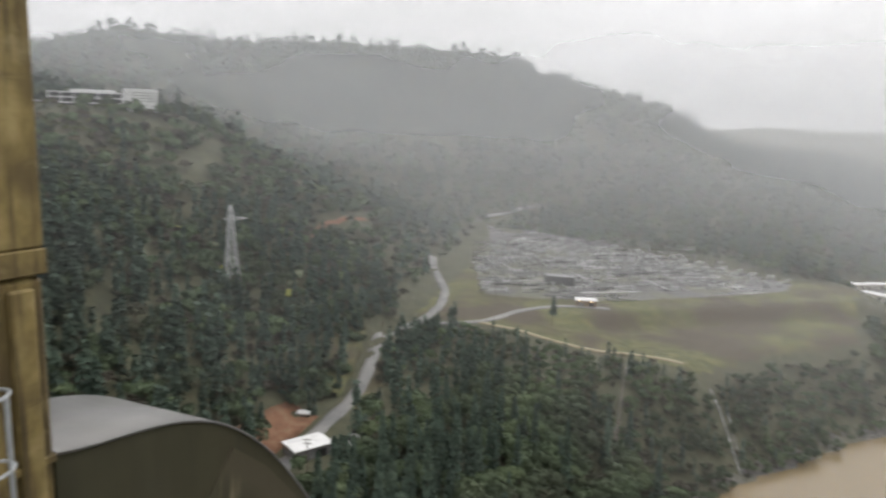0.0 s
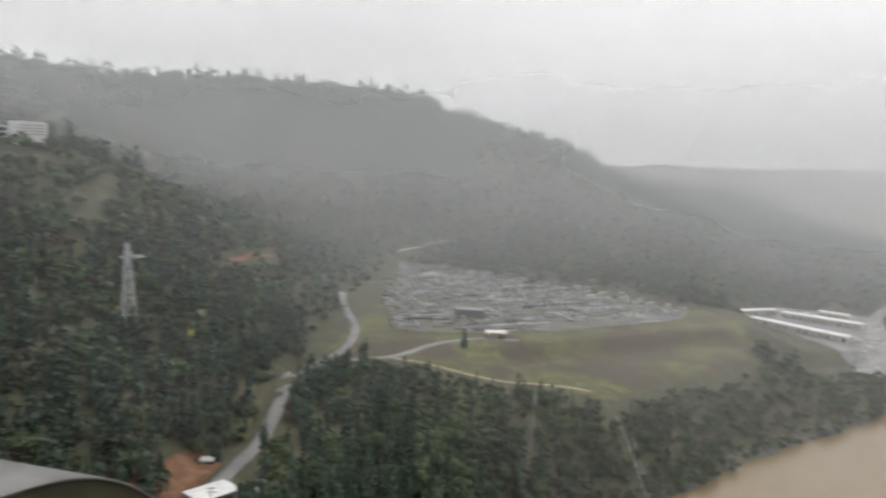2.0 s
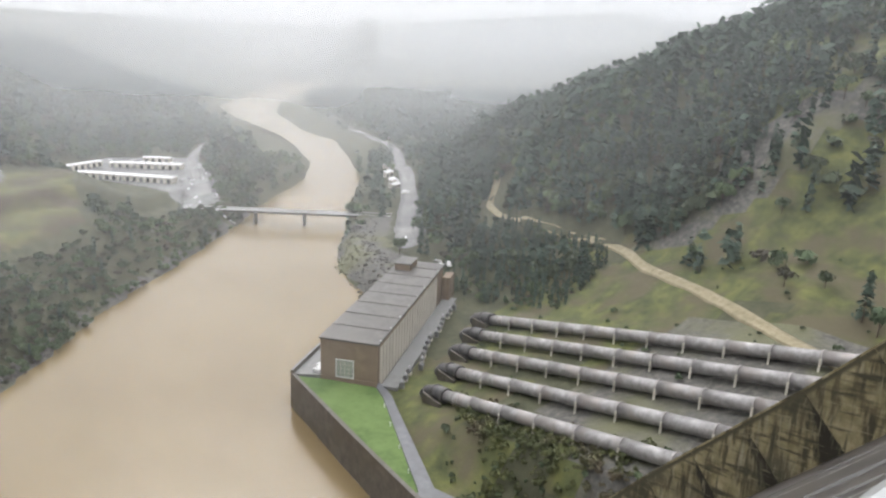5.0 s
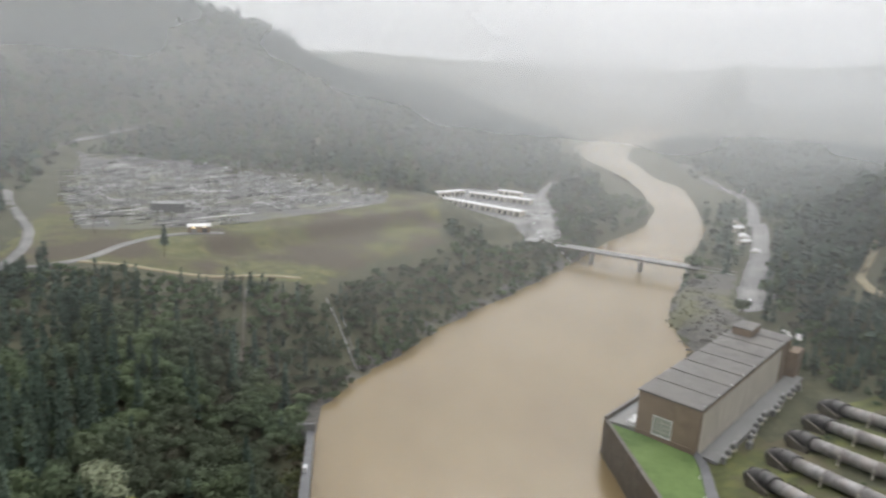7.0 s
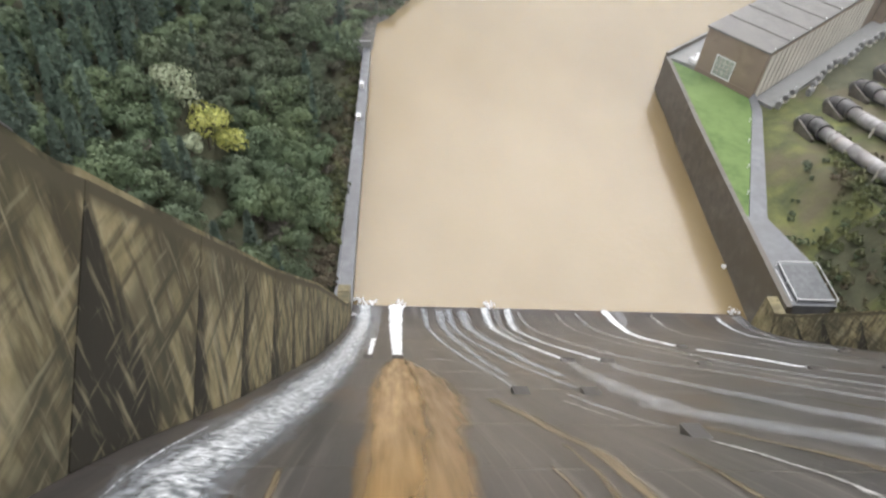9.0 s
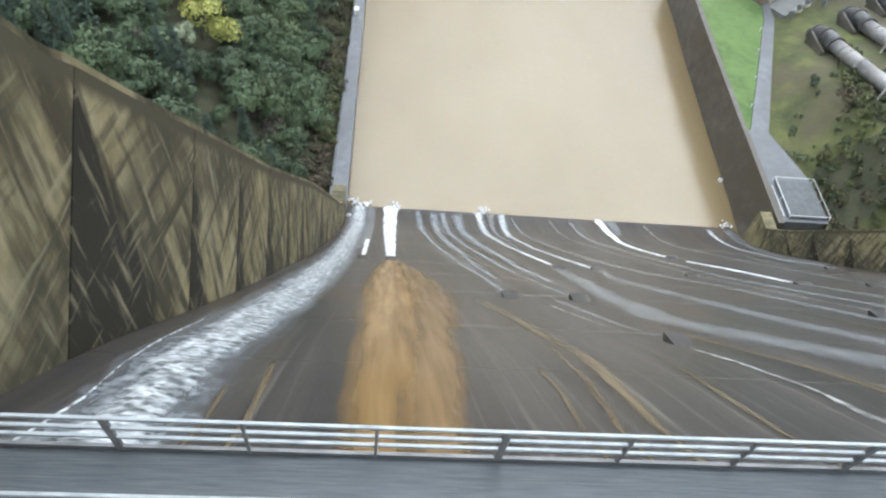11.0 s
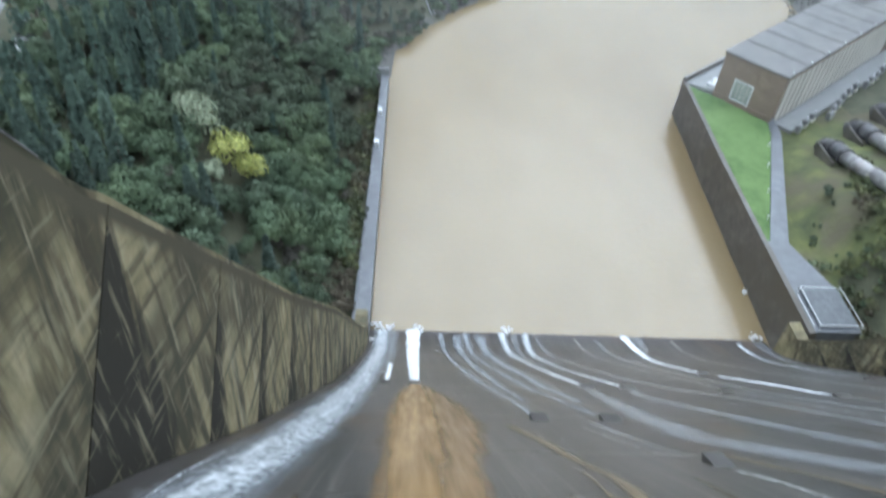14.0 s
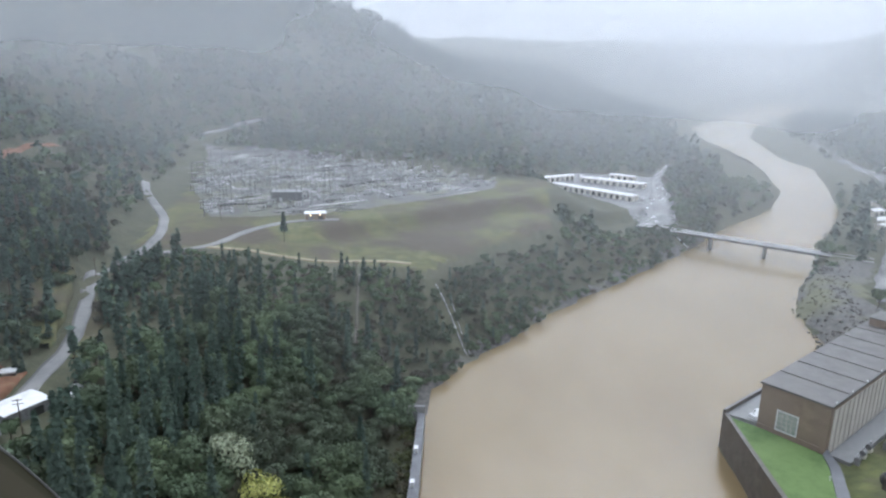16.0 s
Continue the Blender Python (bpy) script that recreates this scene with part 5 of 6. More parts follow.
def water_run_material(name, lo, hi, fine, cut, rough=.4, soft=.55, along=.45, relief=.1):
    """Running water: streaks along the flow, thinning out to the wet concrete at its edges."""
    m = bpy.data.materials.new(name)
    m.use_nodes = True
    n, l = m.node_tree.nodes, m.node_tree.links
    b = n["Principled BSDF"]
    b.inputs["Roughness"].default_value = rough
    pos = n.new("ShaderNodeNewGeometry").outputs["Position"]

    def noise_at(sx, sy, detail):
        mp = n.new("ShaderNodeMapping")
        mp.inputs["Scale"].default_value = (sx, sy, sy)
        l.new(pos, mp.inputs["Vector"])
        t = n.new("ShaderNodeTexNoise")
        t.inputs["Scale"].default_value, t.inputs["Detail"].default_value = 1.0, detail
        l.new(mp.outputs["Vector"], t.inputs["Vector"])
        return t.outputs["Fac"]

    grain = noise_at(fine, fine * along, 7.0)
    long = noise_at(fine * 1.6, .12, 5.0)
    ramp = n.new("ShaderNodeValToRGB")
    ramp.color_ramp.elements[0].position, ramp.color_ramp.elements[1].position = .38, .64
    ramp.color_ramp.elements[0].color, ramp.color_ramp.elements[1].color = (*lo, 1), (*hi, 1)
    l.new(grain, ramp.inputs["Fac"])
    l.new(ramp.outputs["Color"], b.inputs["Base Color"])
    at = n.new("ShaderNodeAttribute")
    at.attribute_name = "cover"
    add = n.new("ShaderNodeMath")
    add.operation = "ADD"
    l.new(at.outputs["Fac"], add.inputs[0])
    l.new(long, add.inputs[1])
    add2 = n.new("ShaderNodeMath")
    add2.operation = "MULTIPLY_ADD"
    add2.inputs[1].default_value = .7
    l.new(grain, add2.inputs[0])
    l.new(add.outputs[0], add2.inputs[2])
    r = n.new("ShaderNodeMapRange")
    r.inputs["From Min"].default_value, r.inputs["From Max"].default_value = cut, cut + soft
    l.new(add2.outputs[0], r.inputs["Value"])
    l.new(r.outputs["Result"], b.inputs["Alpha"])
    bp = n.new("ShaderNodeBump")
    bp.inputs["Strength"].default_value, bp.inputs["Distance"].default_value = .6, relief
    l.new(grain, bp.inputs["Height"])
    l.new(bp.outputs["Normal"], b.inputs["Normal"])
    return m


M_FOAM = water_run_material("white_water", (.13, .145, .15), (.78, .80, .82), 1.5, .98, .3, 1.0, 1.9, .12)
M_JET = water_run_material("bright_jet_water", (.5, .51, .52), (.85, .86, .87), 1.5, .7, .4, .6, .8, .1)
M_RIPPLE = water_run_material("rippled_thin_water", (.06, .062, .066), (.5, .51, .52), 2.0, 1.0, .25, 1.5, 2.6, .14)
M_SHEET = water_run_material("thin_running_water", (.14, .135, .125), (.46, .45, .43), 2.2, 1.08, .3, .9)
M_SILT = water_run_material("silt_laden_water", (.23, .135, .045), (.30, .185, .07), 1.1, .88, .3, 1.25, .03, .01)
M_SILTTHIN = water_run_material("thin_silt_film", (.18, .108, .042), (.23, .142, .06), 1.3, .92, .3, 1.4, .03, .01)
M_FILM = water_run_material("thin_water_film", (.15, .16, .175), (.42, .45, .48), 2.0, 1.0, .3, 1.3, .9, .03)
M_TANW = water_run_material("tan_water_streak", (.12, .09, .052), (.18, .137, .082), 1.4, 1.0, .35, 1.3, .04, .01)
M_SPRAY = shade("splash_water", [(.6, .6, .6), (.9, .9, .9)], 1.5, .5)


def stream(name, left, right, material, label, lift=.10, rag=.25, seed=1, holes=0.0):
    """A sheet of water on the face between two edges given as (x, y) down the slope."""
    y0, y1 = max(left[0][1], right[0][1]), min(left[-1][1], right[-1][1])
    n = max(8, int((y1 - y0) / .5))
    cols = 11
    verts, faces, cover = [], [], []
    for k in range(n + 1):
        y = y0 + (y1 - y0) * k / n
        w1 = rag * (math.sin(y * .8 + seed) + .6 * math.sin(y * 2.3 + seed * 2)) * .5
        w2 = rag * (math.sin(y * .7 + seed * 3) + .6 * math.sin(y * 1.9 + seed)) * .5
        a = np.interp(y, [p[1] for p in left], [p[0] for p in left]) + w1
        b = np.interp(y, [p[1] for p in right], [p[0] for p in right]) + w2
        mid, half = (a + b) / 2, (b - a) / 2 * 1.25
        s = math.atan2(face_z(y - .3) - face_z(y + .3), .6)
        ends = min(1, (y - y0) / 2.5 + .05, (y1 - y) / .6 + .3)
        for c in range(cols):
            u = 2 * c / (cols - 1) - 1
            h = lift * (1 - u * u) * (1 + .3 * math.sin(y * 5 + c * 2.1)) + .04
            verts.append((mid + half * u, y + math.sin(s) * h, face_z(y) + math.cos(s) * h))
            cover.append((1 - abs(u) ** 2.2) * ends)
    for k in range(n):
        for c in range(cols - 1):
            faces.append((k * cols + c, k * cols + c + 1, k * cols + cols + c + 1, k * cols + cols + c))
    me = mesh_of(name, verts, faces, material, True)
    me.attributes.new("cover", "FLOAT", "POINT").data.foreach_set("value", cover)
    return tagged(new(name, me), label, "water", "streams on the spillway")


def band(path, w0, w1):
    ys = [p[1] for p in path]
    f = lambda y: (w0 + (w1 - w0) * (y - ys[0]) / (ys[-1] - ys[0])) / 2
    return [(x - f(y), y) for x, y in path], [(x + f(y), y) for x, y in path]


WALLRUN_L = [(-7.9, 1), (-7.8, 9.3), (-8.1, 12), (-8.3, 16), (-8.5, 22.4), (-8.6, 37), (-8.9, 70), (-9.2, 100), (-9.4, 130.4)]
WALLRUN_R = [(-6.0, 1), (-5.9, 9.3), (-5.8, 12), (-5.6, 16), (-5.3, 21.7), (-4.9, 36), (-5.2, 70), (-5.5, 100), (-5.6, 130.4)]
stream("water_run", WALLRUN_L, WALLRUN_R, M_FOAM, "white water sheet running beside the training wall", .16, .3, 1, .06)
stream("water_run", *band([(-8.7, 4), (-8.6, 9.1), (-8.9, 11.3), (-9.1, 14), (-9.2, 20)], .10, .10), M_FOAM, "thin white edge of the water sheet", .04, .04, 5)
stream("water_run", *band([(1.1, 62.6), (1.1, 90), (1.1, 111), (1.2, 130.6)], 1.2, 3.4), M_JET, "white jet of water below an outlet", .35, .2, 2)
stream("water_run", *band([(-3.2, 62.4), (-3.3, 72), (-3.6, 90)], .5, 1.0), M_JET, "short white trickle below an outlet", .08, .15, 3, .1)
stream("water_run", *band([(-3.8, 74), (-4.0, 100), (-4.2, 129)], 2.2, 2.6), M_RIPPLE, "thin rippled water below an outlet", .05, .15, 13)
stream("silt_run", [(-.8, 1), (-.8, 7.8), (-1.0, 12.4), (-1.4, 23.6), (-1.5, 34.7), (-1.1, 47), (.2, 61.5)], [(1.1, 1), (1.1, 7.8), (1.3, 10.9), (1.9, 16.4), (2.7, 30.7), (3.0, 45), (2.1, 61.5)], M_SILT, "orange silt-laden water fan down to an outlet", .05, .1, 4)
stream("silt_run", [(.8, 2), (.9, 10.9), (1.5, 16.4), (2.2, 30.7), (2.0, 60)], [(2.7, 2), (2.7, 7.8), (3.1, 11.9), (4.1, 19), (5.9, 28.4), (5.7, 40.7), (2.6, 60)], M_SILTTHIN, "thin orange silt film spreading beside the fan", .03, .2, 6)
stream("water_run", [(-9.0, 1), (-8.9, 9), (-9.2, 14), (-9.4, 22.2), (-9.4, 51.3), (-9.8, 125)], [(-5.2, 1), (-5.0, 12), (-4.6, 24.1), (-4.2, 41.1), (-4.5, 72.9), (-4.8, 125)], M_FILM, "thin bluish film of water beside the white run", .03, .3, 7)
stream("water_run", [(24, 1), (22.8, 17.6), (19.8, 22.5), (18.6, 27), (20.4, 38), (24.3, 56), (26.4, 62)], [(29, 1), (27.6, 17.6), (24.8, 22), (22.4, 27), (23.4, 38), (26.6, 56), (27.4, 62)], M_RIPPLE, "rippled band of water below two outlets", .05, .3, 8)
stream("water_run", [(31, 1), (30.2, 23), (30, 30), (29.6, 38), (29.4, 53), (32.6, 62)], [(35, 1), (33.4, 23), (32.8, 30), (32.2, 38), (31.4, 53), (34.2, 62)], M_RIPPLE, "rippled band of water below two outlets", .05, .3, 9)
for k, (path, w0, w1, mat) in enumerate((
        ([(27.0, 63.2), (26.8, 78.2), (26.3, 92.7), (26.1, 112.8), (26.5, 130.4)], .5, 2.6, M_FOAM),
        ([(27.0, 63.2), (26.8, 74), (26.6, 84)], .7, .7, M_JET),
        ([(33.2, 63.6), (32.4, 74), (31.8, 84), (31.6, 109), (33.3, 130.4)], .5, 2.4, M_FOAM),
        ([(33.2, 63.6), (32.6, 72), (32.0, 80)], .7, .6, M_JET),
        ([(28.6, 84), (28.9, 113), (29.8, 130.4)], .8, 2.0, M_RIPPLE),
        ([(60.2, 87.6), (59.7, 101.2), (62.5, 119), (61.9, 130.5)], .8, 2.0, M_JET),
        ([(63.4, 118), (65.5, 124), (65.4, 130.4)], 2.0, 3.4, M_RIPPLE),
        ([(63.0, 59.4), (62.9, 70.3), (60.4, 82)], .9, 1.2, M_JET),
        ([(66, 1), (64, 35), (63.0, 58)], 6.0, 2.6, M_RIPPLE),
        ([(96.6, 86.3), (92.0, 95.1), (93.5, 110.8), (94.6, 128)], .8, 1.6, M_FOAM),
        ([(98.5, 88), (98, 100), (100.2, 117), (101, 129)], 2.4, 3.4, M_RIPPLE),
        ([(11.2, 34), (11.7, 45), (11.6, 58.4), (10.1, 91), (9.0, 129)], 0.6, 1.6, M_FILM),
        ([(13.0, 44), (13.8, 70), (13.4, 128)], 0.8, 2.6, M_FILM),
        ([(17.3, 34.6), (17.4, 48), (17.5, 66), (16.4, 101), (16, 129)], 0.6, 1.9, M_FILM),
        ([(19.4, 44), (20.6, 70), (20, 128)], 1.1, 3.2, M_FILM),
        ([(15.5, 18.9), (14.3, 22), (13.6, 30)], .18, .45, M_SHEET),
        ([(16.6, 19.2), (15.6, 23), (15.2, 33)], .3, .8, M_RIPPLE),
        ([(44, 1), (43.0, 33), (43.7, 52), (38.5, 72), (36, 128)], 2.6, 1.0, M_RIPPLE),
        ([(49, 1), (48, 40), (50, 75), (47, 128)], 1.4, .8, M_SHEET),
        ([(54, 1), (53.4, 40), (54.5, 90), (53, 128)], 3.0, 1.2, M_RIPPLE),
        ([(80, 1), (79.6, 65), (78.1, 89), (75.4, 116), (75, 129)], 2.4, 1.0, M_SHEET),
        ([(87, 1), (86, 60), (85, 110)], 2.0, .8, M_RIPPLE),
        ([(39, 1), (38.4, 22), (37, 34)], 1.6, .5, M_TANW),
        ([(8.6, 1), (8.6, 8), (8.8, 10.5), (9.2, 14.7), (8.8, 22.3), (7.9, 30.5)], .42, 1.0, M_TANW),
        ([(7.3, 1), (7.3, 8), (7.9, 11.9), (8.2, 16.6)], .28, .3, M_TANW),
        ([(6.1, 1), (6.1, 8), (6.5, 10.5), (6.4, 13.2)], .2, .25, M_TANW),
        ([(2.3, 1), (2.35, 8.1), (2.45, 10.4), (2.6, 14.6)], .3, .45, M_TANW),
        ([(.45, 1), (.5, 9), (.9, 20), (1.2, 40)], .10, .4, M_TANW),
        ([(-3.6, 1), (-3.6, 8.1), (-3.7, 9.6), (-3.9, 12.7)], .22, .25, M_TANW),
        ([(-4.7, 1), (-4.7, 8.1), (-4.9, 10.4)], .18, .2, M_TANW),
        ([(12.5, 1), (12.6, 10), (13, 16)], .25, .3, M_TANW),
        ([(17, 1), (17, 12), (16, 18)], .5, .4, M_SHEET),
        ([(20.5, 1), (20, 14), (18, 22)], .9, .6, M_TANW))):
    stream("water_run", *band(path, w0, w1), mat, "narrow run of water down the spillway", .16 if mat in (M_FOAM, M_JET) else .02, min(.12, w0 * .3), 60 + k, .08)
# glints along the wet pour joints, painted as short white dashes
rnd = random.Random(71)
for y in (13.25, 21.2, 35.3):
    for k in range(9):
        x, w = rnd.uniform(-5, 22) * (1 if y < 20 else 1.3), rnd.uniform(.1, .45)
        stream("water_dash", [(x, y), (x, y + .2)], [(x + w, y), (x + w, y + .2)], M_RIPPLE, "short white dash painted as a glint at a joint", .03, .02, k)
for x, y, w in ((1.1, 62.2, 1.7), (-3.2, 61.9, 1.4), (27.0, 62.5, 2.2), (33.4, 63.0, 2.2), (11.2, 33.4, 1.4), (17.5, 33.8, 1.6), (16.3, 19.0, 1.1), (60.2, 86.7, 2.0), (63, 58.9, 2.4), (48, 62, 2.0), (78, 62, 2.2), (92.6, 84, 2.0), (97.5, 87.6, 2.0), (45, 33, 1.6), (30, 18.2, 1.2)):
    s = math.degrees(math.atan2(face_z(y - .5) - face_z(y + .5), 1))
    ob = thing("outlet_hood", (x, y, face_z(y)), "dark concrete hood over a river outlet", "outlet", "outlet hoods")
    ob.matrix_basis = pose(x, y, face_z(y), -s, 0, 0)
    bm = bmesh.new()
    v = [bm.verts.new(p) for p in ((-w / 2, -1.4, -.1), (w / 2, -1.4, -.1), (w / 2, .6, .55), (-w / 2, .6, .55), (-w / 2, .6, -.1), (w / 2, .6, -.1))]
    for f in ((0, 1, 2, 3), (3, 2, 5, 4), (0, 3, 4), (1, 5, 2), (0, 4, 5, 1)):
        bm.faces.new([v[k] for k in f])
    part("eyebrow", bm, M_SPILL, ob)
    # solid near-black block stands in for the shade inside the outlet
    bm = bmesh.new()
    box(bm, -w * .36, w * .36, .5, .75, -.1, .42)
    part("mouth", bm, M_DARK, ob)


def splash(x, y, z, r, h, seed):
    """Leaping white water where a run strikes the pool."""
    rnd = random.Random(seed)
    bm = bmesh.new()
    for k in range(26):
        a, u = rnd.uniform(0, 6.28), rnd.random()
        m = Matrix.Translation((x + math.cos(a) * r * u, y + math.sin(a) * r * u * .8, z + rnd.random() * h * (1 - u * .6)))
        bmesh.ops.create_icosphere(bm, subdivisions=1, radius=rnd.uniform(.12, .4), matrix=m @ Matrix.Diagonal((1, 1, rnd.uniform(.8, 2.0), 1)))
    return tagged(part("splash", bm, M_SPRAY), "white splash where water strikes the pool", "splash", "splashes at the spillway foot", "stuff")


for k, (x, y, z, r, h) in enumerate(((-9.3, 131.5, 0, 1.8, 1.6), (-10.4, 123, 3.5, 1.0, 1.6), (2.4, 131.2, 0, 2.0, .5), (101.0, 131.5, 0, 2.2, 1.0), (-6, 131.5, 0, 2, .3), (28, 131.3, 0, 2, .25), (104.5, 150, 0, .7, 1.2))):
    splash(x, y, z, r, h, 90 + k)

# ---- training wall panels: raised blocks between the joints, square to the slope
def panel_material():
    """The wall's concrete with a dark wet wedge fanning out below each joint and crossing runs."""
    m = stained_wall()
    m.name = "stained_wall_panel"
    n, l = m.node_tree.nodes, m.node_tree.links
    b = n["Principled BSDF"]
    col = b.inputs["Base Color"].links[0].from_socket
    uv = n.new("ShaderNodeUVMap").outputs["UV"]
    sep = n.new("ShaderNodeSeparateXYZ")
    l.new(uv, sep.inputs["Vector"])

    def calc(op, a, c):
        x = n.new("ShaderNodeMath")
        x.operation = op
        for k, v in enumerate((a, c)):
            if isinstance(v, (int, float)):
                x.inputs[k].default_value = v
            else:
                l.new(v, x.inputs[k])
        return x.outputs[0]

    def lay(fac, colour, lo, hi):
        nonlocal col
        r = n.new("ShaderNodeMapRange")
        r.inputs["From Min"].default_value, r.inputs["From Max"].default_value = lo, hi
        l.new(fac, r.inputs["Value"])
        x = n.new("ShaderNodeMix")
        x.data_type = "RGBA"
        l.new(r.outputs["Result"], x.inputs["Factor"])
        l.new(col, x.inputs["A"])
        x.inputs["B"].default_value = (*colour, 1)
        col = x.outputs["Result"]

    rnd = n.new("ShaderNodeObjectInfo").outputs["Random"]

    def runs(angle, scale, detail):
        turn = n.new("ShaderNodeMapping")
        turn.inputs["Rotation"].default_value = (0, 0, radians(angle))
        l.new(uv, turn.inputs["Vector"])
        shift = n.new("ShaderNodeVectorMath")
        shift.operation = "ADD"
        l.new(turn.outputs["Vector"], shift.inputs[0])
        l.new(calc("MULTIPLY", rnd, 37.0), shift.inputs[1])
        mp = n.new("ShaderNodeMapping")
        mp.inputs["Scale"].default_value = scale
        l.new(shift.outputs[0], mp.inputs["Vector"])
        t = n.new("ShaderNodeTexNoise")
        t.inputs["Scale"].default_value, t.inputs["Detail"].default_value = 1.0, detail
        l.new(mp.outputs["Vector"], t.inputs["Vector"])
        return t.outputs["Fac"]

    for ang in (40, -44):
        lay(calc("ADD", runs(ang, (11, 1.4, 1), 5.0), calc("MULTIPLY", rnd, .06)), (.055, .05, .032), .56, .70)
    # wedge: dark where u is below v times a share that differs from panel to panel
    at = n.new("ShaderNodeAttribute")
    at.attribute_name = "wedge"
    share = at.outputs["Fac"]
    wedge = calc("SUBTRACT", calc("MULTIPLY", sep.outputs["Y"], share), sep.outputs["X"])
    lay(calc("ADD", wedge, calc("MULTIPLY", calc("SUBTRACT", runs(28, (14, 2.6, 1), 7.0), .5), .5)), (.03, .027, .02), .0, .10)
    lay(runs(40, (24, 2.6, 1), 6.0), (.27, .24, .155), .58, .80)
    lay(runs(-44, (24, 2.8, 1), 6.0), (.27, .24, .155), .59, .81)
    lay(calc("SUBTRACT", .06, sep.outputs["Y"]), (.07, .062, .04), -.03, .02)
    l.new(col, b.inputs["Base Color"])
    return m


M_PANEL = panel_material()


def wall_panels(x, out):
    ys = [12.2, 19.5, 29, 36.8, 45.1, 53.5, 62, 70.5, 79, 87.5, 96, 104.5, 112, 118]
    sh = 7.6
    top = lambda y: float(np.interp(y, [p[0] for p in WALL_TOP], [p[1] for p in WALL_TOP])) - .5
    wall = bpy.data.objects["training_wall_left" if out > 0 else "training_wall_right"]
    for k, (a, b) in enumerate(zip(ys, ys[1:])):
        a, b = a + .05, b - .05
        cols, rows = 6, 4
        verts, uvs, faces = [], [], []
        for off in (0, .10):
            for r in range(rows + 1):
                for c in range(cols + 1):
                    u, v = c / cols, r / rows
                    y = a + (b - a) * u
                    yt, zt, yb = y, top(y), y - sh
                    zb = face_z(yb) + .05
                    verts.append((x + out * off, yt + (yb - yt) * v, zt + (zb - zt) * v))
                    uvs.append((u, v))
        w = cols + 1
        n1 = w * (rows + 1)
        for r in range(rows):
            for c in range(cols):
                q = r * w + c
                faces.append((n1 + q, n1 + q + 1, n1 + q + w + 1, n1 + q + w))
        rim = [c for c in range(w)] + [r * w + cols for r in range(1, rows + 1)] + [rows * w + c for c in range(cols - 1, -1, -1)] + [r * w for r in range(rows - 1, 0, -1)]
        for i, j in zip(rim, rim[1:] + rim[:1]):
            faces.append((i, j, n1 + j, n1 + i))
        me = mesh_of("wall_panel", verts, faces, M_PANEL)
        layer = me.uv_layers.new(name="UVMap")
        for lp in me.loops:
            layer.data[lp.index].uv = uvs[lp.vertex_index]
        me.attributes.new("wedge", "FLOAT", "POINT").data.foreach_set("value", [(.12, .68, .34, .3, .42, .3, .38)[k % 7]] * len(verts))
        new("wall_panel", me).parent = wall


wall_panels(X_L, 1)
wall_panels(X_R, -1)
# ---- trees
M_CON = shade("conifer_needles", [(.034, .055, .042), (.052, .082, .058), (.076, .11, .074)], .06, .9, at="World", by_island=.09, big=(.02, (.04, .058, .042)))
M_OAK = shade("evergreen_oak_leaves", [(.047, .072, .041), (.078, .112, .057), (.125, .16, .076)], .045, .85, at="World", by_island=.09, big=(.03, (.056, .07, .042)))
M_BRUSH = shade("winter_brush", [(.05, .046, .036), (.075, .068, .052), (.108, .096, .075)], .07, .95, at="World", by_island=.2, big=(.03, (.055, .06, .035)))
M_SCRUB = shade("olive_scrub", [(.04, .05, .024), (.075, .085, .035), (.13, .135, .05)], .12, .9, at="World", by_island=.25, big=(.05, (.085, .07, .045), .48, .6))
M_PALEL = shade("pale_green_leaves", [(.16, .19, .12), (.25, .28, .18), (.34, .37, .25)], .5, .85, by_island=.3)
M_YELL = shade("yellow_green_leaves", [(.17, .2, .06), (.33, .34, .09), (.47, .45, .14)], .5, .85, by_island=.3)


def blades(points, normals, size, rnd, narrow=1.0):
    """Bent leaf sprays: two triangles each, at the points, roughly facing the normals."""
    V, F = [], []
    for p, nrm in zip(points, normals):
        t = np.cross(nrm, rnd.normal(size=3))
        t /= np.linalg.norm(t) + 1e-9
        b = np.cross(nrm, t)
        s = size * rnd.uniform(.6, 1.35)
        k = len(V)
        V += [p - t * s, p + b * s * .55 * narrow + nrm * s * .25, p + t * s, p - b * s * .55 * narrow - nrm * s * .1]
        F += [(k, k + 1, k + 2), (k, k + 2, k + 3)]
    return np.array(V), np.array(F)


def taper(h, r, sides=5, lean=(0, 0)):
    V = [(r * math.cos(6.283 * j / sides), r * math.sin(6.283 * j / sides), -1) for j in range(sides)]
    V += [(lean[0] + .3 * r * math.cos(6.283 * j / sides), lean[1] + .3 * r * math.sin(6.283 * j / sides), h) for j in range(sides)]
    F = []
    for j in range(sides):
        i = (j + 1) % sides
        F += [(j, i, sides + i), (j, sides + i, sides + j)]
    return np.array(V), np.array(F)


def join(parts):
    V, F, n = [], [], 0
    for v, f in parts:
        V.append(v), F.append(f + n)
        n += len(v)
    return np.concatenate(V), np.concatenate(F)


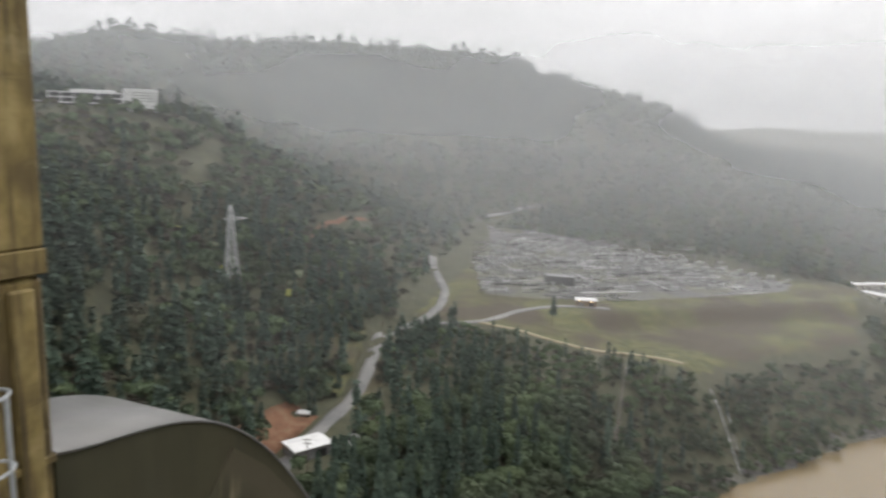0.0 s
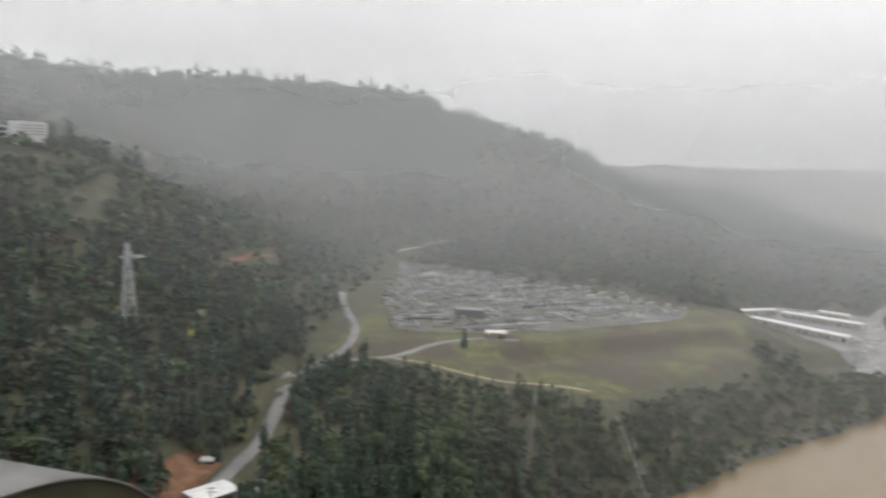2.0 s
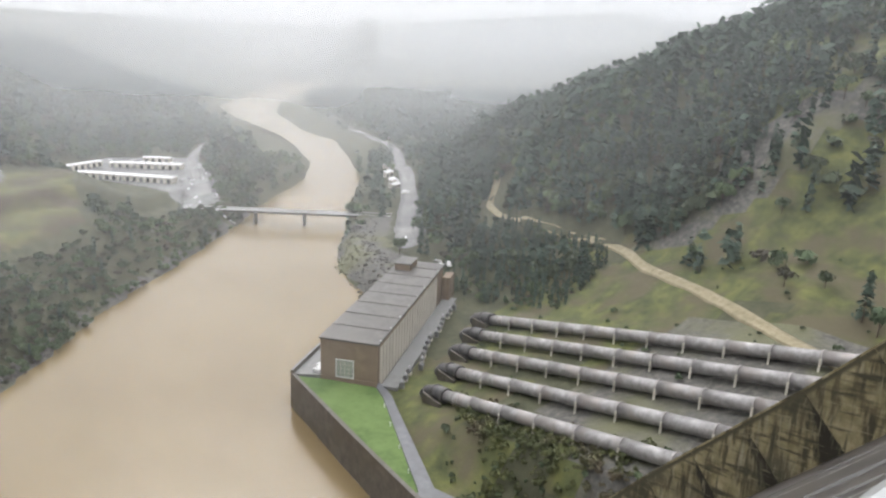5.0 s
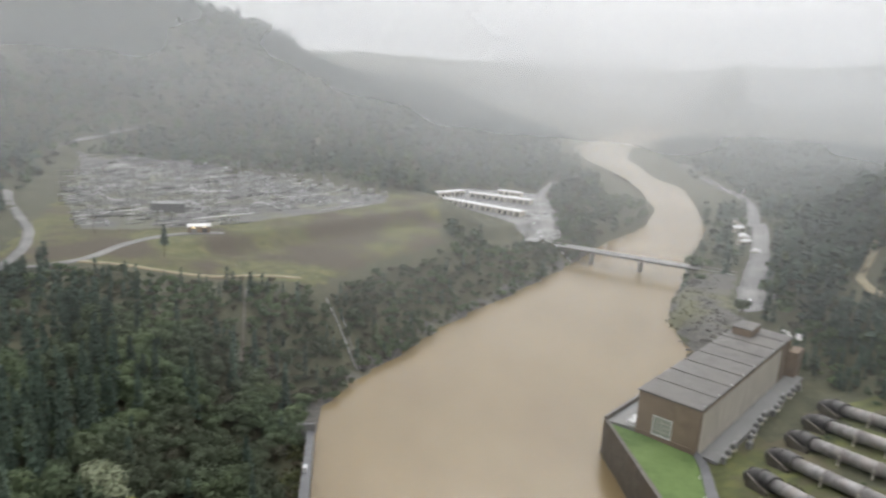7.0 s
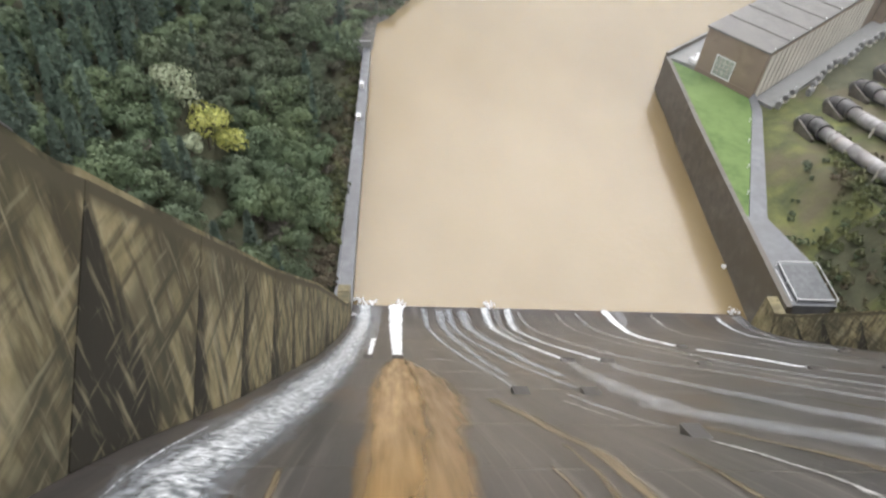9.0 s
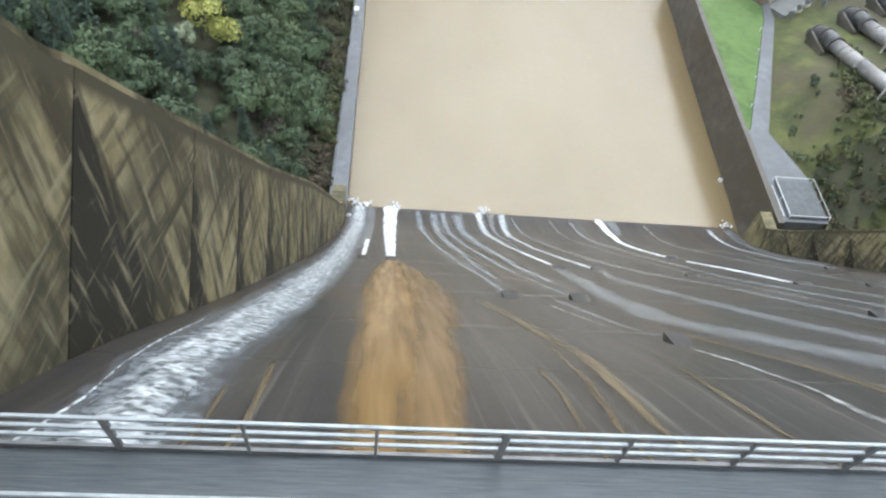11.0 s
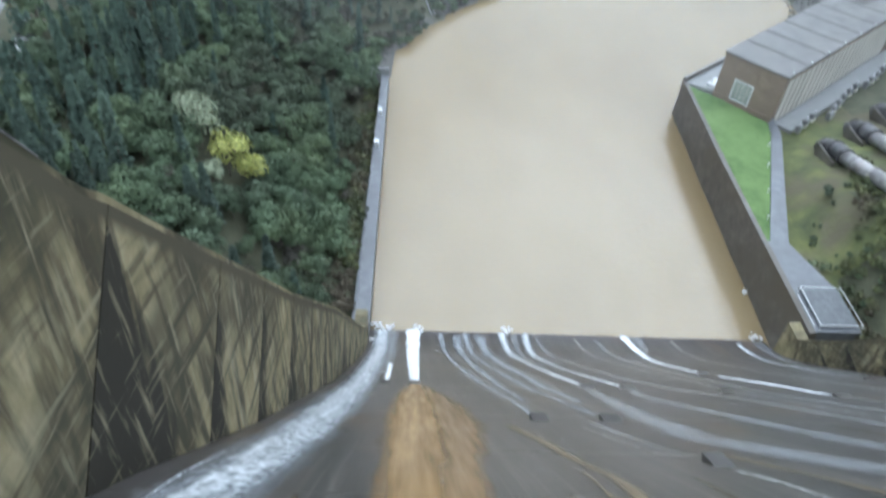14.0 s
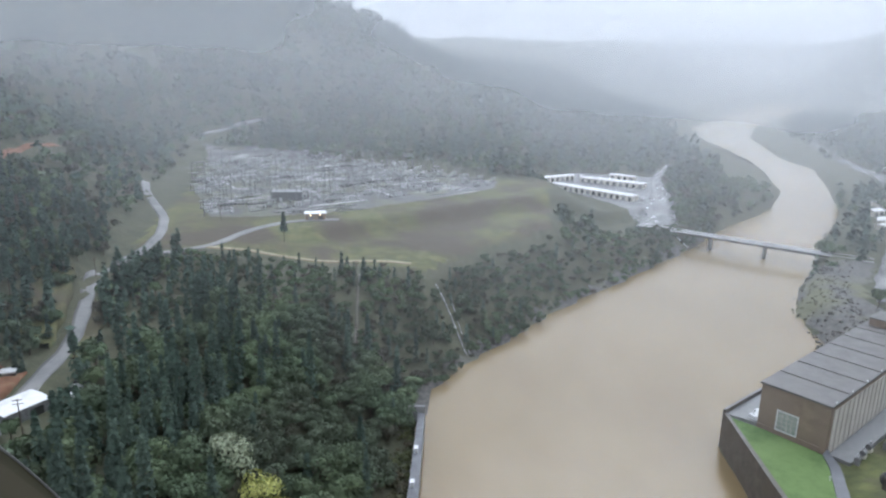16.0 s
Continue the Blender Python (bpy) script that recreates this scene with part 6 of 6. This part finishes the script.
def oak(seed, n, h=11.0, r=5.0, narrow=1.0, size=.75):
    rnd = np.random.default_rng(seed)
    lobes = [(np.array([rnd.uniform(-.5, .5) * r, rnd.uniform(-.5, .5) * r, h * rnd.uniform(.45, .8)]), r * rnd.uniform(.38, .62)) for _ in range(8)]
    P, N = [], []
    for k in range(n):
        c, q = lobes[rnd.integers(8)]
        d = rnd.normal(size=3)
        d /= np.linalg.norm(d)
        d[2] = abs(d[2]) * .9 - .15
        P.append(c + d * q * rnd.uniform(.72, 1.08) * np.array([1, 1, .8]))
        N.append(d + rnd.normal(size=3) * .14)
    limbs = [taper(h * .62, .28, 5)]
    for k in range(4):
        c, _ = lobes[k]
        v, f = taper(1.0, .13, 4)
        t = (v[:, 2:3] + 1) / 2
        limbs.append((np.concatenate([v[:, :2], np.zeros((len(v), 1))], 1) + np.array([0, 0, h * .25]) * (1 - t) + c * t, f))
    return join(limbs), blades(P, N, size, rnd, narrow)


def conifer(seed, n, h=19.0, r=3.2, size=1.0, bare=.12):
    rnd = np.random.default_rng(seed)
    P, N = [], []
    for k in range(n):
        u = bare + (1 - bare) * rnd.random() ** 1.15
        a = rnd.uniform(0, 6.283)
        w = r * (1 - u) ** .8 * (.55 + .45 * math.sin(u * 40 + seed) ** 2) * rnd.uniform(.45, 1.1) + .12
        P.append(np.array([math.cos(a) * w, math.sin(a) * w, h * u - w * .22]))
        N.append(np.array([math.cos(a) * .5, math.sin(a) * .5, .8]) + rnd.normal(size=3) * .25)
    return taper(h * .98, .26, 5), blades(P, N, size, rnd, .8)


def to_mesh(name, V, F, material):
    me = bpy.data.meshes.new(name)
    F = np.asarray(F, dtype=np.int32)
    me.vertices.add(len(V))
    me.vertices.foreach_set("co", np.asarray(V, dtype=np.float32).ravel())
    me.loops.add(F.size)
    me.loops.foreach_set("vertex_index", F.ravel())
    me.polygons.add(len(F))
    me.polygons.foreach_set("loop_start", np.arange(0, F.size, 3, dtype=np.int32))
    me.materials.append(material)
    me.update(calc_edges=True)
    return me


KINDS = {
    "conifer": ([conifer(s, 560, 17 + 3 * (s % 3), 2.9 + .3 * (s % 2), .72) for s in range(4)], [conifer(10 + s, 110, 18, 3.1, 1.5) for s in range(3)], [conifer(20 + s, 26, 17, 3.2, 2.9, .05) for s in range(3)], M_CON, [conifer(26 + s, 9, 19, 4.2, 5.0, .1) for s in range(3)]),
    "oak": ([oak(30 + s, 1000, 10.5 + s % 3, 5.4 + .6 * (s % 3), 1.1, .5) for s in range(5)], [oak(40 + s, 150, 10, 4.9, 1, 1.25) for s in range(3)], [oak(50 + s, 34, 9, 5.2, 1, 2.5) for s in range(3)], M_OAK, [oak(56 + s, 12, 10, 6.5, 1, 4.6) for s in range(3)]),
    "brush": ([oak(60 + s, 330, 7.5, 4.0, .45, .75) for s in range(3)], [oak(70 + s, 130, 7, 4.2, .6, 1.15) for s in range(3)], [oak(80 + s, 30, 7, 4.6, .8, 2.3) for s in range(3)], M_BRUSH, [oak(86 + s, 10, 8, 6, .9, 4.2) for s in range(3)]),
}
LABELS = {"conifer": ("dark green conifer with a narrow crown on the slope", "conifer tree"), "oak": ("evergreen oak with a dense rounded crown on the bank", "oak tree"), "brush": ("leafless grey-brown shrub among the trees", "shrub")}


def clear_of(x, y, lines, gap):
    ok = np.ones(x.shape, bool)
    for line, g in lines:
        ok &= dist_line(x, y, line) > g + gap
    return ok


def nearer(line, *shares):
    """The line and copies of it drawn in towards the dam, so that no tree hides it."""
    return [[(q[0] * k, q[1] * k) for q in line] for k in (1.0,) + shares]


ROADS = [(MAIN, 7), (SPUR, 6), (TRACK, 5.5), ([(q[0] + 3, q[1] - 14) for q in TRACK], 2.5), ([(q[0] + 3, q[1] - 14) for q in SPUR], 4), (LOTROAD, 9), (RIGHTROAD, 9), (STAIR, 1.8), ([(-12, 388), (-7, 373), (0, 352), (6, 337)], 1.8)]
ROADS += [(q, 6) for q in nearer(PENROAD[:12], .97, .94, .91)] + [(q, 5) for q in nearer(MAIN[3:], .97, .94)] + [(q, 5) for q in nearer(UPROAD, .98, .96)] + [(q, 3) for q in nearer(HILLCUT, .97)]



def plantable(x, y):
    """Where trees stand: density 0 to 1."""
    x, y = np.asarray(x), np.asarray(y)
    left, right = left_of(x, y, BANK_L), ~left_of(x, y, BANK_R)
    dl, dr = dist_line(x, y, BANK_L), dist_line(x, y, BANK_R)
    patch = wobble(x, y, 34, 9)
    den = np.where(left, 1.0, np.where(right, .9, 0.0))
    den = np.where(left & (dl < 5), 0, den)
    den = np.where(left & (y < 268) & (dl < 9), 0, den)
    bank = left & (y > 300) & (dl < 62) & (y < 620)
    den = np.where(bank, .85 + .2 * patch, den)
    bench = (y > 376) & (y < 665) & (x > -200 - .3 * (y - 376)) & (x < 82 + .1 * (y - 560)) & (dl > 50) & left
    den = np.where(bench, np.where((y < 400) & (x > -60), .10, .002), den)
    yard = left & (y > 440) & (y < 765 + .2 * (-100 - x)) & (x > -262 - .25 * (y - 600)) & (x < 60 - .75 * np.maximum(0, y - 640)) & (dl > 50)
    den = np.where(yard, 0, den)
    depot = left & (x > 84) & (x < 245) & (y > 590) & (y < 862) & (x < 195 + .22 * (y - 600))
    den = np.where(depot, 0, den)
    hilltop = np.hypot(x + 406, y - 354) < 66
    den = np.where(hilltop, 0, den)
    den = np.where(np.hypot(x + 360, y - 332) < 52, .3, den)
    den = np.where(np.hypot(x + 54, (y - 161) / 1.2) < 9, 0, den)
    hutyard = (np.hypot(x + 138, y - 198) < 17) | (np.hypot(x + 156, y - 210) < 13) | (np.hypot(x + 181, y - 288) < 10)
    den = np.where(hutyard, 0, den)
    slope = right & (x < 262) & (y < 300)
    den = np.where(slope, 0, den)
    terrace = right & (dr < 75) & (y > 330) & (y < 720)
    den = np.where(terrace, .35 + .25 * patch, den)
    den = np.where(right & (y > 335) & (y < 470) & (dr < 38), .04, den)
    den = np.where(right & (x < 255) & (y > 290) & (y < 345), 0, den)
    mead = right & (np.hypot((x - 262) / 1.0, (y - 140) / 1.5) < 55)
    den = np.where(mead, .04, den)
    den = np.where(right & (x > 310) & (y < 190), .3 + .3 * patch, den)
    den = np.where((x > -20) & (x < 115) & (y < 130), 0, den)
    den = np.where((y < 125 - land(x, y) * .82 + 6), 0, den)
    den = np.where((np.hypot(x, y) > 900) & (np.minimum(dl, dr) < 70), 0, den)
    den = den * clear_of(x, y, ROADS, 0)
    # trees thinned where they would hide the far river from the eye
    for k in (1.03, 1.06, 1.10, 1.15, 1.21):
        wet = ~left_of(x * k, y * k, BANK_L) & left_of(x * k, y * k, BANK_R)
        den = np.where(wet & (np.hypot(x, y) > 640), den * .1, den)
    return den


def scatter(n, x0, x1, y0, y1, seed, rule):
    rnd = np.random.default_rng(seed)
    x, y = rnd.uniform(x0, x1, n), rnd.uniform(y0, y1, n)
    keep = (rnd.random(n) < plantable(x, y)) & rule(x, y)
    return x[keep], y[keep], rnd


def kind_at(x, y, rnd):
    left = left_of(x, y, BANK_L)
    con = np.where(left, .30 + .35 * wobble(x, y, 70, 12) + .12 * (x < -95) * (y < 420), .62)
    con = np.where(left & (x > -100) & (y < 350), .10 + .5 * smooth01((-50 - x) / 22) * (1 - smooth01((y - 215) / 60)), con)
    con = np.where(left & (dist_line(x, y, BANK_L) < 60), .07, con)
    r = rnd.random(len(x))
    bru = np.where(left & ((y > 280) | (x < -150)), .42, .22)
    con = np.where(np.hypot(x + 380, y - 345) < 100, .03, con)
    bru = np.where(left & (dist_line(x, y, BANK_L) < 66) & (y > 300), .34, bru)
    return np.where(r < con, 0, np.where(r < con + (1 - con) * bru, 2, 1))


def forest(x, y, level, rnd, name, label, grow=1.0):
    """Joins many trees into one mesh of foliage and one of wood for each kind."""
    kinds = kind_at(x, y, rnd)
    z = land(x, y)
    low = np.where(left_of(x, y, BANK_L) & (y > 290) & (y < 400) & (x > -150), .62, 1.0)
    low = np.where((dist_line(x, y, BANK_L) < 64) & (y > 390) & (y < 640), .6, low)
    for ki, key in enumerate(("conifer", "oak", "brush")):
        temps, mat = KINDS[key][level if level < 3 else 4], KINDS[key][3]
        sel = np.where(kinds == ki)[0]
        if not len(sel):
            continue
        LV, LF, WV, WF, nl, nw = [], [], [], [], 0, 0
        for i in sel:
            wood, leaf = temps[rnd.integers(len(temps))]
            a, s = rnd.uniform(0, 6.283), rnd.uniform(.6, 1.2) * grow * low[i]
            c, q = math.cos(a) * s, math.sin(a) * s
            m = np.array([[c, -q, 0], [q, c, 0], [0, 0, s * rnd.uniform(.85, 1.2)]])
            at = np.array([x[i], y[i], z[i] - .3])
            LV.append(leaf[0] @ m.T + at), LF.append(leaf[1] + nl)
            nl += len(leaf[0])
            if level < 2:
                WV.append(wood[0] @ m.T + at), WF.append(wood[1] + nw)
                nw += len(wood[0])
        ob = new(name, to_mesh(name, np.concatenate(LV), np.concatenate(LF), mat))
        tagged(ob, label + {"conifer": " of dark conifers", "oak": " of evergreen oaks", "brush": " of leafless brush"}[key], "forest", kind="stuff")
        if WV:
            w = new("trunk", to_mesh("trunk", np.concatenate(WV), np.concatenate(WF), M_BARK))
            w.parent = ob


# single trees on the near bank
near = lambda x, y: (x > -110) & (x < -15) & (y > 125) & (y < 300)
x, y, rnd = scatter(760, -110, -15, 125, 300, 5, near)
pick = rnd.permutation(len(x))
one, rest = pick[:280], pick[280:]
protos = {}
for key, (temps, _, _, mat, _) in KINDS.items():
    protos[key] = []
    for wood, leaf in temps:
        ob = thing(key + "_tree" if key != "brush" else "shrub", (0, 0, -60), *LABELS[key], "trees on the near bank")
        w = new("trunk", to_mesh("trunk", *wood, M_BARK))
        c = new("crown", to_mesh("crown", *leaf, mat))
        w.parent = c.parent = ob
        protos[key].append([ob, False])
kinds = kind_at(x, y, rnd)
z = land(x, y)
for i in one:
    key = ("conifer", "oak", "brush")[kinds[i]]
    slot = protos[key][rnd.integers(len(protos[key]))]
    s = rnd.uniform(.65, 1.2)
    m = pose(x[i], y[i], z[i] - .3, 0, 0, rnd.uniform(0, 360))
    if slot[1]:
        ob = copy_thing(slot[0], m)
    else:
        ob, slot[1] = slot[0], True
        ob.matrix_basis = m
    ob.scale = (s, s, s * rnd.uniform(.9, 1.15))
for rows in protos.values():
    for ob, used in rows:
        if not used:
            i = one[0]
            ob.matrix_basis = pose(x[i] - 3, y[i] + 4, zat(x[i] - 3, y[i] + 4) - .3)
forest(x[rest], y[rest], 0, rnd, "woodland", "near bank woodland")

mid = lambda x, y: ~near(x, y) & (np.hypot(x, y) < 470)
x, y, rnd = scatter(6600, -430, 470, 20, 470, 6, mid)
forest(x, y, 1, rnd, "woodland", "hillside woodland")
edge = lambda x, y: left_of(x, y, BANK_L)
x, y, rnd = scatter(750, -190, 40, 296, 430, 16, edge)
forest(x, y, 1, rnd, "woodland", "bank edge woodland", .8)
x, y, rnd = scatter(1500, -420, -150, 120, 420, 17, edge)
forest(x, y, 1, rnd, "woodland", "hill woodland", .9)
shore = lambda x, y: left_of(x, y, BANK_L) & (dist_line(x, y, BANK_L) < 66) & (y > 300)
x, y, rnd = scatter(3000, -70, 240, 300, 660, 18, shore)
forest(x, y, 1, rnd, "woodland", "river bank thicket", .95)
# low thicket between the pipes and the hillside track
rnd = np.random.default_rng(61)
x, y = rnd.uniform(236, 304, 800), rnd.uniform(226, 350, 800)
keep = (dist_line(x, y, PENROAD) > 5) & (x < np.interp(y, [p[1] for p in PENROAD[:10]], [p[0] for p in PENROAD[:10]])) & (y > 222 + .25 * (x - 238))
forest(x[keep], y[keep], 1, rnd, "thicket", "low thicket beside the pipes", .4)
hill = lambda x, y: ~left_of(x, y, BANK_R) & (x > 262) & (dist_line(x, y, BANK_R) > 60)
x, y, rnd = scatter(5200, 262, 640, 130, 560, 19, hill)
forest(x, y, 2, rnd, "woodland", "right hillside woodland", 1.0)
far = lambda x, y: (np.hypot(x, y) >= 470) & (np.hypot(x, y) < 1000)
x, y, rnd = scatter(15000, -760, 820, 40, 1000, 7, far)
forest(x, y, 2, rnd, "woodland", "far woodland", 1.1)
ridge = lambda x, y: (np.hypot(x, y) >= 1000) & (np.hypot(x, y) < 2000) & (np.degrees(np.arctan2(x, y)) > -70) & (np.degrees(np.arctan2(x, y)) < 72)
x, y, rnd = scatter(42000, -1800, 1900, 200, 2000, 8, ridge)
forest(x, y, 3, rnd, "woodland", "distant mountain forest", 1.25)

# pale and yellow tree on the bank
def special(xx, yy, material, seed, label, h, r):
    ob = thing("broadleaf_tree", (xx, yy, zat(xx, yy) - .3), label, "broadleaf tree")
    wood, leaf = oak(seed, 900, h, r, 1, .5)
    w, c = new("trunk", to_mesh("trunk", *wood, M_BARK)), new("crown", to_mesh("crown", *leaf, material))
    w.parent = c.parent = ob


special(-53.5, 164, M_YELL, 101, "yellow-green tree standing out on the dark bank", 16, 7.4)
special(-62, 170, M_PALEL, 102, "pale silvery-green tree beside a yellow one", 18, 7.8)
special(-47, 166, M_YELL, 103, "yellow-green tree standing out on the dark bank", 14, 5.6)
special(-66, 176, M_PALEL, 105, "pale silvery-green tree beside a yellow one", 15, 5.5)
special(-56, 156, M_PALEL, 104, "small pale silvery-green tree on the bank", 10, 4.0)

for k, (xx, yy, h, r) in enumerate(((-266, 268, 8, 4.5), (-258, 262, 7, 4), (-245, 258, 6, 4.2), (-236, 262, 6, 3.6), (-227, 312, 8, 4.6), (-221, 300, 7, 4), (-214, 288, 7, 4.2), (-252, 275, 6, 3.5))):
    special(xx, yy, M_PALEL if k % 3 else M_YELL, 120 + k, "pale yellow-green shrub among dark hillside trees", h, r)

# lone pine by the control hut and tall pines by the road
for k, (xx, yy, h, r) in enumerate(((-109, 421, 20, 4.0), (-176, 282, 23, 3.2), (-181, 276, 21, 3.0), (-190, 296, 20, 3.0), (-186, 270, 22, 3.2), (-394, 384, 17, 3.2), (-386, 391, 21, 3.6), (-380, 397, 14, 5), (-374, 403, 12, 5), (-436, 345, 15, 3))):
    ob = thing("pine_tree", (xx, yy, zat(xx, yy) - .3), "tall lone pine with a bare lower trunk" if k < 5 else "dark pine beside the hilltop building", "pine tree")
    wood, leaf = conifer(200 + k, 420, h, r, 1.1, .45 if k < 5 else .08)
    w, c = new("trunk", to_mesh("trunk", *wood, M_BARK)), new("crown", to_mesh("crown", *leaf, M_CON))
    w.parent = c.parent = ob

# low bushes on the mossy slope and the terrace
rnd = np.random.default_rng(33)
LV, LF, nl = [], [], 0
temps = [oak(300 + s, 60, 2.4, 1.6, 1, .5) for s in range(4)]
for k in range(900):
    xx, yy = rnd.uniform(114, 300), rnd.uniform(80, 320)
    if xx < 142 and yy > 122 + (xx - 112) * 3.4:
        continue
    on_pipe = min(abs(xx - 147 - j * 16.6) for j in range(5)) < 4.5 and yy < 200 + (xx - 147) * .8
    if on_pipe or (yy > 205 + (xx - 147) * .8 and xx < 232) or dist_line(np.array([xx]), np.array([yy]), PENROAD)[0] < 4:
        continue
    if xx > 140 and rnd.random() < (.75 if xx < 235 else .85):
        continue
    leaf = temps[rnd.integers(4)][1]
    s = rnd.uniform(.4, 1.3)
    LV.append(leaf[0] * s + np.array([xx, yy, zat(xx, yy) - .3])), LF.append(leaf[1] + nl)
    nl += len(leaf[0])
tagged(new("scrub", to_mesh("scrub", np.concatenate(LV), np.concatenate(LF), M_OAK)), "low green scrub on the mossy slope", "scrub", kind="stuff")

LV, LF, nl = [], [], 0
rnd = np.random.default_rng(35)
for k in range(780):
    if k >= 620:
        xx, yy = -375 + rnd.normal() * 26, 318 + rnd.normal() * 22
    elif k < 260:
        xx, yy = -16.5 - abs(rnd.normal()) * 4.5, rnd.uniform(122, 268)
    else:
        xx = rnd.uniform(121, 152)
        yy = rnd.uniform(100, 130 + (xx - 121) * 2.4)
    leaf = temps[rnd.integers(4)][1]
    s = rnd.uniform(.5, 1.5) * (1.6 if k >= 620 else 1)
    LV.append(leaf[0] * s + np.array([xx, yy, zat(xx, yy) - .3])), LF.append(leaf[1] + nl)
    nl += len(leaf[0])
tagged(new("scrub", to_mesh("scrub", np.concatenate(LV), np.concatenate(LF), M_SCRUB)), "olive and yellow-green scrub on open ground", "scrub", kind="stuff")

# boulders along the spit below the powerhouse
bm = bmesh.new()
rnd = random.Random(44)
for k in range(420):
    t = rnd.random()
    xx = np.interp(t, [0, .3, .55, 1], [196, 206, 214, 255]) + rnd.uniform(-2, 30)
    yy = np.interp(t, [0, .3, .55, 1], [340, 370, 415, 490]) + rnd.uniform(-4, 8)
    s = rnd.uniform(.4, 1.6)
    m = Matrix.Translation((xx, yy, max(zat(xx, yy), -.2))) @ pose(0, 0, 0, rnd.uniform(0, 90), rnd.uniform(0, 90), rnd.uniform(0, 90)) @ Matrix.Diagonal((s, s * rnd.uniform(.6, 1.3), s * .7, 1))
    bmesh.ops.create_icosphere(bm, subdivisions=1, radius=1, matrix=m)
tagged(part("boulder", bm, M_ROCK), "grey river boulders heaped on the spit", "boulders", kind="stuff")
# ---- drizzle mist: haze added as thin translucent arcs centred on the eye
def mist_material(name, thick, seed):
    m = bpy.data.materials.new(name)
    m.use_nodes = True
    n, l = m.node_tree.nodes, m.node_tree.links
    n.clear()
    out = n.new("ShaderNodeOutputMaterial")
    pos = n.new("ShaderNodeNewGeometry").outputs["Position"]
    mp = n.new("ShaderNodeMapping")
    mp.inputs["Location"].default_value = (seed * 3.1, seed * 1.7, 0)
    mp.inputs["Scale"].default_value = (.004, .004, .008)
    l.new(pos, mp.inputs["Vector"])
    t = n.new("ShaderNodeTexNoise")
    t.inputs["Scale"].default_value, t.inputs["Detail"].default_value = 1.0, 4.0
    l.new(mp.outputs["Vector"], t.inputs["Vector"])
    r = n.new("ShaderNodeMapRange")
    r.inputs["From Min"].default_value, r.inputs["From Max"].default_value = .25, .75
    r.inputs["To Min"].default_value, r.inputs["To Max"].default_value = thick * .86, thick * 1.1
    l.new(t.outputs["Fac"], r.inputs["Value"])
    # faded out upwards so that the sky behind stays bright
    sep = n.new("ShaderNodeSeparateXYZ")
    l.new(pos, sep.inputs["Vector"])
    up = n.new("ShaderNodeMapRange")
    up.interpolation_type = "SMOOTHSTEP"
    up.inputs["From Min"].default_value, up.inputs["From Max"].default_value = 200, 615
    up.inputs["To Min"].default_value, up.inputs["To Max"].default_value = 1, 0
    l.new(sep.outputs["Z"], up.inputs["Value"])
    add = n.new("ShaderNodeMath")
    add.operation = "MULTIPLY"
    l.new(r.outputs["Result"], add.inputs[0])
    l.new(up.outputs["Result"], add.inputs[1])
    # and faded near the ground to hide the sheet's contact line
    veil = n.new("ShaderNodeAttribute")
    veil.attribute_name = "veil"
    both_ways = n.new("ShaderNodeMath")
    both_ways.operation = "MULTIPLY"
    l.new(add.outputs[0], both_ways.inputs[0]), l.new(veil.outputs["Fac"], both_ways.inputs[1])
    add = both_ways
    clear = n.new("ShaderNodeBsdfTransparent")
    upn = n.new("ShaderNodeCombineXYZ")
    upn.inputs["Z"].default_value = 1.0
    a, b = n.new("ShaderNodeBsdfDiffuse"), n.new("ShaderNodeBsdfTranslucent")
    for s in (a, b):
        s.inputs["Color"].default_value = (.71, .73, .75, 1)
        l.new(upn.outputs["Vector"], s.inputs["Normal"])
    both = n.new("ShaderNodeAddShader")
    l.new(a.outputs[0], both.inputs[0]), l.new(b.outputs[0], both.inputs[1])
    mix = n.new("ShaderNodeMixShader")
    l.new(add.outputs[0], mix.inputs["Fac"])
    l.new(clear.outputs[0], mix.inputs[1])
    l.new(both.outputs[0], mix.inputs[2])
    l.new(mix.outputs[0], out.inputs["Surface"])
    return m


CURTAINS = ((240, .05), (370, .08), (520, .12), (710, .16), (970, .20), (1350, .25), (1900, .30), (3000, .58))
RISES = (-4, 10, 25, 45, 70, 100, 140, 190, 260, 400, 620)
for k, (dist, thick) in enumerate(CURTAINS):
    n = 150
    a = np.radians(np.linspace(-85, 85, n + 1))
    d = dist * (1 + .02 * np.sin(np.arange(n + 1) * .12 + k * 1.9))
    cx, cy = np.sin(a) * d, np.cos(a) * d
    base = np.maximum(land(cx, cy), 0)
    verts = [(cx[j], cy[j], base[j] + h) for j in range(n + 1) for h in RISES]
    veil = [float(smooth01(h / (62 + dist * .02))) for j in range(n + 1) for h in RISES]
    w = len(RISES)
    faces = [(j * w + c, j * w + w + c, j * w + w + 1 + c, j * w + 1 + c) for j in range(n) for c in range(w - 1)]
    me = mesh_of("mist_curtain", verts, faces, mist_material("drizzle_mist", thick, k), True)
    me.attributes.new("veil", "FLOAT", "POINT").data.foreach_set("value", veil)
    tagged(new("mist_curtain", me), "thin grey translucent sheet standing in for drizzle mist in the valley", "mist", kind="stuff")
